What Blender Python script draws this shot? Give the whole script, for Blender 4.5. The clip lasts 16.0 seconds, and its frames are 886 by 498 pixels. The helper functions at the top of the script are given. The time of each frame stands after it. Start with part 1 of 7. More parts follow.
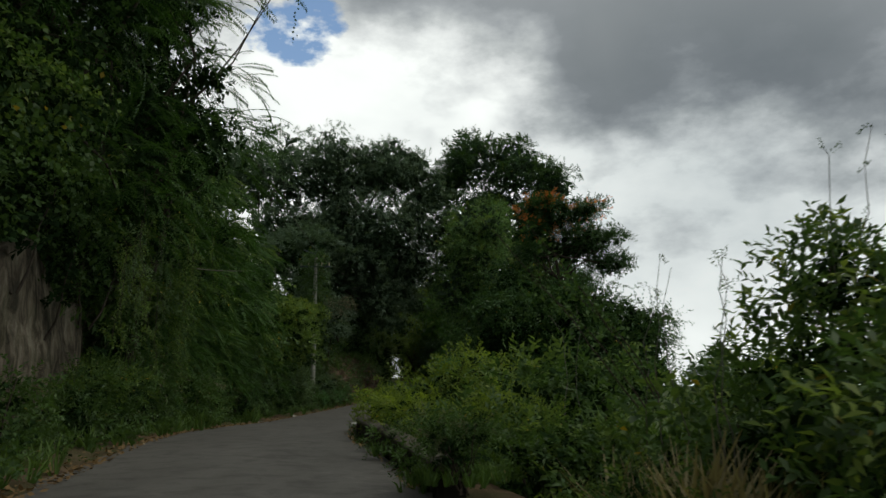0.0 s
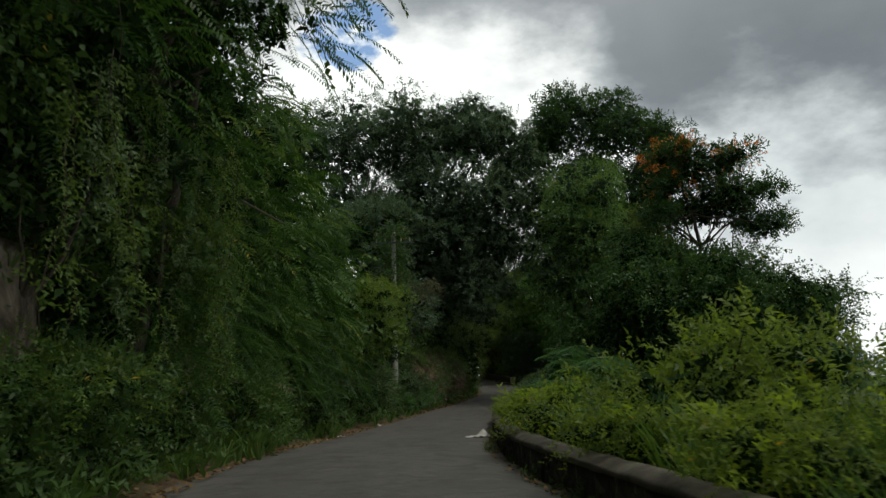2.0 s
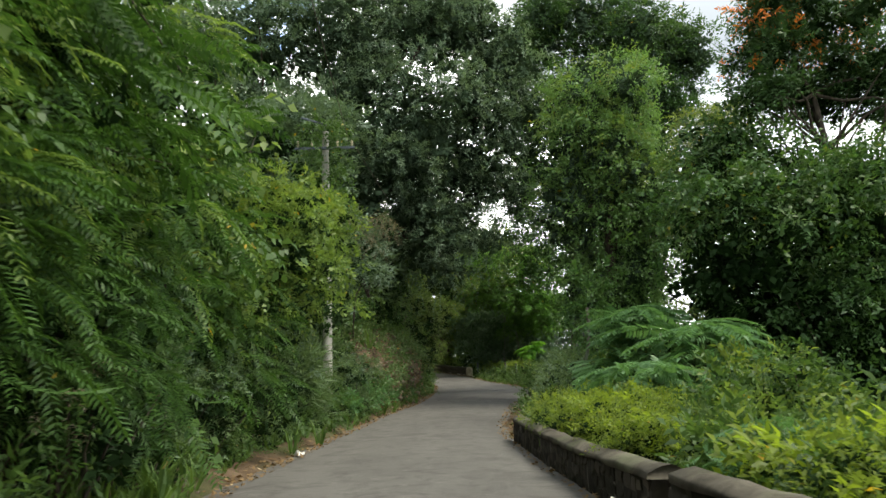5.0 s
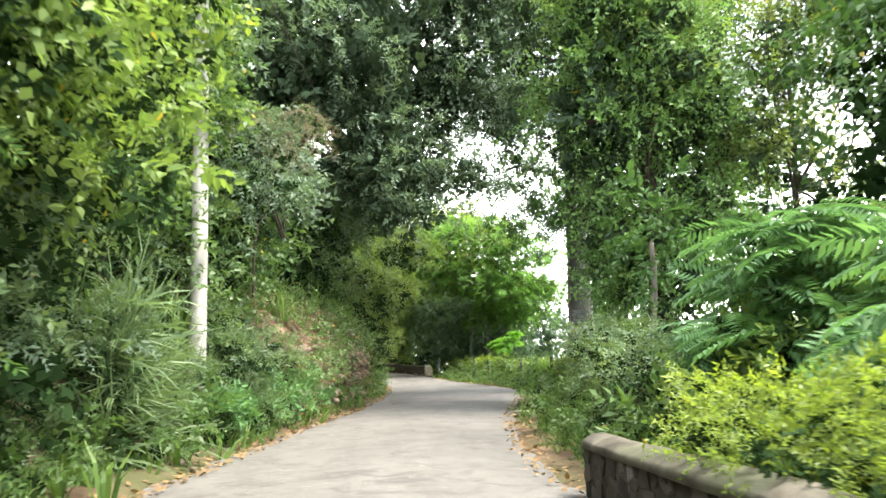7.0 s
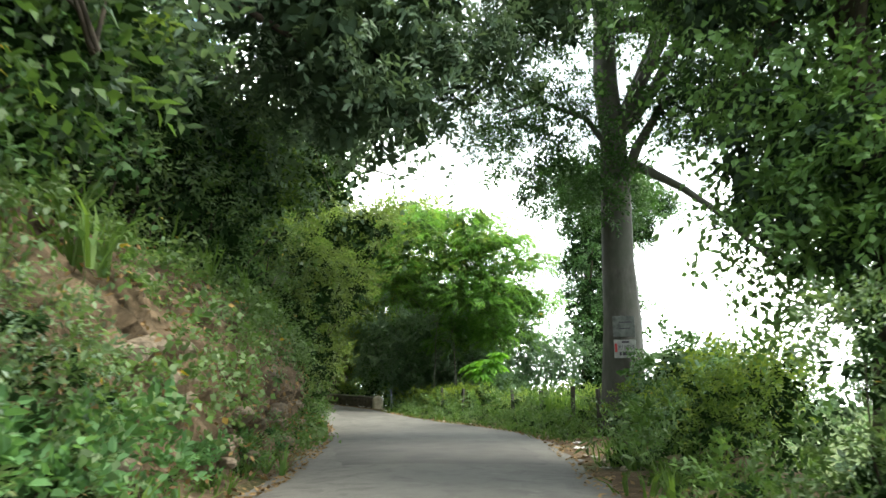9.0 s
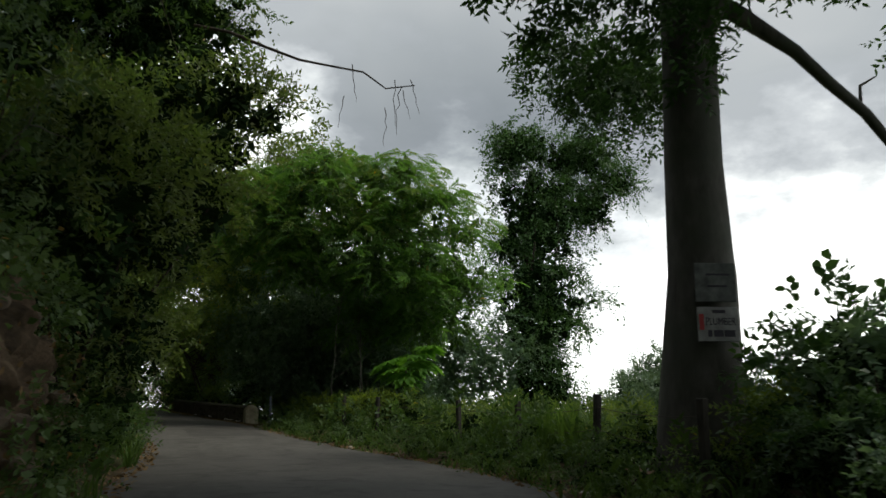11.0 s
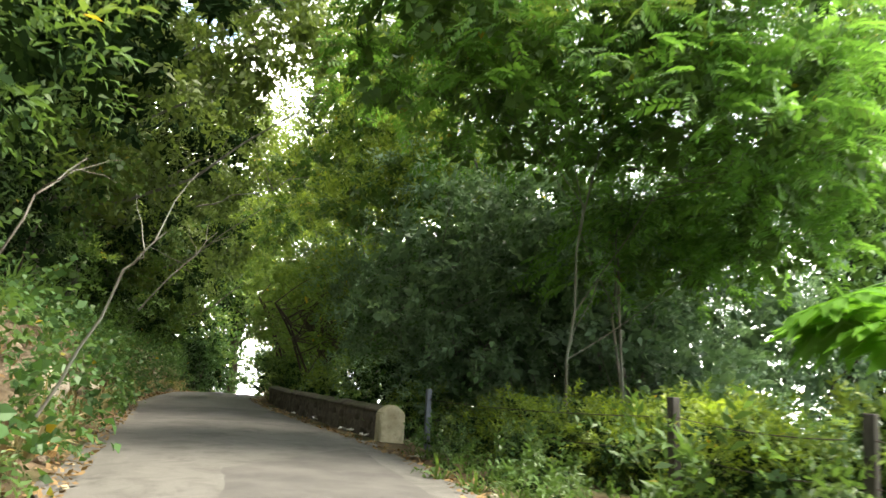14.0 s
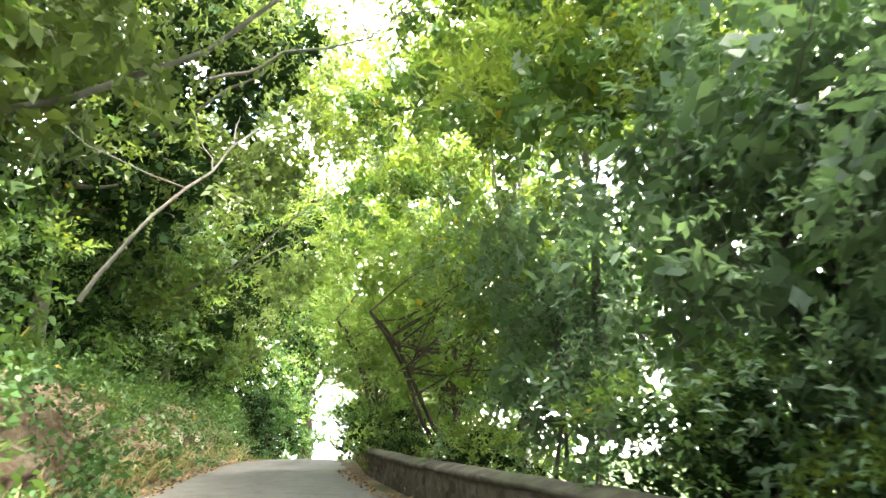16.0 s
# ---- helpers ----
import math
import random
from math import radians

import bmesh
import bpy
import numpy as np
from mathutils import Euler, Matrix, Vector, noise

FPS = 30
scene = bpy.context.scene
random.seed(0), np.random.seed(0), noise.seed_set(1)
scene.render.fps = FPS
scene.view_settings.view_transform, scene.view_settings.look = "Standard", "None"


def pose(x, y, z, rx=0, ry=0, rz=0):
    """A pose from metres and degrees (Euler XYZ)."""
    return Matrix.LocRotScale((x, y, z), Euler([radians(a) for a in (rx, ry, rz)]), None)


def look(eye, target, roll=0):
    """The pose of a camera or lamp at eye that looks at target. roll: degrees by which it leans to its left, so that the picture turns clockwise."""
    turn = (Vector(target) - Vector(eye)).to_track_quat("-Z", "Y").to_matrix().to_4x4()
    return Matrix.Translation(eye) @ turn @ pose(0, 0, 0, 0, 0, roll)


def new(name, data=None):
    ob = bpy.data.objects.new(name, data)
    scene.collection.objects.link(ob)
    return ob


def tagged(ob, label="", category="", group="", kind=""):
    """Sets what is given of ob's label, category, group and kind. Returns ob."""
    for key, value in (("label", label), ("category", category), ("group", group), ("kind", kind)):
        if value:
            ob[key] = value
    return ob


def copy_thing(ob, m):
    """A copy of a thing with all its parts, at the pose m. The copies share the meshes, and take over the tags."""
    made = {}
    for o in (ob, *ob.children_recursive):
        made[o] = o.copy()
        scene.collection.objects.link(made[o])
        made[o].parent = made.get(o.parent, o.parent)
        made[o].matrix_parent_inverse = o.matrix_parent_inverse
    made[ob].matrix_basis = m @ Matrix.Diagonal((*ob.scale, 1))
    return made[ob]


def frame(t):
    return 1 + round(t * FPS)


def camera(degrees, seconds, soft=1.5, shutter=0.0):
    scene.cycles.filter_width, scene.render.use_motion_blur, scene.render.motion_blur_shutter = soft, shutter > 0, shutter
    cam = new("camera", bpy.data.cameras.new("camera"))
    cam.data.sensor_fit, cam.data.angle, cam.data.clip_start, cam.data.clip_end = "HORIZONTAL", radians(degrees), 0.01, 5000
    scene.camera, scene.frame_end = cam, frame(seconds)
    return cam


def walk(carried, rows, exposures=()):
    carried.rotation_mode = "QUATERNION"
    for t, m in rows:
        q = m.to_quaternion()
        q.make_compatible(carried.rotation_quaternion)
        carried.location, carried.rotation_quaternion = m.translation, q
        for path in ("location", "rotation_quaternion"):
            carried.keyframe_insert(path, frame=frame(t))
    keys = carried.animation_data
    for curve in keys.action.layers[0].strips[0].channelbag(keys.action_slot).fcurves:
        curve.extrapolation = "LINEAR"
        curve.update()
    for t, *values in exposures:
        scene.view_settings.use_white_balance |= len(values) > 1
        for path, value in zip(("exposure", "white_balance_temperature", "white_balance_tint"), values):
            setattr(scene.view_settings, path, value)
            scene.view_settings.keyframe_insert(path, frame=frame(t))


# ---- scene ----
# ------------------------------------------------------------ camera and walk
cam = camera(60.0, 16.0, shutter=0.22)
METRES, EYE, TILT, LEAN, TURN = 90.0, 1.35, 9.4, 0.0, 0.0
ROWS = [
    (0.0, 0.0, 0.0, 0.0, 0.0, 0.0, -0.0),
    (0.5, -0.0059, 0.0239, -0.0044, 1.2, -0.2, 1.24),
    (1.0, -0.013, 0.049, -0.0089, 2.44, -0.21, 2.55),
    (1.5, -0.0214, 0.0759, -0.0135, 4.84, 0.18, 2.79),
    (2.0, -0.0295, 0.103, -0.0184, 4.31, 0.01, 2.07),
    (2.5, -0.0368, 0.1308, -0.0232, 3.51, 0.52, 2.06),
    (3.0, -0.0438, 0.1595, -0.028, 2.75, 0.9, 1.7),
    (3.5, -0.0498, 0.1894, -0.0331, 2.06, 0.66, 1.42),
    (4.0, -0.0545, 0.2197, -0.0388, 1.26, 0.06, 1.54),
    (4.5, -0.0583, 0.2503, -0.0447, -0.05, -0.62, 1.64),
    (7.0, -0.0586, 0.4058, -0.0779, -4.82, -0.24, 1.18),
    (7.5, -0.0604, 0.4381, -0.0838, -5.88, -0.02, 0.84),
    (8.0, -0.0617, 0.4706, -0.0889, -7.07, 0.94, 0.07),
    (8.5, -0.062, 0.5024, -0.0935, -8.19, 1.88, -0.73),
    (9.0, -0.0608, 0.533, -0.0983, -9.43, 2.11, -0.72),
    (9.5, -0.0586, 0.5631, -0.1028, -12.36, 1.69, -1.02),
    (12.0, -0.0388, 0.7186, -0.1274, -18.27, 4.54, -3.6),
    (12.5, -0.0371, 0.75, -0.1309, -14.94, 4.93, -4.04),
    (13.0, -0.0368, 0.781, -0.1345, -12.37, 5.49, -4.6),
    (13.5, -0.0372, 0.8117, -0.1392, -12.51, 2.75, -4.85),
    (14.0, -0.0384, 0.8438, -0.1441, -8.85, 2.31, -4.51),
    (14.5, -0.0402, 0.876, -0.1493, -7.99, 3.35, -3.05),
    (15.0, -0.0436, 0.9089, -0.1539, -6.79, 3.03, -1.68),
    (15.5, -0.0478, 0.9435, -0.1577, -3.25, 3.85, -0.64),
    (16.0, -0.0532, 0.9768, -0.1612, -4.19, 5.27, 0.09),
]
EXPOSURES = [(0.0, -0.35, 6450, 5), (1.5, -0.3, 6450, 5), (2.5, 0.2, 6500, 5), (4.5, 1.3, 6650, 6), (7.0, 3.62, 6550, 12), (8.0, 3.45, 6500, 5), (9.0, 2.9, 6450, 3), (9.7, 1.85, 6450, 4),
             (11.8, 0.05, 6500, 8), (12.5, 0.0, 6500, 8), (13.0, 0.05, 6550, 8), (13.5, 1.2, 6650, 8), (14.0, 3.45, 6900, 9), (14.5, 4.55, 6700, 9), (15.0, 4.95, 6500, 10), (16.0, 5.2, 6600, 12)]
walk(cam, [(t, pose(0, 0, EYE, TILT, LEAN, TURN) @ pose(METRES * x, METRES * y, METRES * z, 90 + pitch, roll, yaw)) for t, x, y, z, yaw, pitch, roll in ROWS], EXPOSURES)

# ------------------------------------------------------------ sky, clouds and sun
SUN_ELEVATION, SUN_AZIMUTH = 62.0, 108.0


world = bpy.data.worlds.new("cloudy_sky")
scene.world = world
world.use_nodes = True
wt = world.node_tree
wt.nodes.clear()


def wmath(op, a, b=0.0, clamp=False):
    n = wt.nodes.new("ShaderNodeMath")
    n.operation, n.use_clamp = op, clamp
    for i, v in enumerate((a, b)):
        if isinstance(v, (int, float)):
            n.inputs[i].default_value = v
        else:
            wt.links.new(v, n.inputs[i])
    return n.outputs[0]


sky = wt.nodes.new("ShaderNodeTexSky")
sky.sky_type, sky.sun_disc = "NISHITA", False
sky.sun_elevation, sky.sun_rotation = radians(SUN_ELEVATION), radians(SUN_AZIMUTH)
coord = wt.nodes.new("ShaderNodeTexCoord")
split = wt.nodes.new("ShaderNodeSeparateXYZ")
wt.links.new(coord.outputs["Generated"], split.inputs[0])
dx, dy, dz = split.outputs


def cloud_noise(scale, detail, rough, shift):
    n = wt.nodes.new("ShaderNodeTexNoise")
    n.inputs["Scale"].default_value, n.inputs["Detail"].default_value, n.inputs["Roughness"].default_value = scale, detail, rough
    m = wt.nodes.new("ShaderNodeMapping")
    wt.links.new(coord.outputs["Generated"], m.inputs[0])
    m.inputs["Scale"].default_value, m.inputs["Location"].default_value = (1, 1, 1.8), shift
    wt.links.new(m.outputs[0], n.inputs["Vector"])
    return n.outputs["Fac"]


def ramp(fac, stops):
    r = wt.nodes.new("ShaderNodeValToRGB")
    while len(r.color_ramp.elements) < len(stops):
        r.color_ramp.elements.new(0.5)
    for e, (p, c) in zip(r.color_ramp.elements, stops):
        e.position, e.color = p, (*c, 1)
    wt.links.new(fac, r.inputs[0])
    return r.outputs[0]


big, small = cloud_noise(2.2, 3, 0.5, (3.1, 1.7, 0)), cloud_noise(6.5, 7, 0.56, (7.3, 2.2, 0))


def towards(x, y, z):
    n = wt.nodes.new("ShaderNodeVectorMath")
    n.operation = "DOT_PRODUCT"
    wt.links.new(coord.outputs["Generated"], n.inputs[0])
    n.inputs[1].default_value = Vector((x, y, z)).normalized()
    return n.outputs["Value"]


# thick cloud overhead, thin bright cloud low down and in a bright patch ahead
glow = wmath("MULTIPLY", wmath("SUBTRACT", towards(-0.09, 0.93, 0.34), 0.955, True), 5.0)
thick = wmath("ADD", wmath("MULTIPLY", dz, 1.0), wmath("MULTIPLY", wmath("SUBTRACT", big, 0.5), 0.5))
thick = wmath("ADD", thick, wmath("MULTIPLY", wmath("SUBTRACT", small, 0.5), 0.42))
thick = wmath("SUBTRACT", thick, glow)
# unseen cloud added behind the camera, to cut the light coming from there
thick = wmath("ADD", thick, wmath("MULTIPLY", wmath("MAXIMUM", wmath("MULTIPLY", dy, -1.0), 0.0), 0.22))
cloud = ramp(thick, [(0.15, (1.3, 1.31, 1.29)), (0.215, (0.95, 0.96, 0.965)), (0.25, (0.7, 0.72, 0.73)), (0.295, (0.5, 0.52, 0.545)), (0.345, (0.38, 0.4, 0.425)), (0.41, (0.39, 0.41, 0.43)), (0.5, (0.46, 0.475, 0.49)), (0.6, (0.44, 0.455, 0.47)), (0.8, (0.36, 0.38, 0.4))])
# the heavy grey bank over the open side
bank = wmath("SUBTRACT", towards(0.345, 0.89, 0.3), 0.955, True)
bank = wmath("ADD", wmath("MULTIPLY", bank, 22.0), wmath("MULTIPLY", wmath("SUBTRACT", small, 0.5), 1.2))
shade = wt.nodes.new("ShaderNodeMix")
shade.data_type, shade.blend_type = "RGBA", "MULTIPLY"
wt.links.new(wmath("MULTIPLY", bank, 0.9, True), shade.inputs["Factor"])
wt.links.new(cloud, shade.inputs["A"])
shade.inputs["B"].default_value = (0.52, 0.55, 0.58, 1)
cloud = shade.outputs["Result"]
gap = wmath("ADD", wmath("MULTIPLY", wmath("SUBTRACT", towards(-0.185, 0.885, 0.425), 0.9988), 90.0), wmath("MULTIPLY", wmath("SUBTRACT", small, 0.5), 1.1))
hole = ramp(gap, [(0.0, (0, 0, 0)), (0.07, (1, 1, 1))])
blue = wt.nodes.new("ShaderNodeMix")
blue.data_type = "RGBA"
wt.links.new(hole, blue.inputs["Factor"])
wt.links.new(cloud, blue.inputs["A"])
lit = wt.nodes.new("ShaderNodeVectorMath")
lit.operation = "SCALE"
wt.links.new(sky.outputs[0], lit.inputs[0])
lit.inputs["Scale"].default_value = 0.2
wt.links.new(lit.outputs[0], blue.inputs["B"])
back = wt.nodes.new("ShaderNodeBackground")
wt.links.new(blue.outputs["Result"], back.inputs["Color"])
back.inputs["Strength"].default_value = 1.0
wt.links.new(back.outputs[0], wt.nodes.new("ShaderNodeOutputWorld").inputs[0])

sun = new("sun", bpy.data.lights.new("sun", "SUN"))
sun.data.energy, sun.data.angle, sun.data.color = 1.25, radians(22), (1.0, 0.94, 0.83)
az, el = radians(SUN_AZIMUTH), radians(SUN_ELEVATION)
sun.matrix_world = look((math.sin(az) * math.cos(el) * 90, math.cos(az) * math.cos(el) * 90, math.sin(el) * 90), (0, 0, 0))

# ------------------------------------------------------------ materials


class Mat:
    """A small builder of node materials."""

    def __init__(self, name):
        self.m = bpy.data.materials.new(name)
        self.m.use_nodes = True
        self.t = self.m.node_tree
        self.b = self.t.nodes["Principled BSDF"]
        self.out = self.t.nodes["Material Output"]
        self.where = self.t.nodes.new("ShaderNodeTexCoord").outputs["Object"]

    def link(self, a, b):
        self.t.links.new(a, b)

    def noise(self, scale, detail=5, rough=0.6, stretch=None, warp=0.0):
        n = self.t.nodes.new("ShaderNodeTexNoise")
        n.inputs["Scale"].default_value, n.inputs["Detail"].default_value, n.inputs["Roughness"].default_value = scale, detail, rough
        n.inputs["Distortion"].default_value = warp
        w = self.where
        if stretch:
            m = self.t.nodes.new("ShaderNodeMapping")
            m.inputs["Scale"].default_value = stretch
            self.link(w, m.inputs[0])
            w = m.outputs[0]
        self.link(w, n.inputs["Vector"])
        return n.outputs["Fac"]

    def cracks(self, scale, warp):
        n = self.t.nodes.new("ShaderNodeTexVoronoi")
        n.feature = "DISTANCE_TO_EDGE"
        n.inputs["Scale"].default_value = scale
        m = self.t.nodes.new("ShaderNodeVectorMath")
        m.operation = "ADD"
        k = self.t.nodes.new("ShaderNodeTexNoise")
        k.inputs["Scale"].default_value = scale * 2.5
        s = self.t.nodes.new("ShaderNodeVectorMath")
        s.operation = "SCALE"
        s.inputs["Scale"].default_value = warp
        self.link(self.where, k.inputs["Vector"])
        self.link(k.outputs["Color"], s.inputs[0])
        self.link(self.where, m.inputs[0])
        self.link(s.outputs[0], m.inputs[1])
        self.link(m.outputs[0], n.inputs["Vector"])
        return n.outputs["Distance"]

    def ramp(self, fac, stops):
        r = self.t.nodes.new("ShaderNodeValToRGB")
        while len(r.color_ramp.elements) < len(stops):
            r.color_ramp.elements.new(0.5)
        for e, (p, c) in zip(r.color_ramp.elements, stops):
            e.position, e.color = p, (*(c if isinstance(c, tuple) else (c, c, c)), 1)
        self.link(fac, r.inputs[0])
        return r.outputs[0]

    def mix(self, fac, a, b, blend="MIX"):
        n = self.t.nodes.new("ShaderNodeMix")
        n.data_type, n.blend_type = "RGBA", blend
        for v, s in ((fac, n.inputs["Factor"]), (a, n.inputs["A"]), (b, n.inputs["B"])):
            if isinstance(v, tuple):
                s.default_value = (*v, 1)
            elif isinstance(v, (int, float)):
                s.default_value = v
            else:
                self.link(v, s)
        return n.outputs["Result"]

    def island(self):
        return self.t.nodes.new("ShaderNodeNewGeometry").outputs["Random Per Island"]

    def one(self):
        return self.t.nodes.new("ShaderNodeObjectInfo").outputs["Random"]

    def done(self, colour, rough=0.8, bump=None, strength=0.3, size=0.02, gloss=0.3):
        if isinstance(colour, tuple):
            self.b.inputs["Base Color"].default_value = (*colour, 1)
        else:
            self.link(colour, self.b.inputs["Base Color"])
        self.b.inputs["Roughness"].default_value = rough
        self.b.inputs["Specular IOR Level"].default_value = gloss
        if bump is not None:
            n = self.t.nodes.new("ShaderNodeBump")
            n.inputs["Strength"].default_value, n.inputs["Distance"].default_value = strength, size
            self.link(bump, n.inputs["Height"])
            self.link(n.outputs[0], self.b.inputs["Normal"])
        return self.m


def leaf_material(name, young, old, thin=0.35, rough=0.45, odd=None, gloss=0.24):
    """Leaves: each takes its own shade between young and old; light shines through them."""
    k = Mat(name)
    young, old = (young[0] * 0.92, young[1], young[2]), (old[0] * 0.92, old[1], old[2])
    c = k.mix(k.island(), old, young)
    c = k.mix(k.ramp(k.noise(0.45, 3), [(0.35, 0.0), (0.65, 1.0)]), c, k.mix(0.8, c, young))
    c = k.mix(k.one(), c, k.mix(0.25, c, (old[0] * 0.6, old[1] * 0.7, old[2] * 0.8)))
    if odd:
        c = k.mix(k.ramp(k.island(), [(0.992, 0.0), (0.994, 1.0)]), c, odd)
    m = k.done(c, rough, gloss=gloss)
    tr = k.t.nodes.new("ShaderNodeBsdfTranslucent")
    warm = k.mix(1.0, c, (1.4, 1.42, 0.8), "MULTIPLY")
    k.link(warm, tr.inputs["Color"])
    mixer = k.t.nodes.new("ShaderNodeMixShader")
    mixer.inputs[0].default_value = thin
    k.link(k.b.outputs[0], mixer.inputs[1])
    k.link(tr.outputs[0], mixer.inputs[2])
    k.link(mixer.outputs[0], k.out.inputs[0])
    return m


LEAF_DARK = leaf_material("leaf_dark", (0.075, 0.138, 0.045), (0.032, 0.066, 0.022), 0.34)
LEAF_GREY = leaf_material("leaf_grey_green", (0.165, 0.225, 0.145), (0.065, 0.1, 0.064), 0.32, 0.5, gloss=0.35)
LEAF_PALE = leaf_material("leaf_pale_green", (0.165, 0.225, 0.1), (0.07, 0.112, 0.05), 0.36, 0.5, odd=(0.3, 0.2, 0.06))
LEAF_MID = leaf_material("leaf_mid", (0.105, 0.17, 0.046), (0.042, 0.08, 0.024), 0.38, odd=(0.32, 0.24, 0.03))
LEAF_FEATHER = leaf_material("leaf_feathery", (0.08, 0.152, 0.032), (0.017, 0.046, 0.012), 0.34)
LEAF_ROUND = leaf_material("leaf_round_tree", (0.15, 0.275, 0.06), (0.06, 0.135, 0.03), 0.5)
LEAF_FERN = leaf_material("leaf_fern_blue_green", (0.14, 0.25, 0.1), (0.065, 0.14, 0.055), 0.38, 0.45)
LEAF_BRIGHT = leaf_material("leaf_bright", (0.2, 0.265, 0.066), (0.084, 0.14, 0.036), 0.42, odd=(0.42, 0.3, 0.03))
LEAF_OLIVE = leaf_material("leaf_olive", (0.175, 0.215, 0.065), (0.064, 0.094, 0.03), 0.4)
LEAF_YELLOW = leaf_material("leaf_yellow_green", (0.235, 0.285, 0.06), (0.1, 0.15, 0.032), 0.46, odd=(0.45, 0.32, 0.03))
LEAF_VINE = leaf_material("leaf_vine", (0.08, 0.15, 0.046), (0.033, 0.072, 0.023), 0.32, 0.45)
LEAF_TOWER = leaf_material("leaf_vine_fresh", (0.19, 0.3, 0.098), (0.075, 0.14, 0.048), 0.34, 0.45)
LEAF_CREEPER = leaf_material("leaf_creeper_bluish", (0.165, 0.24, 0.15), (0.075, 0.125, 0.08), 0.42, 0.42, gloss=0.4)
# sunlight on the bush tops put into the leaf colour
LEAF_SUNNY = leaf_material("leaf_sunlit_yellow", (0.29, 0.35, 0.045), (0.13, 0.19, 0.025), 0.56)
LEAF_PAPAYA = leaf_material("leaf_papaya", (0.16, 0.32, 0.04), (0.09, 0.21, 0.025), 0.4)
# inner filler leaves: the shade inside a crown is put into this dark colour
LEAF_INNER = leaf_material("leaf_inner_shade", (0.03, 0.056, 0.018), (0.015, 0.03, 0.011), 0.1, 0.8, gloss=0.04)
# darker copy of the grey-green leaf: milder crown shade put into the colour
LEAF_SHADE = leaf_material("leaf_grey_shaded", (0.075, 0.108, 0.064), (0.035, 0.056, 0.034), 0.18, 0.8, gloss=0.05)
GRASS = leaf_material("grass_blade", (0.14, 0.21, 0.05), (0.06, 0.115, 0.028), 0.4, 0.55, odd=(0.35, 0.28, 0.13))
STRAW = leaf_material("dry_straw", (0.36, 0.29, 0.16), (0.18, 0.13, 0.07), 0.3, 0.7)
DRY_LEAF = leaf_material("fallen_leaf", (0.30, 0.18, 0.08), (0.10, 0.055, 0.03), 0.1, 0.75, odd=(0.55, 0.45, 0.3))
FLOWER = leaf_material("orange_flower", (0.85, 0.27, 0.05), (0.6, 0.14, 0.03), 0.3, 0.5)
BROWN_SEED = leaf_material("withered_flower", (0.28, 0.225, 0.16), (0.14, 0.11, 0.075), 0.25, 0.8)

k = Mat("bark_grey")
ba = k.noise(9, 8, 0.65, (1, 1, 0.25))
BARK = k.done(k.mix(k.ramp(k.noise(1.4, 4), [(0.4, 0.0), (0.62, 1.0)]), k.ramp(ba, [(0.25, (0.07, 0.055, 0.045)), (0.7, (0.2, 0.175, 0.15))]), (0.15, 0.165, 0.13)), 0.85, ba, 0.6, 0.04)
k = Mat("bark_pale")
ba = k.noise(7, 7, 0.6, (1, 1, 0.5))
BARK_PALE = k.done(k.mix(k.ramp(k.noise(1.1, 4), [(0.42, 0.0), (0.6, 1.0)]), k.ramp(ba, [(0.25, (0.075, 0.068, 0.058)), (0.7, (0.2, 0.185, 0.162))]), (0.13, 0.13, 0.11)), 0.8, ba, 0.35, 0.025)
k = Mat("bark_smooth_grey")
ba = k.noise(5, 8, 0.66, (1, 1, 0.35))
BARK_SMOOTH = k.done(k.mix(k.ramp(k.noise(0.9, 5), [(0.42, 0.0), (0.62, 0.8)]), k.ramp(ba, [(0.25, (0.045, 0.042, 0.037)), (0.7, (0.14, 0.132, 0.118))]), (0.075, 0.082, 0.064)), 0.8, ba, 0.4, 0.03)
k = Mat("bark_dark")
BARK_DARK = k.done(k.ramp(k.noise(12, 6, 0.6, (1, 1, 0.3)), [(0.3, (0.03, 0.024, 0.019)), (0.7, (0.1, 0.08, 0.06))]), 0.9)

k = Mat("old_asphalt")
grit = k.noise(90, 4, 0.75)
wear = k.noise(0.5, 7, 0.66, (1.2, 0.22, 1), 0.5)
c = k.mix(k.ramp(wear, [(0.36, 0.0), (0.64, 1.0)]), (0.078, 0.075, 0.069), (0.142, 0.137, 0.126))
c = k.mix(k.ramp(k.noise(0.22, 5, 0.6), [(0.42, 0.0), (0.62, 0.6)]), c, (0.145, 0.14, 0.128))
c = k.mix(0.38, c, k.ramp(grit, [(0.3, (0.04, 0.038, 0.034)), (0.7, (0.2, 0.19, 0.168))]))
c = k.mix(k.ramp(k.noise(1.6, 7, 0.72, None, 0.8), [(0.48, 0.0), (0.64, 0.75)]), c, (0.062, 0.058, 0.052))
c = k.mix(k.ramp(k.noise(3.1, 6, 0.7, None, 0.4), [(0.58, 0.0), (0.7, 0.55)]), c, (0.2, 0.192, 0.172))
thin = k.ramp(k.noise(0.35, 3), [(0.5, 0.0), (0.58, 0.55)])
c = k.mix(k.mix(1.0, k.ramp(k.cracks(0.4, 1.3), [(0.0, 1.0), (0.006, 0.0)]), thin, "MULTIPLY"), c, (0.045, 0.042, 0.038))
ASPHALT = k.done(c, 0.8, grit, 0.4, 0.008, 0.35)
k = Mat("patched_asphalt")
grit = k.noise(140, 3, 0.7)
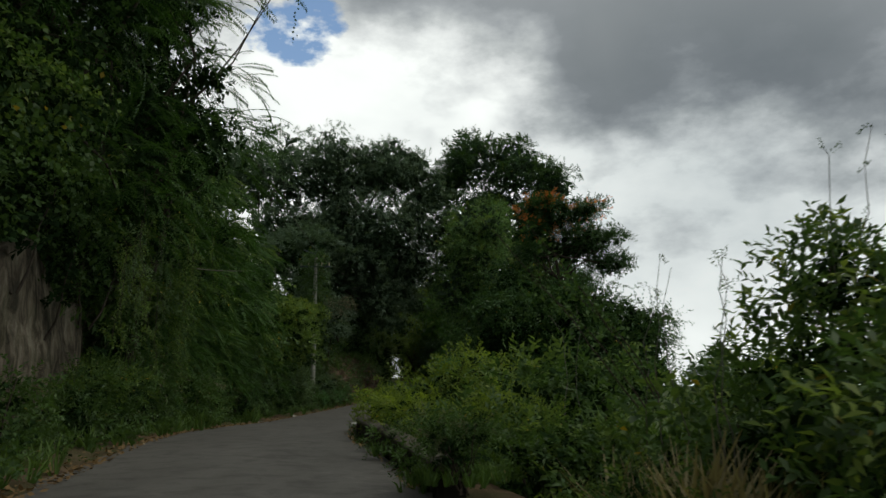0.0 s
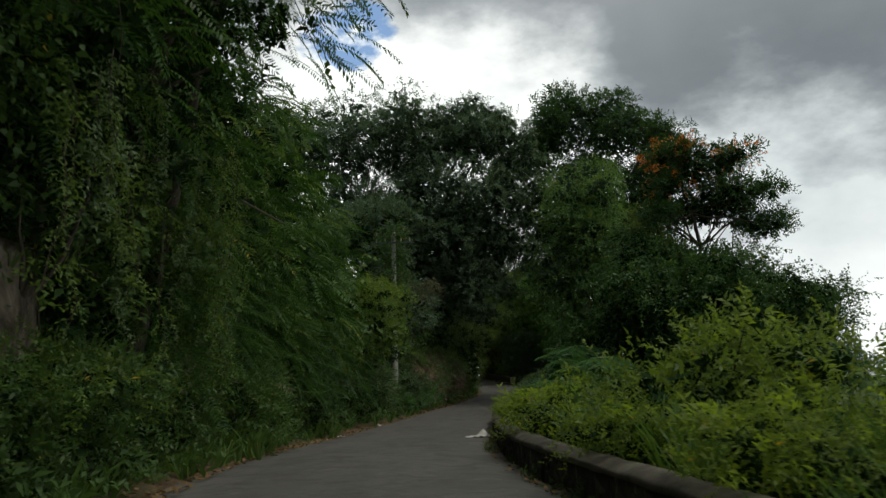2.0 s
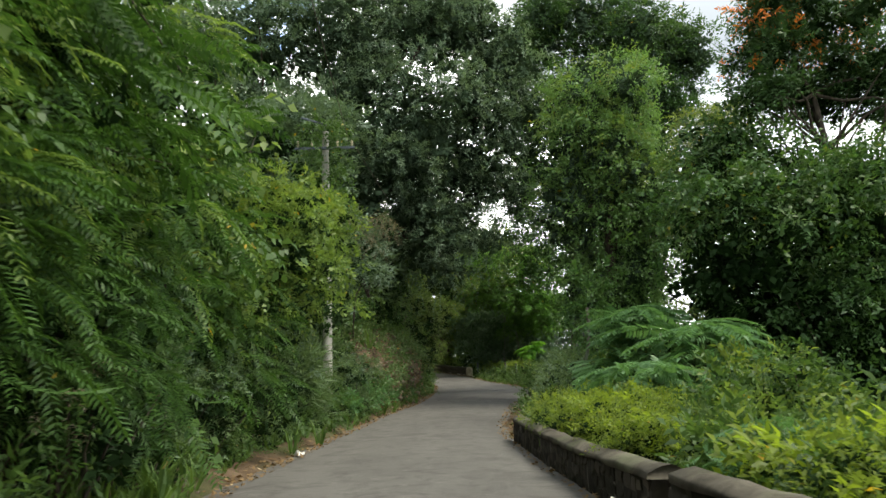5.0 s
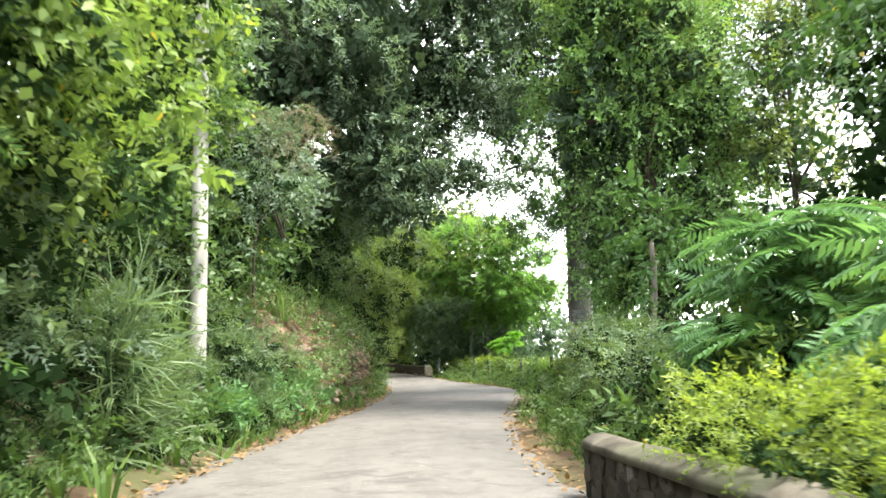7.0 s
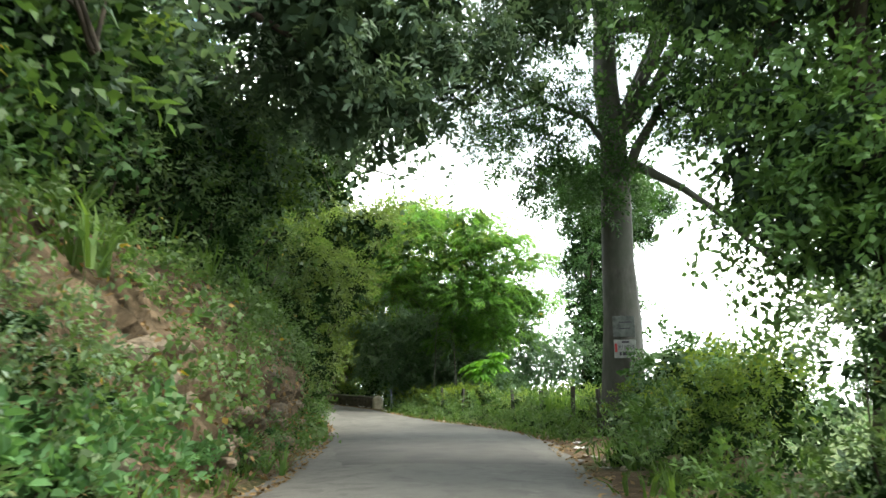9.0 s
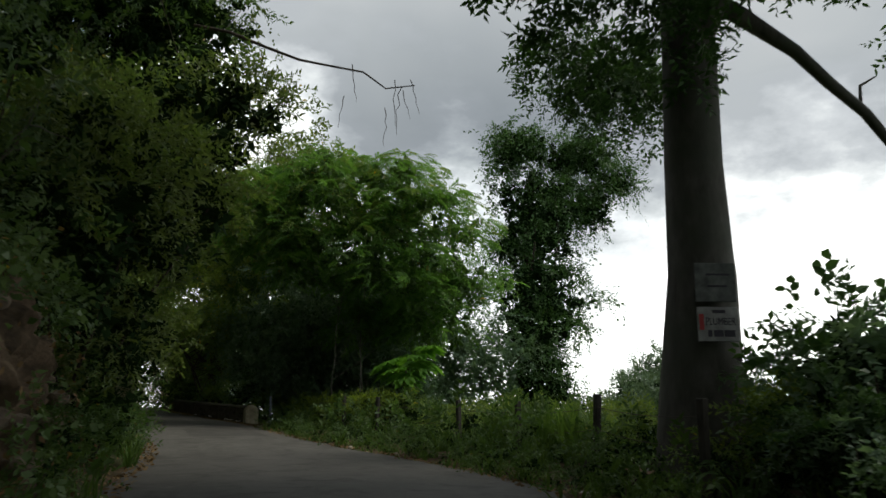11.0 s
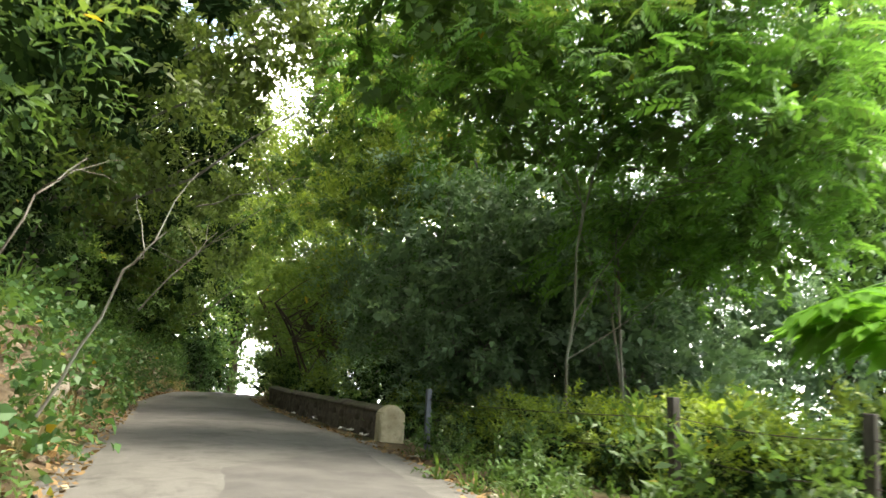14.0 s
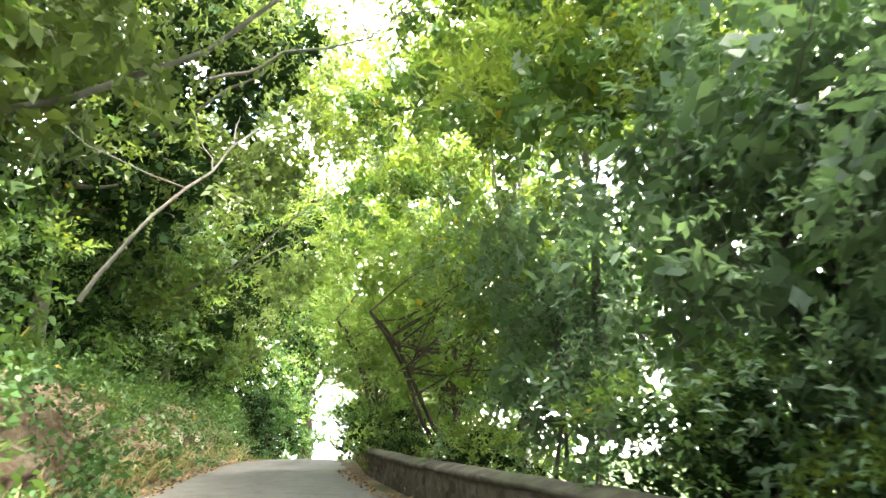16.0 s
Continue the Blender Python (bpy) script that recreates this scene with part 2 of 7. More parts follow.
PATCH = k.done(k.mix(k.ramp(k.noise(1.3, 5), [(0.35, 0.0), (0.65, 1.0)]), (0.062, 0.059, 0.055), (0.105, 0.099, 0.091)), 0.8, grit, 0.35, 0.006, 0.35)

k = Mat("earth")
c = k.ramp(k.noise(1.3, 8, 0.65), [(0.3, (0.05, 0.038, 0.024)), (0.5, (0.115, 0.08, 0.05)), (0.72, (0.2, 0.145, 0.095))])
c = k.mix(k.ramp(k.noise(0.4, 5), [(0.45, 0.0), (0.6, 0.75)]), c, (0.06, 0.075, 0.03))
EARTH = k.done(c, 0.95, k.noise(14, 7, 0.7), 0.7, 0.06, 0.1)
k = Mat("scrub_ground")
c = k.ramp(k.noise(0.35, 8, 0.68), [(0.3, (0.018, 0.032, 0.01)), (0.5, (0.045, 0.075, 0.02)), (0.7, (0.09, 0.125, 0.035))])
SCRUB = k.done(k.mix(k.ramp(k.noise(0.05, 4), [(0.45, 0.0), (0.6, 0.5)]), c, (0.1, 0.11, 0.04)), 0.95, k.noise(1.2, 8, 0.75), 1.0, 0.6, 0.1)
k = Mat("red_earth")
RED_EARTH = k.done(k.ramp(k.noise(2.2, 9, 0.7, warp=0.4), [(0.3, (0.032, 0.025, 0.016)), (0.47, (0.095, 0.07, 0.045)), (0.62, (0.2, 0.145, 0.095)), (0.76, (0.36, 0.3, 0.22))]), 0.95, k.noise(9, 8, 0.7), 0.8, 0.07, 0.1)
k = Mat("stained_plaster")
streak = k.noise(1.5, 9, 0.72, (1, 1, 0.55), 0.6)
c = k.ramp(streak, [(0.36, (0.03, 0.027, 0.02)), (0.46, (0.1, 0.085, 0.06)), (0.54, (0.22, 0.185, 0.135)), (0.64, (0.38, 0.335, 0.26))])
c = k.mix(k.ramp(k.noise(2.2, 8, 0.72, (1, 1, 0.3), 0.5), [(0.5, 0.0), (0.68, 0.55)]), c, (0.045, 0.04, 0.03))
c = k.mix(k.ramp(k.noise(0.8, 5), [(0.5, 0.0), (0.66, 0.5)]), c, (0.08, 0.085, 0.045))
PLASTER = k.done(c, 0.93, k.noise(6, 10, 0.75), 1.0, 0.1, 0.15)
k = Mat("wall_stone")
c = k.mix(k.one(), (0.06, 0.052, 0.04), (0.19, 0.165, 0.13))
STONE = k.done(k.mix(k.ramp(k.noise(6, 7, 0.65), [(0.35, 0.0), (0.7, 0.75)]), c, (0.05, 0.046, 0.037)), 0.92, k.noise(22, 6), 0.5, 0.02, 0.15)
k = Mat("weathered_mortar")
c = k.ramp(k.noise(3.2, 8, 0.68), [(0.3, (0.045, 0.04, 0.032)), (0.55, (0.13, 0.115, 0.09)), (0.75, (0.25, 0.225, 0.18))])
MORTAR = k.done(c, 0.93, k.noise(25, 6), 0.55, 0.02, 0.15)
k = Mat("smeared_mortar")
c = k.ramp(k.noise(3.0, 8, 0.7), [(0.3, (0.018, 0.017, 0.014)), (0.55, (0.05, 0.045, 0.036)), (0.75, (0.1, 0.09, 0.072))])
c = k.mix(k.ramp(k.noise(4.5, 7, 0.7, (1, 1, 0.12)), [(0.56, 0.0), (0.68, 0.7)]), c, (0.3, 0.285, 0.25))
MORTAR_DARK = k.done(c, 0.93, k.noise(25, 6), 0.6, 0.02, 0.15)
k = Mat("wall_stone_dark")
c = k.mix(k.one(), (0.03, 0.027, 0.022), (0.085, 0.074, 0.06))
c = k.mix(k.ramp(k.noise(3.5, 7, 0.7, (1, 1, 0.3)), [(0.56, 0.0), (0.7, 0.6)]), c, (0.24, 0.225, 0.19))
STONE_DARK = k.done(c, 0.92, k.noise(22, 6), 0.5, 0.02, 0.15)
k = Mat("pale_bank_rock")
c = k.ramp(k.noise(1.7, 9, 0.72, None, 0.5), [(0.32, (0.045, 0.034, 0.022)), (0.5, (0.13, 0.1, 0.065)), (0.64, (0.27, 0.225, 0.16)), (0.77, (0.45, 0.41, 0.33))])
BANK_ROCK = k.done(c, 0.95, k.noise(8, 9, 0.72), 0.9, 0.08, 0.1)
k = Mat("coping_concrete")
c = k.ramp(k.noise(2.4, 8, 0.66), [(0.3, (0.04, 0.036, 0.028)), (0.52, (0.1, 0.09, 0.07)), (0.74, (0.2, 0.18, 0.145))])
c = k.mix(k.ramp(k.noise(1.2, 5), [(0.5, 0.0), (0.66, 0.6)]), c, (0.085, 0.1, 0.05))
COPING = k.done(c, 0.9, k.noise(30, 6), 0.45, 0.015, 0.2)
k = Mat("cream_limewash")
c = k.ramp(k.noise(2.6, 7, 0.65), [(0.3, (0.3, 0.26, 0.17)), (0.55, (0.52, 0.47, 0.33)), (0.75, (0.64, 0.59, 0.45))])
CREAM = k.done(k.mix(k.ramp(k.noise(7, 6), [(0.56, 0.0), (0.7, 0.6)]), c, (0.2, 0.17, 0.12)), 0.88, k.noise(30, 5), 0.3, 0.012, 0.2)
k = Mat("pole_concrete")
POLE = k.done(k.ramp(k.noise(4, 7, 0.6, (1, 1, 0.3)), [(0.3, (0.27, 0.26, 0.235)), (0.7, (0.52, 0.5, 0.46))]), 0.9, k.noise(30, 5), 0.3, 0.01)
k = Mat("galvanised_steel")
STEEL = k.done(k.ramp(k.noise(6, 5), [(0.3, (0.08, 0.095, 0.12)), (0.7, (0.16, 0.18, 0.21))]), 0.5)
k.b.inputs["Metallic"].default_value = 0.6
k = Mat("dark_fence_post")
POST = k.done(k.ramp(k.noise(9, 6, 0.6, (1, 1, 0.3)), [(0.3, (0.03, 0.028, 0.025)), (0.7, (0.085, 0.08, 0.07))]), 0.85)
k = Mat("rusty_wire")
WIRE = k.done((0.07, 0.055, 0.045), 0.7)
k = Mat("white_rag")
RAG = k.done(k.ramp(k.noise(7, 5), [(0.35, (0.42, 0.4, 0.36)), (0.65, (0.72, 0.7, 0.66))]), 0.85, k.noise(40, 4), 0.3, 0.01)
k = Mat("litter_plastic")
LITTER = k.done(k.mix(k.one(), (0.75, 0.74, 0.7), (0.45, 0.42, 0.38)), 0.5)
k = Mat("loose_rock")
ROCK = k.done(k.mix(k.ramp(k.noise(3, 8, 0.66), [(0.35, 0.0), (0.68, 1.0)]), (0.48, 0.43, 0.34), (0.2, 0.165, 0.125)), 0.92, k.noise(12, 7), 0.6, 0.04)
k = Mat("bank_stone")
ROCK_DARK = k.done(k.mix(k.ramp(k.noise(3, 8, 0.66), [(0.35, 0.0), (0.68, 1.0)]), (0.25, 0.2, 0.145), (0.085, 0.068, 0.05)), 0.92, k.noise(12, 7), 0.6, 0.04)
k = Mat("orange_rock")
ROCK_ORANGE = k.done(k.ramp(k.noise(5, 7), [(0.3, (0.3, 0.16, 0.06)), (0.7, (0.6, 0.38, 0.17))]), 0.92, k.noise(12, 7), 0.6, 0.04)
k = Mat("sign_board_dark")
BOARD_DARK = k.done(k.ramp(k.noise(6, 7), [(0.3, (0.07, 0.08, 0.076)), (0.7, (0.19, 0.2, 0.19))]), 0.6)
k = Mat("sign_board_pale")
BOARD = k.done(k.ramp(k.noise(5, 6), [(0.3, (0.2, 0.2, 0.2)), (0.7, (0.42, 0.42, 0.41))]), 0.6)
k = Mat("sign_ink")
INK = k.done((0.05, 0.045, 0.06), 0.6)
k = Mat("sign_red")
SIGN_RED = k.done((0.4, 0.05, 0.05), 0.6)

# ------------------------------------------------------------ mesh helpers
def quads_mesh(name, verts, quads, mats, index=None, smooth=False):
    """A mesh of quads from arrays."""
    me = bpy.data.meshes.new(name)
    verts, quads = np.asarray(verts, np.float32), np.asarray(quads, np.int32)
    me.vertices.add(len(verts))
    me.vertices.foreach_set("co", verts.ravel())
    me.loops.add(quads.size)
    me.loops.foreach_set("vertex_index", quads.ravel())
    me.polygons.add(len(quads))
    me.polygons.foreach_set("loop_start", np.arange(0, quads.size, 4, dtype=np.int32))
    if index is not None:
        me.polygons.foreach_set("material_index", np.asarray(index, np.int32))
    if smooth:
        me.polygons.foreach_set("use_smooth", np.ones(len(quads), bool))
    for m in mats:
        me.materials.append(m)
    me.update(calc_edges=True)
    return me


def under(ob, parent):
    ob.parent = parent
    return ob


def part(name, bm, material, parent=None, label=""):
    """Links a bmesh as one mesh object under a thing or a part."""
    me = bpy.data.meshes.new(name)
    bm.to_mesh(me)
    bm.free()
    me.materials.append(material)
    ob = new(name, me)
    if parent is not None:
        ob.parent = parent
    if label:
        ob["label"] = label
    return ob


def thing(name, place, label, category, group="", kind="", turn=0.0):
    e = new(name)
    e.matrix_basis = pose(*place, 0, 0, turn)
    return tagged(e, label, category, group, kind)


def tube_arrays(points, radii, sides=8, rng=None, rough=0.0):
    """Vertices and quads of a tapered tube along points."""
    P = np.asarray(points, float)
    T = np.gradient(P, axis=0)
    T /= np.linalg.norm(T, axis=1)[:, None] + 1e-9
    ref = np.array([0.31, 0.95, 0.05])
    A = np.cross(T, ref)
    A /= np.linalg.norm(A, axis=1)[:, None] + 1e-9
    B = np.cross(T, A)
    a = np.linspace(0, 2 * np.pi, sides, endpoint=False)
    r = np.asarray(radii, float)[:, None] * np.ones(sides)
    if rng is not None and rough:
        r = r * (1 + rough * rng.standard_normal(r.shape))
    V = P[:, None] + r[..., None] * (np.cos(a)[None, :, None] * A[:, None] + np.sin(a)[None, :, None] * B[:, None])
    n, q = len(P), []
    for i in range(n - 1):
        for j in range(sides):
            q.append((i * sides + j, i * sides + (j + 1) % sides, (i + 1) * sides + (j + 1) % sides, (i + 1) * sides + j))
    return V.reshape(-1, 3), np.array(q)


def join_arrays(pieces):
    V, Q, base = [], [], 0
    for v, q in pieces:
        V.append(v)
        Q.append(np.asarray(q) + base)
        base += len(v)
    return np.concatenate(V), np.concatenate(Q)


def bend(a, b, rng, sag=0.12, n=6, crook=0.02):
    """A slightly crooked way from a to b."""
    a, b = np.asarray(a, float), np.asarray(b, float)
    s = np.linspace(0, 1, n)[:, None]
    d = np.linalg.norm(b - a)
    off = rng.standard_normal(3) * sag * d
    wob = rng.standard_normal((n, 3)) * crook * d
    wob[0] = 0
    return a + (b - a) * s + off * (s * (1 - s)) * 2 + wob


def box(bm, size, m=Matrix(), bevel=0.0):
    g = bmesh.ops.create_cube(bm, size=1, matrix=m @ Matrix.Diagonal((*size, 1)))
    if bevel:
        edges = {e for v in g["verts"] for e in v.link_edges}
        bmesh.ops.bevel(bm, geom=list(edges), offset=bevel, segments=2, affect="EDGES", profile=0.5)


# ------------------------------------------------------------ the lie of the land
ROAD_Y = [-60, -40, 0, 17, 22, 34, 38, 46, 51, 57, 65, 77, 90, 100, 110, 120, 128, 140, 160, 200]
ROAD_Z = [0.4, 0.3, 0, -0.15, -0.28, -0.72, -0.88, -0.9, -0.88, -0.76, -0.6, -0.35, 0.1, 0.45, 0.75, 1.0, 1.0, 0.5, -1.2, -6]
LEFT_Y = [-60, -40, -20, 0, 11, 17, 24, 31, 38, 46, 52, 57, 61, 66, 72, 79, 84, 90, 97, 104, 112, 119, 127, 138, 150, 200]
LEFT_X = [10, 5.5, 1, -3.2, -5.5, -6.8, -8.0, -8.4, -8.7, -8.2, -7.6, -6.9, -6.1, -5.6, -5.2, -5.1, -5.8, -6.9, -8.1, -9.4, -10.2, -10.6, -10.7, -9.0, -7.0, -2]
RIGHT_Y = [-60, -40, -20, 0, 9.6, 15, 20, 25, 31, 40, 46, 49, 53, 58, 65, 70, 75, 80, 84, 88, 91, 97, 103, 110, 116, 122, 130, 150, 200]
RIGHT_X = [15.5, 11, 6.4, 1.7, -0.1, -1.1, -2.2, -2.75, -3.0, -3.1, -3.2, -3.1, -2.5, -1.8, -0.1, 0.9, 0.5, -0.6, -1.3, -1.65, -1.95, -3.4, -4.7, -5.7, -6.2, -6.8, -7.3, -5.2, 1]


def soft(y, ys, xs):
    """Interpolation with rounded corners."""
    return sum(np.interp(np.asarray(y, float) + o, ys, xs) for o in (-2.4, -1.2, 0, 1.2, 2.4)) / 5


def road_z(y):
    return soft(y, ROAD_Y, ROAD_Z)


def left_x(y):
    return soft(y, LEFT_Y, LEFT_X)


def right_x(y):
    return soft(y, RIGHT_Y, RIGHT_X)


def step(a, b, v):
    s = np.clip((np.asarray(v, float) - a) / (b - a), 0, 1)
    return s * s * (3 - 2 * s)


def wobble(x, y):
    return np.sin(x * 1.7 + y * 0.9) * 0.5 + np.sin(x * 0.63 - y * 1.31 + 1.0) * 0.6 + np.sin(y * 2.3 + x * 0.4) * 0.3 + np.sin(x * 3.9 - y * 3.1) * 0.2


def ground_z(x, y):
    x, y = np.asarray(x, float), np.asarray(y, float)
    base, dl, dr = road_z(np.clip(y, -60, 200)), left_x(np.clip(y, -60, 200)) - x, x - right_x(np.clip(y, -60, 200))
    # the cut bank on the hill side
    face = np.interp(y, [-60, 18, 22, 50, 56, 60, 70, 74, 84, 90, 112, 120, 126, 150], [3.6, 3.6, 1.6, 1.6, 2.6, 3.2, 3.2, 2.2, 2.0, 2.2, 1.7, 1.2, 0.6, 0.5])
    foot = np.interp(y, [-60, 19, 24, 50, 56, 70, 76, 200], [1.9, 1.9, 1.2, 1.2, 1.5, 1.5, 1.6, 1.6])
    rise = 0.12 * step(0.0, 0.6, dl) + face * step(foot, foot + 1.1, dl) + np.clip(dl - foot - 1.1, 0, 32) * np.interp(y, [-60, 100, 125, 150], [0.55, 0.5, 0.25, 0.0])
    rise = rise + 0.16 * wobble(x * 1.3, y * 1.3) * step(0.5, 1.6, dl)
    rise = rise - np.clip(dl - 45, 0, 300) * 0.35
    # the fall to the valley on the open side
    brink = np.interp(y, [-60, 46, 54, 66, 86, 92, 200], [1.1, 1.1, 2.6, 4.2, 3.2, 1.2, 1.2])
    fall = -0.75 * np.clip(dr - brink, 0, 60) + 0.10 * wobble(x, y) * step(0.3, 1.5, dr)
    z = base + np.where(dl > 0, rise, 0) + np.where(dr > 0, fall, 0)
    far = step(150, 260, y) + step(55, 140, -y)
    return z * (1 - np.clip(far, 0, 1)) - 42 * np.clip(far, 0, 1)


offsets = np.concatenate([[-3500, -900, -300, -120, -70, -48, -36, -28, -22, -17, -13, -10, -8], np.arange(-7, -2.0, 0.5), np.arange(-2.0, -0.01, 0.22), [0.0]])
across = np.concatenate([offsets, np.linspace(0, 1, 5)[1:-1] + 2000, 4000 - offsets[::-1]])
ys = np.concatenate([[-3500, -900, -300, -150, -90, -60, -40, -25, -15], np.arange(-8, 130, 0.8), [134, 140, 148, 158, 172, 200, 260, 500, 1200, 3500]])
rows_v = []
for y in ys:
    yy = np.clip(y, -60, 200)
    lx, rx = float(left_x(yy)), float(right_x(yy))
    xs = np.where(across <= 0, lx + across, np.where(across < 3000, lx + (rx - lx) * (across - 2000), rx + across - 4000))
    z = ground_z(xs, np.full_like(xs, y))
    z = z - np.where((across > -0.05) & (across < 4000.05) & (np.abs(y) < 210), 0.03, 0)
    rows_v.append(np.stack([xs, np.full_like(xs, y), z], 1))
w = len(across)
gq = [(i * w + j, i * w + j + 1, (i + 1) * w + j + 1, (i + 1) * w + j) for i in range(len(ys) - 1) for j in range(w - 1)]
GV = np.concatenate(rows_v)
cent = GV[np.array(gq)].mean(1)
dl = left_x(np.clip(cent[:, 1], -60, 200)) - cent[:, 0]
dr = cent[:, 0] - right_x(np.clip(cent[:, 1], -60, 200))
red = (dl > 0.3) & (dl < 2.6) & (((cent[:, 1] > 55) & (cent[:, 1] < 71)) | ((cent[:, 1] > 84) & (cent[:, 1] < 124)))
ground = new("ground", quads_mesh("ground", GV, gq, [EARTH, RED_EARTH, SCRUB], np.where(red, 1, np.where((dl > 5) | (dr > 3.5), 2, 0)), True))
tagged(ground, "brown and reddish earth of the wooded hillside", "ground", kind="structure")

# the carriageway, slightly crowned, with ragged edges
ry = np.arange(-45, 175, 0.5)
rv = []
rr = np.random.default_rng(4)
for y in ry:
    lx, rx = float(left_x(y)), float(right_x(y))
    lx, rx = lx + 0.06 * math.sin(y * 2.1) + 0.05 * rr.standard_normal(), rx + 0.06 * math.sin(y * 1.7 + 1) + 0.05 * rr.standard_normal()
    for s in np.linspace(0, 1, 11):
        rv.append((lx + (rx - lx) * s, y, float(road_z(y)) + 0.012 + 0.06 * (1 - (2 * s - 1) ** 2) + 0.006 * math.sin(y * 1.3 + s * 9)))
rq = [(i * 11 + j, i * 11 + j + 1, (i + 1) * 11 + j + 1, (i + 1) * 11 + j) for i in range(len(ry) - 1) for j in range(10)]
road = new("road", quads_mesh("road", rv, rq, [ASPHALT], smooth=True))
tagged(road, "narrow worn grey asphalt road with cracks and patches", "road", kind="structure")


def road_top(x, y):
    s = (x - left_x(y)) / (right_x(y) - left_x(y))
    return road_z(y) + 0.012 + 0.06 * (1 - np.clip(2 * s - 1, -1, 1) ** 2)


def road_patch(corners, seed):
    """A darker layer of newer asphalt laid over the old."""
    rng = np.random.default_rng(seed)
    (ax, ay), (bx, by), (cx, cy), (ex, ey) = corners
    n, v = 13, []
    for i in range(n):
        for j in range(n):
            s, u = i / (n - 1), j / (n - 1)
            x = (ax * (1 - s) + bx * s) * (1 - u) + (ex * (1 - s) + cx * s) * u
            y = (ay * (1 - s) + by * s) * (1 - u) + (ey * (1 - s) + cy * s) * u
            edge = i in (0, n - 1) or j in (0, n - 1)
            if edge:
                x, y = x + rng.normal(0, 0.03), y + rng.normal(0, 0.05)
            v.append((x, y, float(road_top(x, y)) + (0.002 if edge else 0.014)))
    q = [(i * n + j, i * n + j + 1, (i + 1) * n + j + 1, (i + 1) * n + j) for i in range(n - 1) for j in range(n - 1)]
    ob = new("asphalt_patch", quads_mesh("asphalt_patch", v, q, [PATCH], smooth=True))
    return under(ob, road)


road_patch([(-4.5, 87.2), (-4.1, 83.2), (-1.9, 83.6), (-2.6, 91.0)], 1)
road_patch([(-7.4, 95.5), (-8.6, 101.5), (-4.5, 102.0), (-3.4, 96.5)], 2)
road_patch([(-5.0, 63.0), (-5.0, 68.5), (-0.6, 68.0), (-1.2, 62.0)], 3)


# ------------------------------------------------------------ masonry
def along(ys_, side, gap):
    """Points beside the road's edge, gap metres out from it."""
    f = left_x if side < 0 else right_x
    return [(float(f(y)) + side * gap, float(y), float(road_z(y))) for y in ys_]


stone_meshes = []
rng = np.random.default_rng(11)
for _ in range(10):
    bm = bmesh.new()
    box(bm, (1, 1, 1))
    bmesh.ops.subdivide_edges(bm, edges=bm.edges[:], cuts=1)
    for v in bm.verts:
        r = v.co.length
        v.co = v.co * (0.62 / r) ** 0.45 + Vector(rng.normal(0, 0.06, 3))
    me = bpy.data.meshes.new("stone")
    bm.to_mesh(me)
    bm.free()
    me.materials.append(STONE if len(stone_meshes) < 5 else STONE_DARK)
    stone_meshes.append(me)


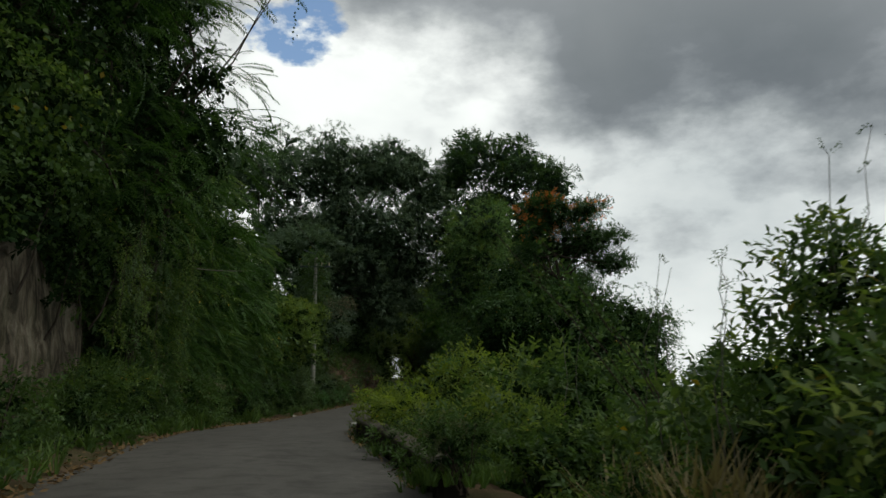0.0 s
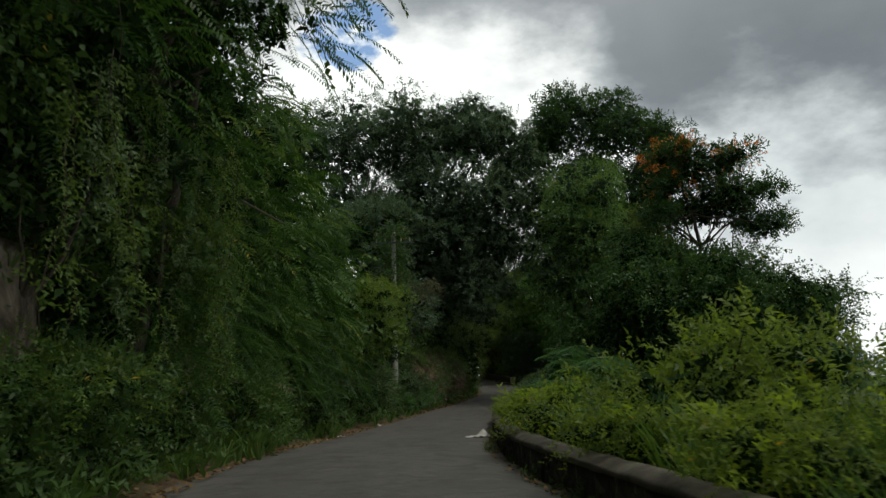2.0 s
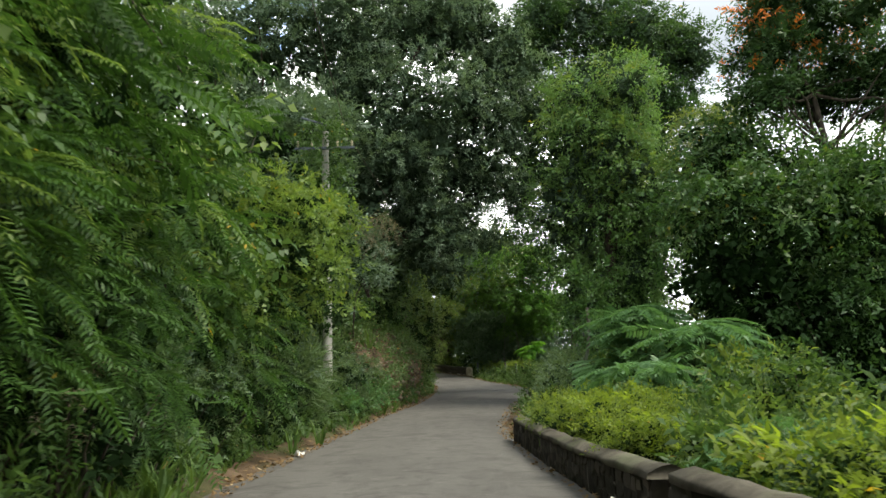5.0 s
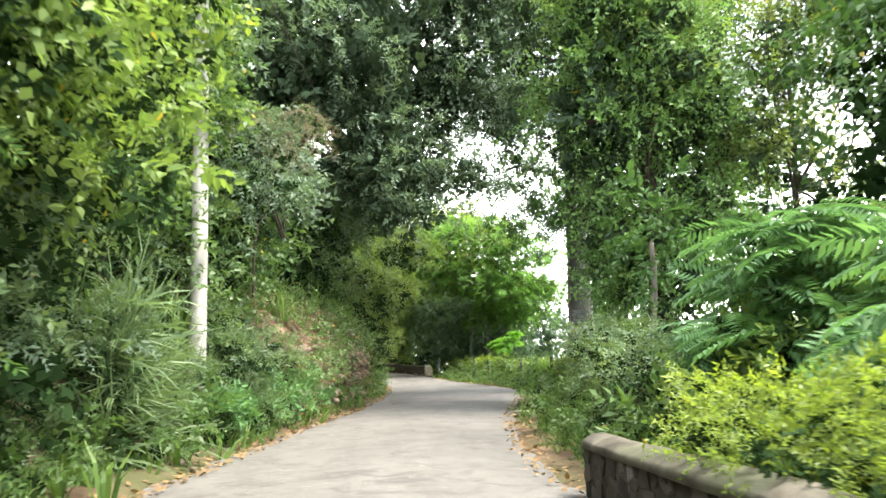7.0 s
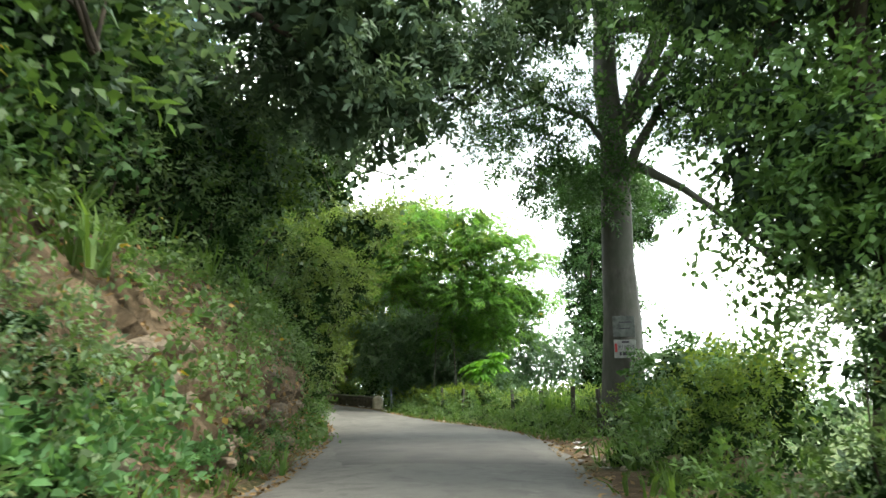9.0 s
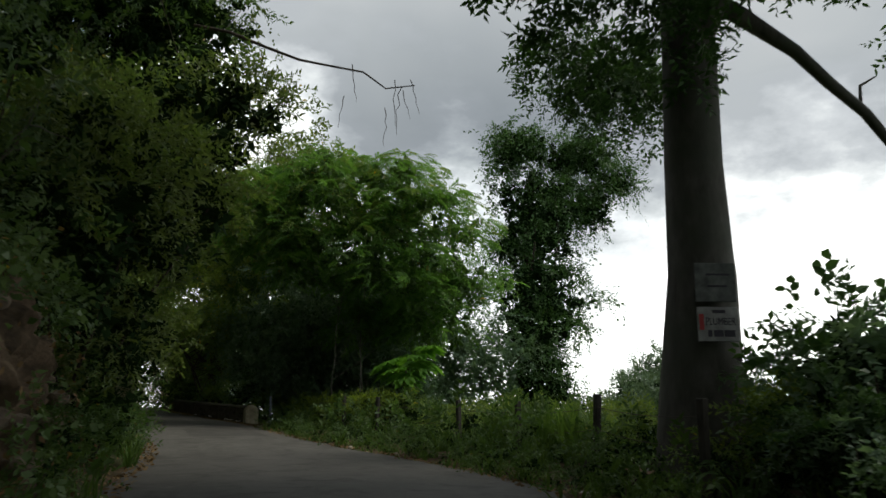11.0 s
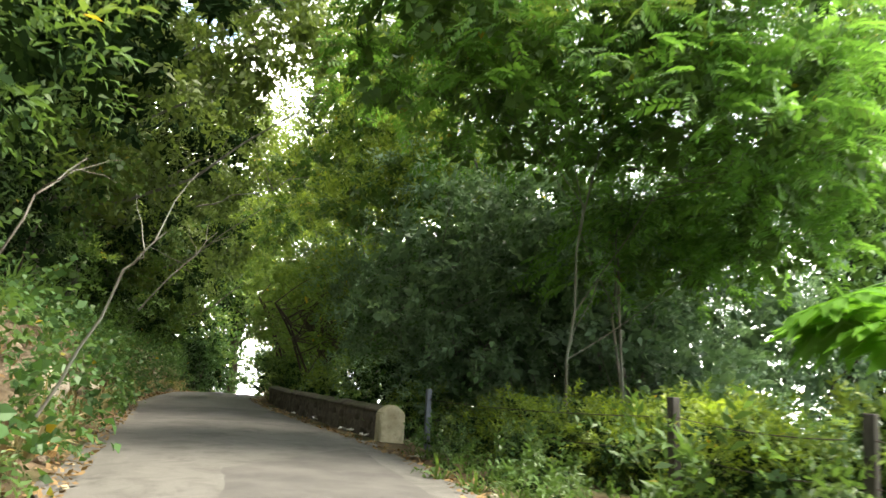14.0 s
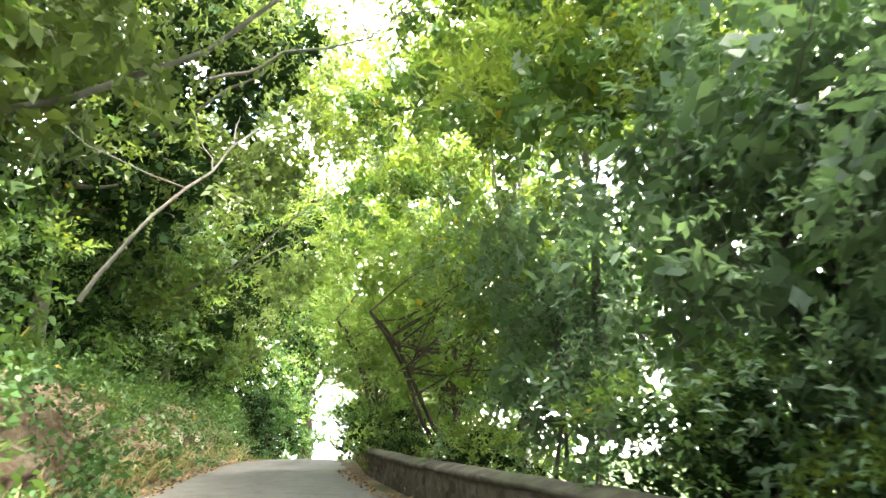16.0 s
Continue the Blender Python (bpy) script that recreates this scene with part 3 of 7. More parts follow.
def parapet(y0, y1, height, thick, gap, label, seed, end_post=False, dark=False):
    """A roadside wall of rubble masonry with a sloping concrete coping; height at its two ends."""
    rng = np.random.default_rng(seed)
    line = along(np.linspace(y0, y1, max(8, int((y1 - y0) / 0.4))), 1, gap + thick / 2)
    wall = thing("parapet_wall", line[0], label, "wall", "roadside parapets", "structure")
    o = np.array(line[0])
    P = np.array(line) - o
    T = np.gradient(P, axis=0)
    N = np.stack([-T[:, 1], T[:, 0], 0 * T[:, 0]], 1)
    N /= np.linalg.norm(N, axis=1)[:, None]
    N = -N  # points away from the road
    t = thick / 2

    def sweep(profile, jitter):
        V, Q = [], []
        for i in range(len(P)):
            for (a, z) in profile:
                lift = (height[1] - height[0]) * i / (len(P) - 1) if z > 0 else 0.0
                V.append(P[i] + N[i] * (a + rng.normal(0, jitter)) + (0, 0, z + lift + rng.normal(0, jitter)))
        m = len(profile)
        for i in range(len(P) - 1):
            for j in range(m):
                Q.append((i * m + j, i * m + (j + 1) % m, (i + 1) * m + (j + 1) % m, (i + 1) * m + j))
        caps = []
        for i in (0, len(P) - 1):
            c = len(V)
            V.append(P[i] + (0, 0, profile[0][1] * 0.5 + profile[m // 2][1] * 0.5))
            for j in range(0, m, 2):
                caps.append((i * m + j, i * m + (j + 1) % m, i * m + (j + 2) % m, c))
        return V, Q + caps

    hb = height[0] - 0.13
    v, q = sweep([(-t, -0.5), (-t, hb * 0.5), (-t, hb), (t, hb), (t, hb * 0.5), (t, -0.5)], 0.006)
    under(new("core", quads_mesh("core", v, q, [MORTAR_DARK if dark else MORTAR])), wall)
    c = t + 0.03
    v, q = sweep([(-c, hb), (-c, hb + 0.055), (-c * 0.86, hb + 0.075), (-c * 0.3, hb + 0.125), (c * 0.3, hb + 0.135), (c, hb + 0.06), (c, hb), (0, hb - 0.002)], 0.009)
    under(new("coping", quads_mesh("coping", v, q, [COPING])), wall)
    D = np.concatenate([[0], np.cumsum(np.linalg.norm(np.diff(P, axis=0), axis=1))])
    level, most = 0.0, max(height) - 0.13
    while level < most - 0.1:
        h0 = rng.uniform(0.13, 0.19)
        s = rng.uniform(0, 0.2)
        while s < D[-1] - 0.1:
            L, h = rng.uniform(0.13, 0.4), h0 * rng.uniform(0.75, 1.25)
            mid = s + L / 2
            here = hb + (height[1] - height[0]) * mid / D[-1]
            if level > here - 0.1:
                s += L
                continue
            p = np.array([np.interp(mid, D, P[:, a]) for a in range(3)])
            n_ = np.array([np.interp(mid, D, N[:, a]) for a in range(3)])
            ob = new("stone", stone_meshes[rng.integers(5) + (5 if dark else 0)])
            ob.parent = wall
            p = p - n_ * (t - rng.uniform(0.045, 0.072)) + (0, 0, min(level + h0 / 2 + rng.normal(0, 0.03), here - h / 2))
            ob.matrix_basis = Matrix.LocRotScale(p, Euler((0, rng.normal(0, 0.22), math.atan2(n_[1], n_[0]) + math.pi / 2)), (L * 0.95, 0.14 * rng.uniform(0.85, 1.1), h * 0.97))
            s += L
        level += h0 + 0.008
    if end_post:
        bm = bmesh.new()
        prof = [(-0.27, -0.3), (0.27, -0.3), (0.27, 0.56), (0.13, 0.68), (0.0, 0.735), (-0.13, 0.68), (-0.27, 0.56)]
        lo = [bm.verts.new((a, -0.16, z)) for a, z in prof]
        hi = [bm.verts.new((a, 0.16, z)) for a, z in prof]
        bm.faces.new(lo)
        bm.faces.new(hi[::-1])
        for i in range(7):
            bm.faces.new((lo[i], hi[i], hi[(i + 1) % 7], lo[(i + 1) % 7]))
        bmesh.ops.recalc_face_normals(bm, faces=bm.faces)
        bmesh.ops.bevel(bm, geom=[e for e in bm.edges if e.calc_face_angle(0) > 0.6], offset=0.025, segments=2, affect="EDGES")
        post = part("end_post", bm, CREAM, wall, "cream limewashed end post with a gabled top")
        post.matrix_basis = Matrix.LocRotScale((0, -0.2, 0.0), Euler((0, 0, math.atan2(N[0][1], N[0][0]))), None)
    return wall


parapet(9.5, 33.2, (0.44, 0.63), 0.34, 0.02, "dark weathered rubble parapet with pale smears and sloping coping", 21, dark=True)
parapet(33.6, 45.1, (0.62, 0.62), 0.32, -0.06, "weathered rubble parapet with coping, end overgrown by bushes", 22, dark=True)
parapet(93.3, 111.5, (0.68, 0.68), 0.42, 0.44, "brown rubble parapet with coping and a cream end post", 23, True)

# retaining wall of stained plaster at the foot of the hill
yw = np.arange(-14, 20.3, 0.35)
rng = np.random.default_rng(5)
V, Q = [], []
heights = np.linspace(-0.4, 3.7, 14)
for i, y in enumerate(yw):
    x, z = float(left_x(y)) - 1.85, float(road_z(y))
    broken = 0.6 * math.sin(y * 0.9) - (1.3 if y > 19.3 else 0)
    for h in heights:
        V.append((x - 0.06 * h + 0.05 * math.sin(y * 0.7 + h * 1.3) + 0.12 * noise.noise(Vector((y * 1.1, h * 0.9, 3))) + 0.05 * noise.noise(Vector((y * 3.1, h * 3, 5))), y, z + h + (broken if h > 3.5 else 0)))
    V.append((x - 0.85, y, z + 3.6 + broken))
    V.append((x - 0.85, y, z - 0.4))
m = len(heights) + 2
Q = [(i * m + j, i * m + (j + 1) % m, (i + 1) * m + (j + 1) % m, (i + 1) * m + j) for i in range(len(yw) - 1) for j in range(m)]
e = (len(yw) - 1) * m
Q += [(e + j, e + j + 1, e + m - 2, e + m - 1) for j in range(len(heights) - 2)]
tagged(new("retaining_wall", quads_mesh("retaining_wall", V, Q, [PLASTER], smooth=True)), "old stained plaster retaining wall below the overgrown hillside", "wall", kind="structure")


def bank_face(y0, y1, height, out, seed, label, mat_):
    """The bare, uneven face of the cut bank."""
    ys_, hs = np.arange(y0, y1, 0.14), np.linspace(-0.3, height, 30)
    V = []
    for y in ys_:
        edge = min(1.0, (y - y0) / 2.0, (y1 - y) / 2.0)
        for h in hs:
            s = max(h, 0) / height
            p = Vector((h * 0.8, y * 0.8, seed * 7.0))
            rough = 0.35 * noise.noise(p * 0.9) + 0.5 * abs(noise.noise(p * 1.9)) + 0.34 * abs(noise.noise(p * 4.3)) + 0.16 * noise.noise(p * 9.0)
            x = float(left_x(y)) - out - 0.6 * s - 1.3 * s ** 4 + rough * min(1, 0.25 + s * 2) - 1.2 * (1 - max(edge, 0)) 
            V.append((x, y + 0.1 * noise.noise(p * 5), float(road_z(y)) + h + 0.12 * noise.noise(p * 2.2)))
    m_ = len(hs)
    Q_ = [(i * m_ + j, i * m_ + j + 1, (i + 1) * m_ + j + 1, (i + 1) * m_ + j) for i in range(len(ys_) - 1) for j in range(m_ - 1)]
    return tagged(new("bank_face", quads_mesh("bank_face", V, Q_, [mat_], smooth=False)), label, "bank", kind="structure")


bank_face(55, 72, 3.6, 0.55, 1, "bare reddish earth bank with stones and roots", RED_EARTH)
bank_face(83, 126, 2.3, 0.62, 2, "low bare bank of earth and pale rock", BANK_ROCK)
# ------------------------------------------------------------ leaves
def leaf(p, d, up, length, width, droop=0.15):
    """One folded leaf as a quad: foot, side, tip, side."""
    p, d, up = np.array(p, float), np.array(d, float), np.array(up, float)
    d /= np.linalg.norm(d)
    s = np.cross(up, d)
    s /= np.linalg.norm(s) + 1e-9
    n = np.cross(d, s)
    return [p, p + d * length * 0.38 + s * width / 2 + n * width * 0.1, p + d * length - n * length * droop, p + d * length * 0.52 - s * width / 2 + n * width * 0.1]


def round_leaf(p, d, up, length, width, droop=0.15):
    """A leaf of two halves, folded along the midrib, with rounded shoulders."""
    p, d, up = np.array(p, float), np.array(d, float), np.array(up, float)
    d /= np.linalg.norm(d)
    s = np.cross(up, d)
    s /= np.linalg.norm(s) + 1e-9
    n = np.cross(d, s)
    tip = p + d * length - n * length * droop
    halves = []
    for side in (1, -1):
        a = p + d * length * 0.22 + s * side * width * 0.42 + n * width * 0.14
        b = p + d * length * 0.62 + s * side * width * 0.46 + n * (width * 0.12 - length * droop * 0.35)
        halves.append([p, a, b, tip] if side > 0 else [p, tip, b, a])
    return halves


def sprig_round(seed, count=7, length=0.2, width=0.14, reach=0.45, spread=0.95):
    rng = np.random.default_rng(seed)
    q = []
    for i in range(count):
        s = (i + 0.6) / count
        a = i * 2.4 + rng.normal(0, 0.4)
        q += round_leaf((reach * s, rng.normal(0, 0.03), rng.normal(0, 0.03)), (0.55, spread * math.cos(a), spread * 0.5 * math.sin(a)), (rng.normal(0, 0.35), rng.normal(0, 0.35), 1), length * rng.uniform(0.65, 1.2), width * rng.uniform(0.75, 1.15), 0.22)
    return np.array(q)


def sprig_broad(seed, count=10, length=0.155, width=0.062, reach=0.42, spread=0.9):
    rng = np.random.default_rng(seed)
    q = []
    for i in range(count):
        s = (i + 0.6) / count
        a = i * 2.4 + rng.normal(0, 0.4)
        d = np.array([0.55, spread * math.cos(a), spread * 0.55 * math.sin(a) + 0.1])
        q.append(leaf((reach * s, rng.normal(0, 0.03), 0.05 * math.sin(3 * s) + rng.normal(0, 0.02)), d, (rng.normal(0, 0.35), rng.normal(0, 0.35), 1), length * rng.uniform(0.7, 1.2), width * rng.uniform(0.75, 1.15), 0.2))
    return np.array(q)


def frond(seed, pairs=9, length=0.7, leaflet=0.2, width=0.055, arch=0.35, fold=0.15, ragged=0.0):
    """A feather-like compound leaf."""
    rng = np.random.default_rng(seed)
    q = []
    for i in range(pairs):
        s = (i + 0.7) / pairs
        size = leaflet * (0.55 + 0.9 * s * (1.25 - s) * 1.6) * rng.uniform(0.85, 1.1)
        for side in (-1, 1):
            q.append(leaf((length * s, 0, -arch * length * s * s), (0.45 + rng.normal(0, ragged), side, -fold - 0.25 * s + rng.normal(0, ragged)), (rng.normal(0, ragged), rng.normal(0, ragged), 1), size, width, 0.12))
    q.append(leaf((length, 0, -arch * length), (1, 0, -0.8), (0, 0, 1), leaflet * 0.7, width))
    return np.array(q)


def sprig_hanging(seed, count=9, length=0.11, width=0.1, reach=0.8):
    rng = np.random.default_rng(seed)
    return np.array([leaf((reach * (i + 0.5) / count, rng.normal(0, 0.05), rng.normal(0, 0.05)), (0.5, rng.normal(0, 0.8), rng.normal(0, 0.4)), (0.2, rng.normal(0, 0.5), 1), length * rng.uniform(0.7, 1.25), width * rng.uniform(0.7, 1.2), 0.25) for i in range(count)])


def tuft(seed, count=9, length=0.6, width=0.02, lean=0.5):
    rng = np.random.default_rng(seed)
    q = []
    for i in range(count):
        a, l = rng.uniform(0, 6.28), length * rng.uniform(0.55, 1.2)
        d = np.array([1.0, lean * math.cos(a), lean * math.sin(a)])
        s = np.array([0, -math.sin(a), math.cos(a)]) * width * rng.uniform(0.7, 1.3)
        p0, p1, p2 = np.array([0, 0.05 * math.cos(a), 0.05 * math.sin(a)]), d * l * 0.6, d * l * 0.85 + np.array([0.0, lean * math.cos(a), lean * math.sin(a)]) * l * 0.35
        q.append([p0 - s, p0 + s, p1 + s * 0.8, p1 - s * 0.8])
        q.append([p1 - s * 0.8, p1 + s * 0.8, p2 + s * 0.1, p2 - s * 0.1])
    return np.array(q)


BROAD = [sprig_broad(s) for s in range(5)]
BROAD_BIG = [sprig_round(20 + s) for s in range(4)]
SMALL = [sprig_broad(40 + s, 10, 0.112, 0.044, 0.42) for s in range(4)]
FEATHER = [frond(60 + s, 13, 0.8, 0.16, 0.048, 0.3 + 0.07 * s, ragged=0.1) for s in range(5)]
FEATHER_FINE = [frond(65 + s, 19, 0.85, 0.12, 0.03, 0.3 + 0.07 * s, ragged=0.1) for s in range(5)]
FROND = [frond(80 + s, 9, 0.6, 0.17, 0.06, 0.42, ragged=0.1) for s in range(4)]
FERN = [frond(90 + s, 15, 0.95, 0.23, 0.062, 0.3, ragged=0.07) for s in range(4)]
SEED = [frond(170 + s, 8, 0.34, 0.06, 0.014, 0.15, ragged=0.5) for s in range(3)]
HANG = [sprig_hanging(100 + s) for s in range(4)]
HANG_LONG = [sprig_hanging(120 + s, 16, 0.09, 0.075, 1.7) for s in range(4)]
TUFT = [tuft(140 + s) for s in range(4)]
TUFT_TALL = [tuft(150 + s, 12, 1.25, 0.022, 0.35) for s in range(3)]
INNER = [sprig_broad(180 + s, 6, 0.56, 0.34, 0.55, 1.2) for s in range(3)]
STRAP = [tuft(160 + s, 14, 1.0, 0.02, 0.9) for s in range(3)]


def unit(v):
    return v / (np.linalg.norm(v, axis=-1, keepdims=True) + 1e-9)


def scatter(kinds, P, D, size, rng, up=None, roll=0.5):
    """Quads of the sprigs set at P, pointing along D."""
    P, D = np.asarray(P, float), unit(np.asarray(D, float))
    size = np.broadcast_to(np.asarray(size, float), (len(P),))
    up = np.array([0, 0, 1.0]) if up is None else up
    U = up + rng.normal(0, roll, P.shape)
    S = unit(np.cross(U, D))
    N = np.cross(D, S)
    pick = rng.integers(len(kinds), size=len(P))
    out = []
    for i, k_ in enumerate(kinds):
        w_ = pick == i
        if w_.any():
            p, d, s, n, z = P[w_], D[w_], S[w_], N[w_], size[w_]
            q = k_[None]
            v = p[:, None, None] + z[:, None, None, None] * (q[..., 0:1] * d[:, None, None] + q[..., 1:2] * s[:, None, None] + q[..., 2:3] * n[:, None, None])
            out.append(v.reshape(-1, 3))
    return np.concatenate(out)


def ball(rng, n):
    return unit(rng.standard_normal((n, 3)))


def clumps(rng, lumps, per, share=0.42, spread=0.88, low=-0.5):
    """Smaller leaf clumps over the outside of large rounded lumps: centres and radii."""
    C, R = [], []
    for (x, y, z, a, b, c) in lumps:
        u = ball(rng, per * 2)
        u = u[u[:, 2] > low][:per]
        C.append(np.array([x, y, z]) + u * np.array([a, b, c]) * spread * rng.uniform(0.75, 1.1, (len(u), 1)))
        R.append((a + b + c) / 3 * share * rng.uniform(0.6, 1.3, len(u)))
    return np.concatenate(C), np.concatenate(R)


def leaf_mesh(name, groups):
    """groups: (vertices of quads, material)"""
    mats, idx, V = [], [], []
    for v, m_ in groups:
        if m_ not in mats:
            mats.append(m_)
        V.append(v)
        idx.append(np.full(len(v) // 4, mats.index(m_)))
    V = np.concatenate(V)
    return quads_mesh(name, V, np.arange(len(V)).reshape(-1, 4), mats, np.concatenate(idx))


LAYER = 0.62  # how far the leaf clumps are flattened into layers


def foliage_on(rng, C, R, n, kinds, size, droop=0.0, inner=0.55, flat=0.0, level=0.0):
    """Sprigs over the clumps, pointing outwards."""
    w_ = R ** 2 / (R ** 2).sum()
    i = rng.choice(len(C), n, p=w_)
    u = ball(rng, n)
    u[:, 2] = np.abs(u[:, 2]) * np.where(rng.random(n) < 0.75, 1, -1) * (1 - flat)
    P = C[i] + u * (R[i] * rng.uniform(inner, 1.0, n) ** 0.7)[:, None] * np.array([1.12, 1.12, LAYER])
    D = unit(u + 0.45 * rng.standard_normal((n, 3)) - np.array(droop if isinstance(droop, tuple) else (0, 0, droop)))
    if level:
        a = rng.uniform(0, 6.28, n)
        D = D * np.array([1, 1, 1 - level]) + 0.8 * level * np.stack([np.cos(a), np.sin(a), 0 * a], 1)
        D[:, 2] = np.minimum(D[:, 2], 0.08)
    outer = scatter(kinds, P, D, size * rng.uniform(0.75, 1.3, n), rng)
    return outer


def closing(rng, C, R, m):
    """Broad filler leaves added deep inside the clumps, which close them to the light."""
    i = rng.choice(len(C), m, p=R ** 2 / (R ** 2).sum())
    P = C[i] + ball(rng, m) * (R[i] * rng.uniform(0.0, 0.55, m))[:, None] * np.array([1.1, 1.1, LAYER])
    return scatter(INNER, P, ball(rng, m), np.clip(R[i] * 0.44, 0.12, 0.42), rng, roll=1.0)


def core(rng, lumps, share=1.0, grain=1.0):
    """Filler leaves added in the heart of each lump, so that no light comes through."""
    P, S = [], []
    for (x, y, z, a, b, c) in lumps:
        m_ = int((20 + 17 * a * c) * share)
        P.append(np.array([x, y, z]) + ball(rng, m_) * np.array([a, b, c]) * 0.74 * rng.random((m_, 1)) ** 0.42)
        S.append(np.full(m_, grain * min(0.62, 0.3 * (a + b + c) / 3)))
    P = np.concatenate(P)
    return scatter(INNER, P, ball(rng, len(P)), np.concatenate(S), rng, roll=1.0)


def tree(name, place, label, seed, lumps, n, kinds, size, leaves, trunk=(0.3, 5.0), bark=None, per=14, droop=0.0, vines=0, vine_leaves=None, limbs=9, lean=(0, 0), stems=1, share=0.42, low=-0.5, flowers=0, category="tree", group="", top_mix=None, flat=0.0, placed=False, crook=0.006, level=0.0, close=3.5, inside=None, solid=True):
    """A tree: tapered trunk with limbs, and a crown of leaf clumps; lumps are given from the foot, or (placed) in the world."""
    rng = np.random.default_rng(seed)
    if placed:
        lumps = [(a - place[0], b - place[1], c - place[2], *r) for a, b, c, *r in lumps]
        trunk = (trunk[0], trunk[1] - place[2])
    t = thing(name, place, label, category, group)
    C, R = clumps(rng, lumps, per, share, low=low)
    pieces = []
    top = np.array([lean[0], lean[1], trunk[1]])
    for s in range(stems):
        foot = np.array([0, 0, -0.5]) if stems == 1 else np.array([*rng.normal(0, 0.5, 2), -0.5])
        tip = top + (0 if stems == 1 else rng.normal(0, 1.2, 3) * (1, 1, 0.4))
        way = bend(foot, tip, rng, 0.03 if trunk[0] < 0.5 else 0.008, 10, crook if trunk[0] < 0.5 else 0.003)
        rad = trunk[0] * (1 - 0.5 * np.linspace(0, 1, 10)) * (1 + 0.7 * np.exp(-np.linspace(0, 9, 10)))
        pieces.append(tube_arrays(way, rad, 12, rng, 0.03))
        for j in rng.choice(len(C), min(limbs, len(C)), replace=False):
            a = way[rng.integers(5, 10)]
            pieces.append(tube_arrays(bend(a, C[j], rng, 0.15, 6), trunk[0] * np.linspace(0.38, 0.06, 6), 6))
    v, q = join_arrays(pieces)
    under(new("trunk", quads_mesh("trunk", v, q, [bark or BARK], smooth=True)), t)
    groups = [(foliage_on(rng, C, R, n, kinds, size, droop, flat=flat, level=level), leaves)]
    # mostly brighter leaves on the upper clumps: top light put into their colour
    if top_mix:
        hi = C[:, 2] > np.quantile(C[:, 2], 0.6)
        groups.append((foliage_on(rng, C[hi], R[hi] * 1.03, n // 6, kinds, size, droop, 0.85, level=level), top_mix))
    # added filler leaves; LEAF_INNER carries the crown's inner shade in its colour
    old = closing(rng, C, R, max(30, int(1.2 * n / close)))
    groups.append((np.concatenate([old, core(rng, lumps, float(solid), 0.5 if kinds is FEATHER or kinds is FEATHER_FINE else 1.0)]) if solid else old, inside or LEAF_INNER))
    if flowers:
        hi = C[:, 2] > np.quantile(C[:, 2], 0.66)
        groups.append((foliage_on(rng, C[hi], R[hi] * 1.22, flowers, BROAD, 1.15, inner=0.97), FLOWER))
    under(new("crown", leaf_mesh("crown", groups)), t)
    if vines:
        i = rng.choice(len(C), vines)
        u = ball(rng, vines)
        u[:, 2] = -np.abs(u[:, 2]) * 0.4
        P = C[i] + u * R[i][:, None]
        D = np.array([0, 0, -1.0]) + 0.18 * rng.standard_normal((vines, 3))
        out = unit(P - np.array([0, 0, 1]) * P[:, 2:3] * np.array([0, 0, 1]) + 1e-3)
        g = scatter(HANG_LONG + HANG, P, D, rng.uniform(0.7, 1.5, vines), rng, up=np.array([0.3, -1.0, 0.3]))
        under(new("hanging_vines", leaf_mesh("hanging_vines", [(g, vine_leaves or LEAF_VINE)])), t)
    return t


def bush(name, place, label, seed, lumps, n, kinds, size, leaves, group="", second=None, droop=0.0, stems=4, per=9, category="shrub", grass=0, stem_mat=None, placed=False, level=0.0, second_kinds=None, solid=True, inside=None):
    """A shrub as stems and foliage."""
    rng = np.random.default_rng(seed)
    if placed:
        lumps = [(a - place[0], b - place[1], c - place[2], *r) for a, b, c, *r in lumps]
    t = thing(name, place, label, category, group)
    C, R = clumps(rng, lumps, per, 0.45, low=-0.3)
    for j in rng.choice(len(C), min(stems, len(C)), replace=False):
        v, q = tube_arrays(bend((rng.normal(0, 0.15), rng.normal(0, 0.15), -0.4), C[j], rng, 0.1, 6), np.linspace(0.025, 0.006, 6) * (1 + lumps[0][5] * 0.4), 5)
        under(new("stem", quads_mesh("stem", v, q, [stem_mat or BARK_DARK], smooth=True)), t)
    groups = [(foliage_on(rng, C, R, n, kinds, size, droop, level=level), leaves)]
    # second leaves sit on the upper clumps; brighter ones have top light painted in
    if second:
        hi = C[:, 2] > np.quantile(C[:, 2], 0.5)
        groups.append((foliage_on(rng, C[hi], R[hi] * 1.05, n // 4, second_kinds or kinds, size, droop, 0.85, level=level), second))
    # added filler leaves, coloured dark by default to stand for shade inside the bush
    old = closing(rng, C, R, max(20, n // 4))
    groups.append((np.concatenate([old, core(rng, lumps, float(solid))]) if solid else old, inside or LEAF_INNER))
    if grass:
        a = rng.uniform(0, 6.28, grass)
        r = rng.uniform(0, 1, grass) ** 0.5
        lo = lumps[0]
        P = np.stack([lo[0] + lo[3] * 1.1 * r * np.cos(a), lo[1] + lo[4] * 1.1 * r * np.sin(a), np.full(grass, -0.1)], 1)
        groups.append((scatter(TUFT, P, np.array([0, 0, 1.0]) + 0.2 * rng.standard_normal((grass, 3)), rng.uniform(0.6, 1.2, grass), rng), GRASS))
    under(new("foliage", leaf_mesh("foliage", groups)), t)
    return t


def gz(x, y):
    return float(ground_z(np.array([x]), np.array([y]))[0])


def spot(x, y, sink=0.0):
    return (x, y, gz(x, y) - sink)


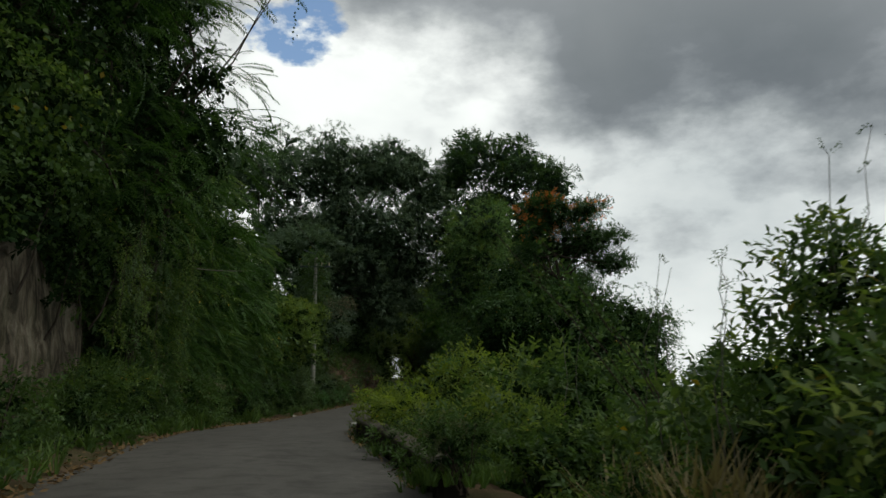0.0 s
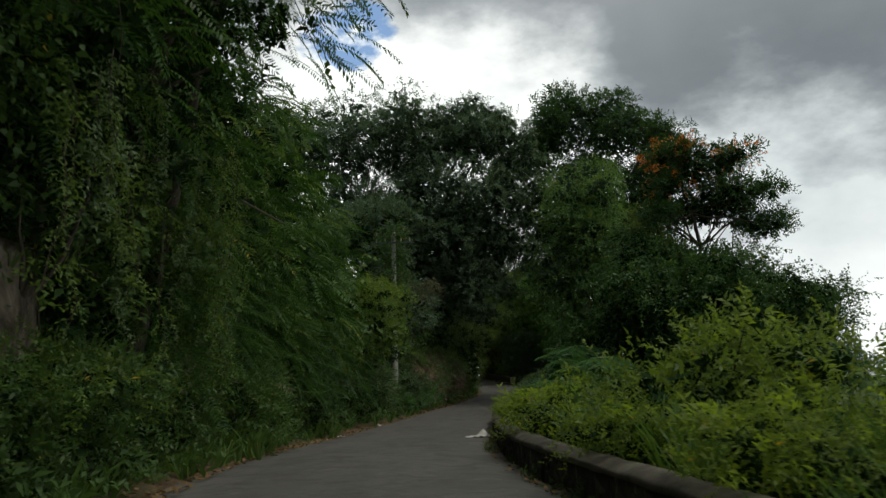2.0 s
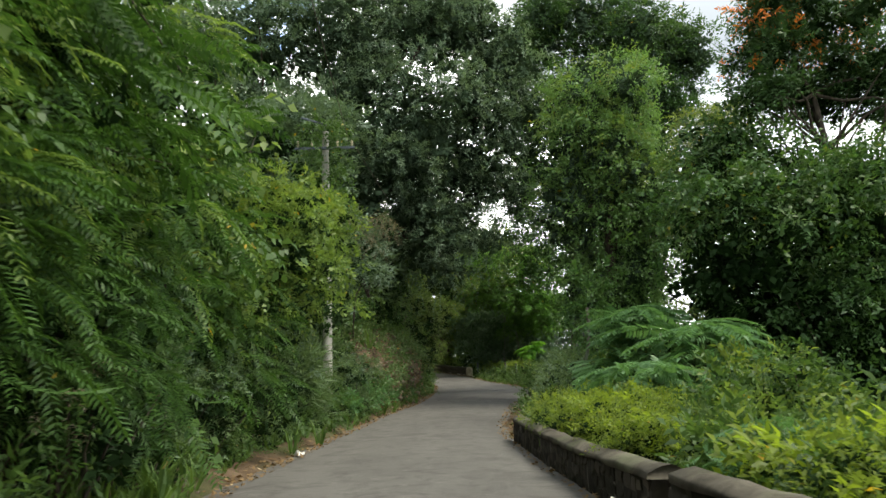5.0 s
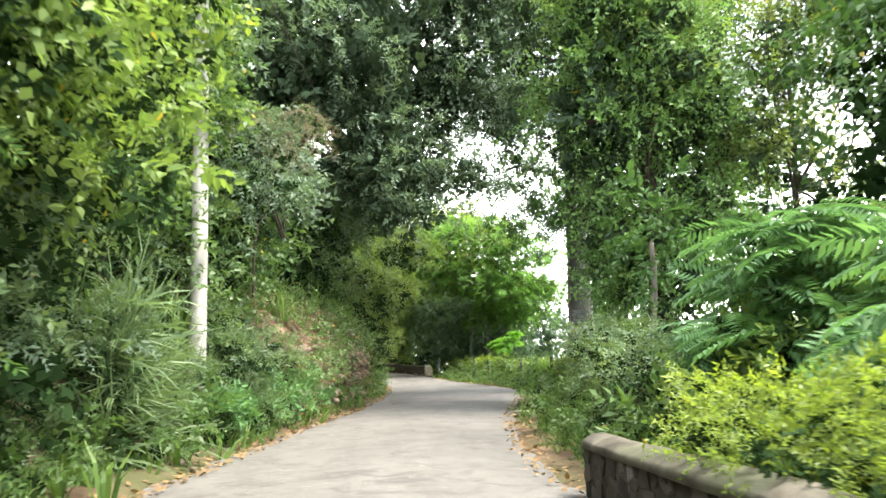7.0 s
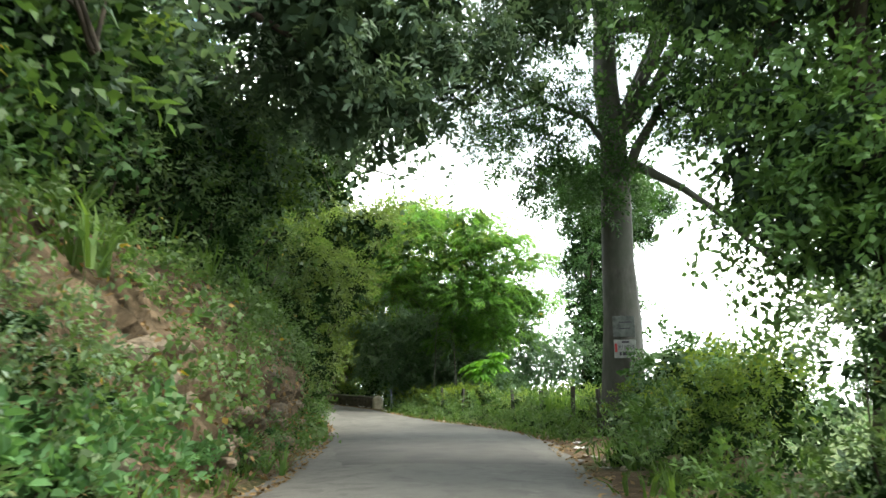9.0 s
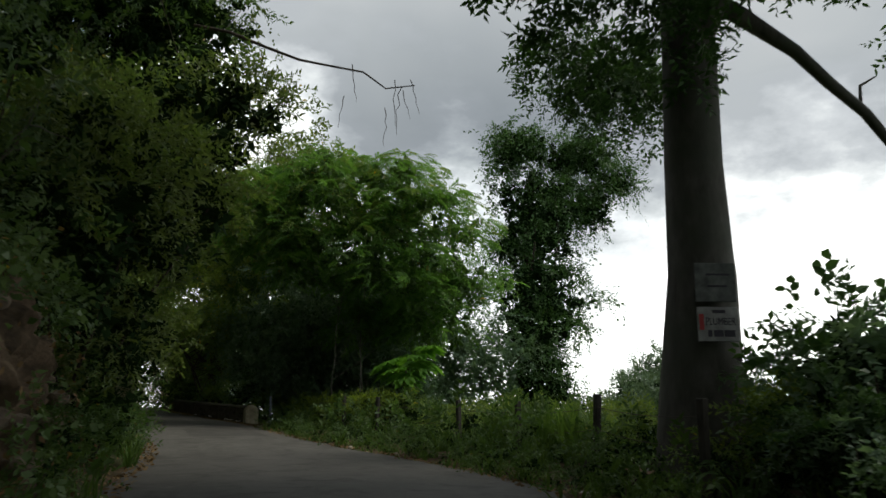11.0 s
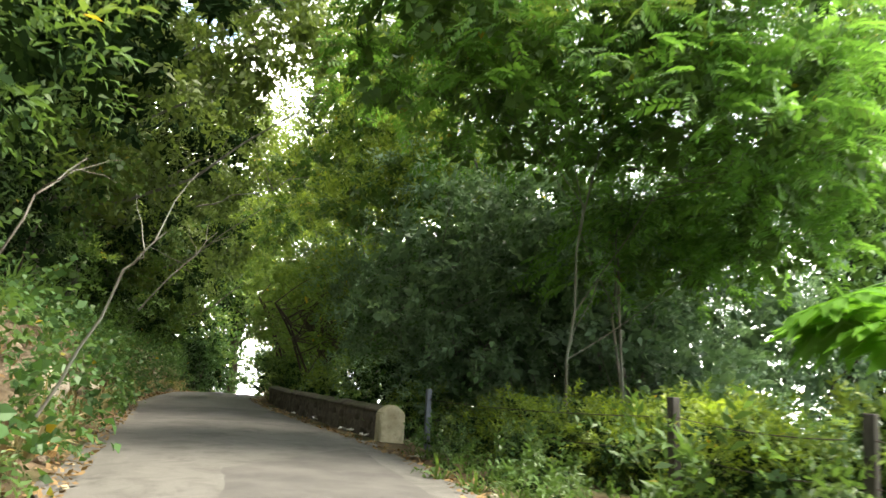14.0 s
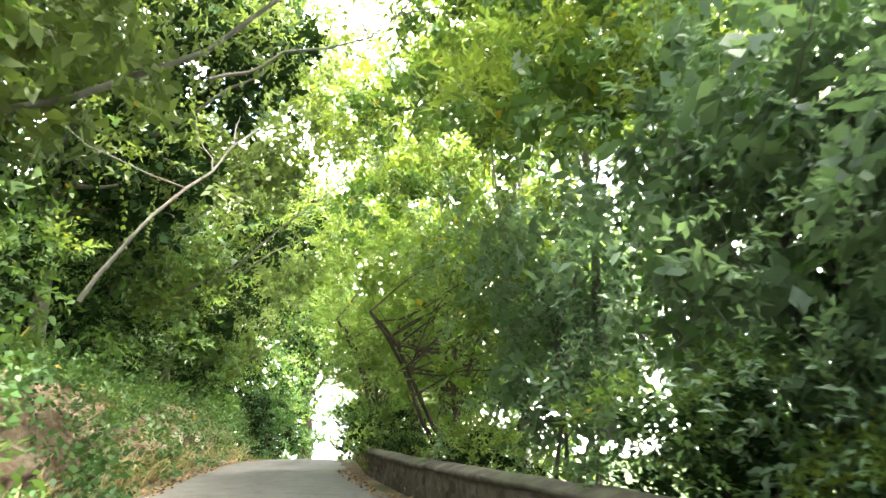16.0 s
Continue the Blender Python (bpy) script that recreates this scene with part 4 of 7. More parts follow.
def again(ob, x, y, turn, scale=1.0, sink=0.05, z=None):
    c = copy_thing(ob, pose(x, y, (gz(x, y) if z is None else z) - sink, 0, 0, turn) @ Matrix.Diagonal((scale, scale, scale, 1)))
    return c


# ------------------------------------------------------------ hill side, first stretch: feathery trees over the road
F_GROUP = "feathery trees on the bank"
# the last two lumps are added above the view to shade the foliage below
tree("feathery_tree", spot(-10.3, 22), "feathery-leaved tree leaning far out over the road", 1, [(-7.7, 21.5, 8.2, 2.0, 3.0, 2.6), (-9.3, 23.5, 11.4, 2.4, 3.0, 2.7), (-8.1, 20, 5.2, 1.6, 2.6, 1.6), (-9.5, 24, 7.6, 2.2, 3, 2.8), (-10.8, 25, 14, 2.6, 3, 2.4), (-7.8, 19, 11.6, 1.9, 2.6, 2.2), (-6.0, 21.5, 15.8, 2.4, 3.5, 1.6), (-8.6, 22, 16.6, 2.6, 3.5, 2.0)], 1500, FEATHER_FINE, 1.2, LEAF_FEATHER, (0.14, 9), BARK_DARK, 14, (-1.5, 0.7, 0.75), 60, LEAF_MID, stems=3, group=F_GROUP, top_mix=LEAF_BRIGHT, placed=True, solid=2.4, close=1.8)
# here too the last two lumps are unseen, added only to cast shade
tree("feathery_tree", spot(-9.6, 14), "tall feathery-leaved tree above the retaining wall", 2, [(-7.8, 13.5, 7.2, 2.0, 3.0, 2.4), (-7.6, 14.5, 10.6, 2.8, 3.2, 3.0), (-8.6, 17, 5.8, 1.6, 2.4, 1.8), (-9.2, 10, 9, 2.6, 3, 3), (-5.4, 14, 14.8, 2.6, 4, 1.8), (-7.6, 13, 15.2, 2.6, 4, 2.2)], 1500, FEATHER_FINE, 1.2, LEAF_FEATHER, (0.16, 9), BARK_DARK, 14, (-1.5, 0.7, 0.75), 60, LEAF_MID, stems=3, group=F_GROUP, placed=True, solid=2.4, close=1.8)
f1 = tree("feathery_tree", spot(-11.6, 29.5), "feathery-leaved tree on the bank with drooping fronds", 3, [(1.9, 0, 3.0, 1.6, 2.6, 2.2), (1.2, 0.4, 5.6, 1.9, 2.8, 2.2), (0.2, 0, 7.8, 2.0, 2.6, 1.7)], 520, FEATHER, 1.25, LEAF_FEATHER, (0.13, 5), BARK_DARK, 13, (-1.5, 0.7, 0.75), stems=3, group=F_GROUP, top_mix=LEAF_BRIGHT, solid=1.6, close=2.0)
again(f1, -11.9, 35.5, 25, 0.95)
again(f1, -12.0, 41.0, -20, 0.88)
again(f1, -15.5, 31, 100, 1.3)
again(f1, -7.8, 5.0, 15, 1.3)
again(f1, -6.4, -3.0, 15, 1.3)
again(f1, -14.3, 25, 10, 1.3)

# climbing bushes that cover the bank
b_mid = bush("bank_shrub", spot(-9.9, 30), "leafy green shrub covering the roadside bank", 10, [(0, 0, 0.9, 1.3, 1.6, 1.0), (-0.6, 0.3, 1.9, 1.2, 1.5, 1.0)], 220, BROAD + SMALL, 1.0, LEAF_MID, "shrubs on the bank", LEAF_BRIGHT, 0.2, grass=25)
b_dark = bush("bank_shrub", spot(-9.8, 36), "dark broad-leaved shrub on the roadside bank", 11, [(0, 0, 0.8, 1.3, 1.5, 1.0), (-0.5, 0.3, 2.0, 1.4, 1.6, 1.2)], 240, BROAD + SMALL, 1.0, LEAF_VINE, "shrubs on the bank", None, 0.3, grass=20)
b_low = bush("verge_weeds", spot(-8.6, 26), "low green weeds at the road's edge", 12, [(0, 0, 0.25, 0.7, 1.0, 0.45)], 38, SMALL + BROAD[:2], 0.9, LEAF_MID, "weeds along the road edge", LEAF_PALE, 0.0, 3, 9, "weeds", 12, solid=False)
b_dry = bush("dry_weeds", spot(-9.6, 24.5), "brownish seeding weeds among green ones", 13, [(0, 0, 0.8, 0.9, 1.1, 0.9)], 220, SMALL, 0.9, LEAF_MID, "weeds along the road edge", BROWN_SEED, 0.0, 5, 9, "weeds", 30, second_kinds=SEED)
b_plume = bush("feathery_shrub", spot(-10.6, 33), "shrub with drooping feathery fronds on the bank", 16, [(0.2, 0, 1.6, 1.0, 1.5, 1.5), (-0.4, 0.2, 3.2, 1.1, 1.6, 1.4)], 210, FEATHER_FINE, 1.1, LEAF_FEATHER, "shrubs on the bank", LEAF_BRIGHT, (-1.5, 0.7, 0.75))
b_wall = bush("climbing_plant", spot(-10.3, 42), "curtain of climbing plant with small leaves", 14, [(0, 0, 1.8, 0.9, 1.6, 1.8), (-0.5, 0, 3.8, 1.0, 1.7, 1.5)], 180, SMALL + HANG, 1.35, LEAF_MID, "climbers on the bank", LEAF_BRIGHT, 0.6, stems=2)
b_pale = bush("bank_shrub", spot(-10.2, 48.5), "pale grey-green shrub of small leaves on the bank", 17, [(0, 0, 0.9, 1.2, 1.5, 1.0), (-0.4, 0.2, 2.2, 1.1, 1.5, 1.1)], 240, SMALL + BROAD[:2], 0.95, LEAF_PALE, "shrubs on the bank", LEAF_GREY, 0.35, grass=12)
rng = np.random.default_rng(77)
for y in np.arange(21.5, 57, 1.7):
    x = float(left_x(y))
    near = 46.5 < y < 53
    again(([b_plume, b_plume, b_plume, b_wall] if y < 36 else [b_plume, b_pale, b_pale, b_wall] if y < 43 else [b_pale, b_pale, b_pale, b_wall])[int(rng.integers(4))], x - (1.45 if 33 < y < 46 else 1.9) - near * 0.6 + rng.normal(0, 0.25), y + rng.normal(0, 0.4), rng.normal(0, 25), rng.uniform(0.85, 1.25) * (0.7 if near else 1))
for y in np.arange(20, 57, 2.6):
    x = float(left_x(y))
    again(([b_plume, b_mid] if y < 44 else [b_pale, b_mid])[int(rng.integers(2))], x - 3.4 + rng.normal(0, 0.3), y + rng.normal(0, 0.5), rng.normal(0, 25), rng.uniform(1.2, 1.6))
for y in np.arange(5, 131, 1.6):
    if y > 84 and rng.random() < 0.8:
        continue
    if 56 < y < 66 and rng.random() < 0.35:
        continue
    x = float(left_x(y))
    again(b_low if rng.random() < 0.85 else b_dry, x - 0.85 - (0.25 if y < 56 else 0) + rng.normal(0, 0.12), y + rng.normal(0, 0.3), rng.uniform(0, 360), rng.uniform(0.65, 1.15))
again(b_dry, -9.7, 20.3, 120, 1.2)
again(b_mid, -10.0, 18.9, 10, 0.8)
for y, z in [(16.4, 0.5), (17.6, 0.6), (18.8, 0.55), (20.2, 0.6), (21.4, 0.5)]:
    again(b_mid, float(left_x(y)) - 1.15, y, y * 77 % 360, z)
again(b_dry, -9.35, 28.4, 40, 1.15)
for x, y, z in [(-9.1, 25.2, 1.2), (-9.0, 23.6, 1.1), (-9.2, 27.4, 1.25), (-8.9, 22.2, 1.0), (-9.8, 26.4, 1.4)]:
    again(b_dry, x, y, x * 900 % 360, z)
again(b_dry, -9.5, 29.8, 140, 1.0)
again(b_dry, -9.3, 26.6, 240, 1.1)
for y in np.arange(8, 20, 2.2):
    again(b_wall, float(left_x(y)) - 1.75, y, rng.uniform(0, 360), 0.75, 0, 2.7 + rng.normal(0, 0.25))
tree("broad_leaved_tree", spot(-10.2, 45), "yellow-green tree with large lobed leaves at the road edge", 15, [(-9.4, 45, 3.4, 1.2, 1.8, 2.0), (-9.0, 47, 4.7, 1.2, 1.6, 1.3), (-9.7, 43.4, 2.0, 1.1, 1.5, 1.5), (-9.8, 46, 5.0, 1.2, 1.6, 1.1), (-7.95, 46.3, 4.3, 0.75, 1.0, 1.2), (-8.1, 45.2, 2.6, 0.8, 1.2, 1.3), (-8.15, 43.4, 3.7, 0.8, 1.2, 1.3), (-8.7, 43.6, 4.7, 1.0, 1.3, 1.0)], 1700, BROAD_BIG + BROAD, 0.66, LEAF_BRIGHT, (0.1, 5), BARK, 12, 0.35, 40, LEAF_BRIGHT, top_mix=LEAF_YELLOW, placed=True)

# ------------------------------------------------------------ hill side, around the pole: tall dark trees
T_GROUP = "tall trees above the road"
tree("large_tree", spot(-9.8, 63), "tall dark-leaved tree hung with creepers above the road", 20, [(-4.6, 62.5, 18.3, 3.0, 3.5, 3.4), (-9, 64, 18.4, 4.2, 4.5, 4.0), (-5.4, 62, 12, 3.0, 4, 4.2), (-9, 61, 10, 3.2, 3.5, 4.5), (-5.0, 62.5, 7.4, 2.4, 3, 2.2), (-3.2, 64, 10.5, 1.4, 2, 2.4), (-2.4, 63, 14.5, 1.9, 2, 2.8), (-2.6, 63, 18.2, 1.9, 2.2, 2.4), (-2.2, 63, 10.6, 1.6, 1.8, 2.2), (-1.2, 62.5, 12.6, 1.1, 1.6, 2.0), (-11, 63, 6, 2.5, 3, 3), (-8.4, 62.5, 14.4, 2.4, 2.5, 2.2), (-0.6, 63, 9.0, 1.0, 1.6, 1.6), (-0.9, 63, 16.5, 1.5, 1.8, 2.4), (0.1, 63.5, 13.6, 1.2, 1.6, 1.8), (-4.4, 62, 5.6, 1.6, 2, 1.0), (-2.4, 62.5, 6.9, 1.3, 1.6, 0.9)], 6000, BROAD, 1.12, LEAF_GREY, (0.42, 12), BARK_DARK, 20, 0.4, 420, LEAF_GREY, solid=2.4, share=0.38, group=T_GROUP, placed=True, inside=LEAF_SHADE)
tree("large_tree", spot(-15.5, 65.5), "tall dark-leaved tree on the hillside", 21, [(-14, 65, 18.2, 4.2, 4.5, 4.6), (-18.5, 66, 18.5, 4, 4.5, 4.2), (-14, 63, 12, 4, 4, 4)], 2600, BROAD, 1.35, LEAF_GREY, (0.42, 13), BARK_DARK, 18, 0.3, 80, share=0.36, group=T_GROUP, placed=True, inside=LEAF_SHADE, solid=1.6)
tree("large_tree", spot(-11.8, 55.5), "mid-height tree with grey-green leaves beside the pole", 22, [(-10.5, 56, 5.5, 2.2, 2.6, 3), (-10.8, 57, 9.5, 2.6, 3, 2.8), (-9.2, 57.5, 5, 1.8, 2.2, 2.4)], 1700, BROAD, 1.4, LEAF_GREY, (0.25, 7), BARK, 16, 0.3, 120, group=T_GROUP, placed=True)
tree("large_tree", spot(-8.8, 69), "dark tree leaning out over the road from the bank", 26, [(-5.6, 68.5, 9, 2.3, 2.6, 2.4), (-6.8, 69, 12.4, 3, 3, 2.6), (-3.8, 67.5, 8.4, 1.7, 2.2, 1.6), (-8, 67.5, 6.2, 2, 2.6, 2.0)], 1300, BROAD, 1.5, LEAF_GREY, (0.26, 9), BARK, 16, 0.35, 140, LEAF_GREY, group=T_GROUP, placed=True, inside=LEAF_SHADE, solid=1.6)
bush("flowering_creeper", (-7.9, 54.6, 2.6), "greyish withered flower sprays hanging from a creeper", 23, [(0, 0, 2.2, 0.9, 1.0, 1.5)], 260, SMALL, 1.1, LEAF_GREY, second=BROWN_SEED, droop=0.8, category="creeper", second_kinds=SEED, stems=1)
tree("large_tree", spot(-20, 48), "tall tree on the upper slope", 24, [(-18, 48, 13.5, 3.5, 4, 3), (-22, 50, 16, 4, 4, 3)], 600, BROAD_BIG, 1.7, LEAF_DARK, (0.35, 12), BARK_DARK, 16, 0.2, share=0.4, placed=True)

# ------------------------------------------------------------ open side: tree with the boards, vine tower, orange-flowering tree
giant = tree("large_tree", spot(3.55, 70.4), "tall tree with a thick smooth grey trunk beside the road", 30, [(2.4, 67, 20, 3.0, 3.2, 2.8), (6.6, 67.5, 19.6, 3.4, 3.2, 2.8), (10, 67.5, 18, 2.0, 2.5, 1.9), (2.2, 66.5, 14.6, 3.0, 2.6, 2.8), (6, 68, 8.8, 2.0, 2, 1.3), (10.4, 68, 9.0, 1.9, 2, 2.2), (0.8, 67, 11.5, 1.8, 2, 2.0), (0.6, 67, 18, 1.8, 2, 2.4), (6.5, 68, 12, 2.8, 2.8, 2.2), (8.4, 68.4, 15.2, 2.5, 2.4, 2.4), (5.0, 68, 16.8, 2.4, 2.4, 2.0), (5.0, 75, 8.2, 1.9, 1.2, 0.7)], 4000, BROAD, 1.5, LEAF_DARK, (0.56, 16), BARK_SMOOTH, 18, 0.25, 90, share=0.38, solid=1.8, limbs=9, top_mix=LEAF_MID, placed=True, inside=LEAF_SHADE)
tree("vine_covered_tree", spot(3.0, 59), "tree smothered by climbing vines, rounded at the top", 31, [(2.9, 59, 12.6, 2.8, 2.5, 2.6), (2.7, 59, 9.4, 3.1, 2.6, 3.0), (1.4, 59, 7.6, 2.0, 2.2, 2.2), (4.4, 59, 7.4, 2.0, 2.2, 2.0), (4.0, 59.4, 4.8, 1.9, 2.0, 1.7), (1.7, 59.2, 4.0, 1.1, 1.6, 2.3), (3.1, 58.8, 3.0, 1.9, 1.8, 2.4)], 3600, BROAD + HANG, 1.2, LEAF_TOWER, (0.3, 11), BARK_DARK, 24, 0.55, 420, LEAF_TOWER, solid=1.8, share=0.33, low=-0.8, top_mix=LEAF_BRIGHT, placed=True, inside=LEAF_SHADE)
tree("flowering_tree", spot(7.4, 49), "umbrella-shaped tree crowned with orange flowers", 32, [(7.6, 49, 11.6, 2.4, 2.4, 1.0), (5.8, 49.2, 10.5, 1.4, 1.6, 0.7), (9.6, 49, 10.0, 1.9, 1.8, 0.8), (10.8, 49.2, 8.3, 1.2, 1.4, 0.6), (8.4, 50, 9.2, 2.2, 1.8, 0.6), (5.4, 49, 9.0, 1.0, 1.2, 0.5)], 2600, SMALL + BROAD[:2], 1.4, LEAF_DARK, (0.17, 9.2), BARK_DARK, 15, 0.1, flowers=210, limbs=22, share=0.36, low=-0.2, placed=True, solid=1.5)
bush("vine_mound", spot(6.6, 48.2), "dark mound of vines over smaller trees", 33, [(4.0, 47.7, 3.65, 2.2, 2.5, 3.2), (7, 48.2, 4.25, 3, 2.6, 3.2), (10.5, 48.2, 3.05, 2.6, 2.6, 2.6), (4.6, 48.2, 0.25, 2.6, 2.6, 2), (9.5, 48.2, -0.75, 3, 3, 2.4), (12.5, 49.2, 1.25, 2.4, 2.4, 3), (7, 49.2, 0.25, 3, 3, 2.6), (8.8, 49.2, 5.45, 2.4, 2, 1.9), (12, 49.2, 4.25, 2.4, 2, 2.2), (4.6, 49.7, 7.05, 1.5, 1.6, 1.6), (6.0, 47.5, 2.4, 2.4, 2.0, 1.6), (9.0, 47.5, 2.2, 2.4, 2.0, 1.6), (11.6, 48.0, 1.6, 2.2, 2.0, 1.8), (7.6, 47.6, 0.8, 2.6, 2.0, 1.6)], 6000, BROAD + HANG, 1.2, LEAF_VINE, second=LEAF_MID, droop=0.6, per=20, category="vines", placed=True, solid=2.4)

tree("slender_tree", spot(6.2, 56.6), "slender tree with sparse yellow-green leaves beside the vines", 35, [(6.2, 56.6, 5.4, 1.6, 1.5, 1.8), (6.0, 56.6, 8.4, 1.7, 1.6, 1.7), (6.8, 56, 3.0, 1.7, 1.5, 1.7), (7.0, 56.6, 10.4, 1.5, 1.5, 1.2)], 900, BROAD, 1.2, LEAF_OLIVE, (0.12, 8), BARK_DARK, 14, 0.25, 40, LEAF_OLIVE, top_mix=LEAF_YELLOW, placed=True, solid=0.7, inside=LEAF_SHADE)

# trees seen beyond the brink
far1 = tree("valley_tree", (13.4, 86, -9.6), "distant tree rising out of the valley", 34, [(0, 0, 9.5, 2.0, 2.0, 1.8), (0.8, 0, 11, 1.4, 1.4, 1.2)], 420, BROAD, 1.5, LEAF_GREY, (0.2, 8), BARK, 14, 0.2)
again(far1, 26, 106, 40, 1.15, 0, -9)
again(far1, 21, 100, 140, 0.9, 0, -8)
again(far1, 34, 96, 200, 1.4, 0, -13)
again(far1, 18, 88, 260, 0.75, 0, -6.6)
again(far1, 30, 44, 260, 1.5, 0, -14)
again(far1, 22, 36, 20, 1.2, 0, -10.5)

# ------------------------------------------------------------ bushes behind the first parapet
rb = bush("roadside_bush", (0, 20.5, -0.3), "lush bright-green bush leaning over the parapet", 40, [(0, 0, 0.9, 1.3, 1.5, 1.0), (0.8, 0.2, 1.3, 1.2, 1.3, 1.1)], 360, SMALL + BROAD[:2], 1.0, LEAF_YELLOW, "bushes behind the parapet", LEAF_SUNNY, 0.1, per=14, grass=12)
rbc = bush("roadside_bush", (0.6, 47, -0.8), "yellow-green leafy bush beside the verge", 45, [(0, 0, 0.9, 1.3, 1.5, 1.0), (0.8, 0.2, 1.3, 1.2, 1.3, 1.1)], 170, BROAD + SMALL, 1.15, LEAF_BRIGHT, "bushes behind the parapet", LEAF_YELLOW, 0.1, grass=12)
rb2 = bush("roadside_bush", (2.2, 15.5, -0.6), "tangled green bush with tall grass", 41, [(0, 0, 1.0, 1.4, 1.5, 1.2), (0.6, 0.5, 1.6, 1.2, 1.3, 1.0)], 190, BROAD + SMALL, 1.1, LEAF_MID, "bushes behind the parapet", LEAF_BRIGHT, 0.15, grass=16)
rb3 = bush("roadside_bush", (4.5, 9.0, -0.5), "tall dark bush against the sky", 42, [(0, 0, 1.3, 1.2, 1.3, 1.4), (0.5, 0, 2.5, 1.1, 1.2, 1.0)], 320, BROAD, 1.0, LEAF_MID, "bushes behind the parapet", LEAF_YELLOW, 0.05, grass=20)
rb4 = bush("roadside_bush", (3.8, 67.5, -0.6), "dark bluish-green bush at the foot of the large tree", 48, [(0, 0, 1.0, 1.4, 1.5, 1.2), (0.6, 0.5, 1.6, 1.2, 1.3, 1.0)], 260, BROAD + BROAD_BIG[:2], 0.95, LEAF_CREEPER, "bushes behind the parapet", LEAF_VINE, 0.2, per=12, grass=8)
fern = bush("fern_leaved_shrub", (0.3, 47.4, -0.7), "shrub with large feathered blue-green leaves", 43, [(0, 0, 1.2, 0.9, 1.0, 1.0), (0.5, 0.3, 2.3, 0.9, 1.0, 0.8)], 150, FERN, 0.95, LEAF_FERN, "fern-leaved shrubs", LEAF_FERN, 0.1, stems=5, level=0.85)
for x, y, s, o in [(-1.0, 24.5, 0.8, rb), (-1.4, 28.0, 0.72, rb), (-0.6, 32.5, 0.9, rb), (-0.9, 36.5, 0.8, rb2), (-0.2, 40.5, 1.1, rb2), (0.8, 29, 1.0, rb2), (1.5, 35, 1.2, rb2), (1.8, 24.5, 1.1, rb), (0.9, 18.2, 0.95, rb), (-0.9, 18.9, 0.5, rb),
                   (5.4, 13.5, 1.05, rb3), (5.0, 10.5, 1.2, rb2), (2.6, 11.5, 0.9, rb2), (4.4, 6.5, 1.05, rb3), (4.0, 21, 1.2, rb2), (3.8, 30, 1.3, rb2),
                   (4.2, 38, 1.4, rb2), (2.2, 43, 1.4, rb2), (0.6, 47, 1.1, rb2), (2.6, 49, 1.2, rb4), (3.4, 52, 1.45, rb4), (0.8, 53, 0.9, rbc), (2.0, 56, 1.0, rb4), (-1.35, 43.4, 0.62, rb), (-1.0, 41.0, 0.72, rb), (-1.6, 48.6, 0.6, b_pale), (-0.9, 51.6, 0.6, b_pale), (0.0, 55.0, 0.7, b_pale), (-1.6, 47.2, 0.5, b_pale),
                   (-0.2, 49.4, 0.7, rb2), (1.3, 40.0, 1.0, rb3), (-0.9, 46.2, 0.75, rb2), (0.5, 13.2, 0.62, rb), (-0.1, 15.6, 0.55, rb), (1.4, 10.6, 0.6, rb2), (2.4, 8.4, 0.6, rb2), (1.0, 61.0, 0.7, rbc), (3.2, 63.0, 0.85, rbc), (5.6, 69.5, 1.0, rb4), (6.8, 72.0, 0.95, rb4), (4.6, 64.5, 1.0, rb4), (4.2, 70.6, 0.6, rbc), (2.7, 66.8, 0.55, rb4), (3.2, 68.8, 0.6, rbc), (2.6, 65.0, 0.5, rb4), (4.9, 67.0, 0.75, rb4), (8.5, 75, 1.0, rb2)]:
    again(o, x, y, rng.uniform(0, 360), s, 0.1, max(gz(x, y), float(road_z(y)) - 1.6))
for x, y, s in [(1.0, 44.6, 1.15), (-0.7, 42.8, 0.85), (0.2, 51.4, 0.75), (0.2, 26.5, 0.6), (1.4, 51.8, 0.9), (2.3, 49.8, 1.15), (-1.35, 26.2, 0.42), (-1.2, 30.4, 0.5), (-0.7, 22.4, 0.45), (-1.0, 34.6, 0.55)]:
    again(fern, x, y, rng.uniform(0, 360), s, 0.0, max(gz(x, y), float(road_z(y)) - 0.9))
sap = thing("vine_sapling", (-0.4, 52, -0.7), "slender leaning stem topped by a heart-leaved vine", "sapling")
rng2 = np.random.default_rng(44)
v, q = tube_arrays(bend((0, 0, -0.3), (0.75, 0, 3.6), rng2, 0.02, 8), np.linspace(0.075, 0.05, 8), 8)
under(new("stem", quads_mesh("stem", v, q, [BARK], smooth=True)), sap)
P = np.array([0.75, 0, 3.7]) + rng2.normal(0, 1, (70, 3)) * (0.28, 0.28, 0.55)
under(new("vine", leaf_mesh("vine", [(scatter(BROAD_BIG + HANG, P, unit(P - (0.75, 0, 3.6)) + (0, 0, -0.6), rng2.uniform(0.8, 1.2, 70), rng2), LEAF_VINE)])), sap)
for x, y, s in [(-1.85, 42.2, 0.5), (-1.85, 40.0, 0.52), (-2.0, 37.8, 0.5), (-2.1, 36.2, 0.42)]:
    again(rb, x, y, rng.uniform(0, 360), s, 0, float(road_z(y)) + 0.15)
for y in np.arange(47.8, 60, 1.3):
    again(b_low, float(right_x(y)) + 1.15 + rng.normal(0, 0.12), y, rng.uniform(0, 360), rng.uniform(0.7, 1.0))
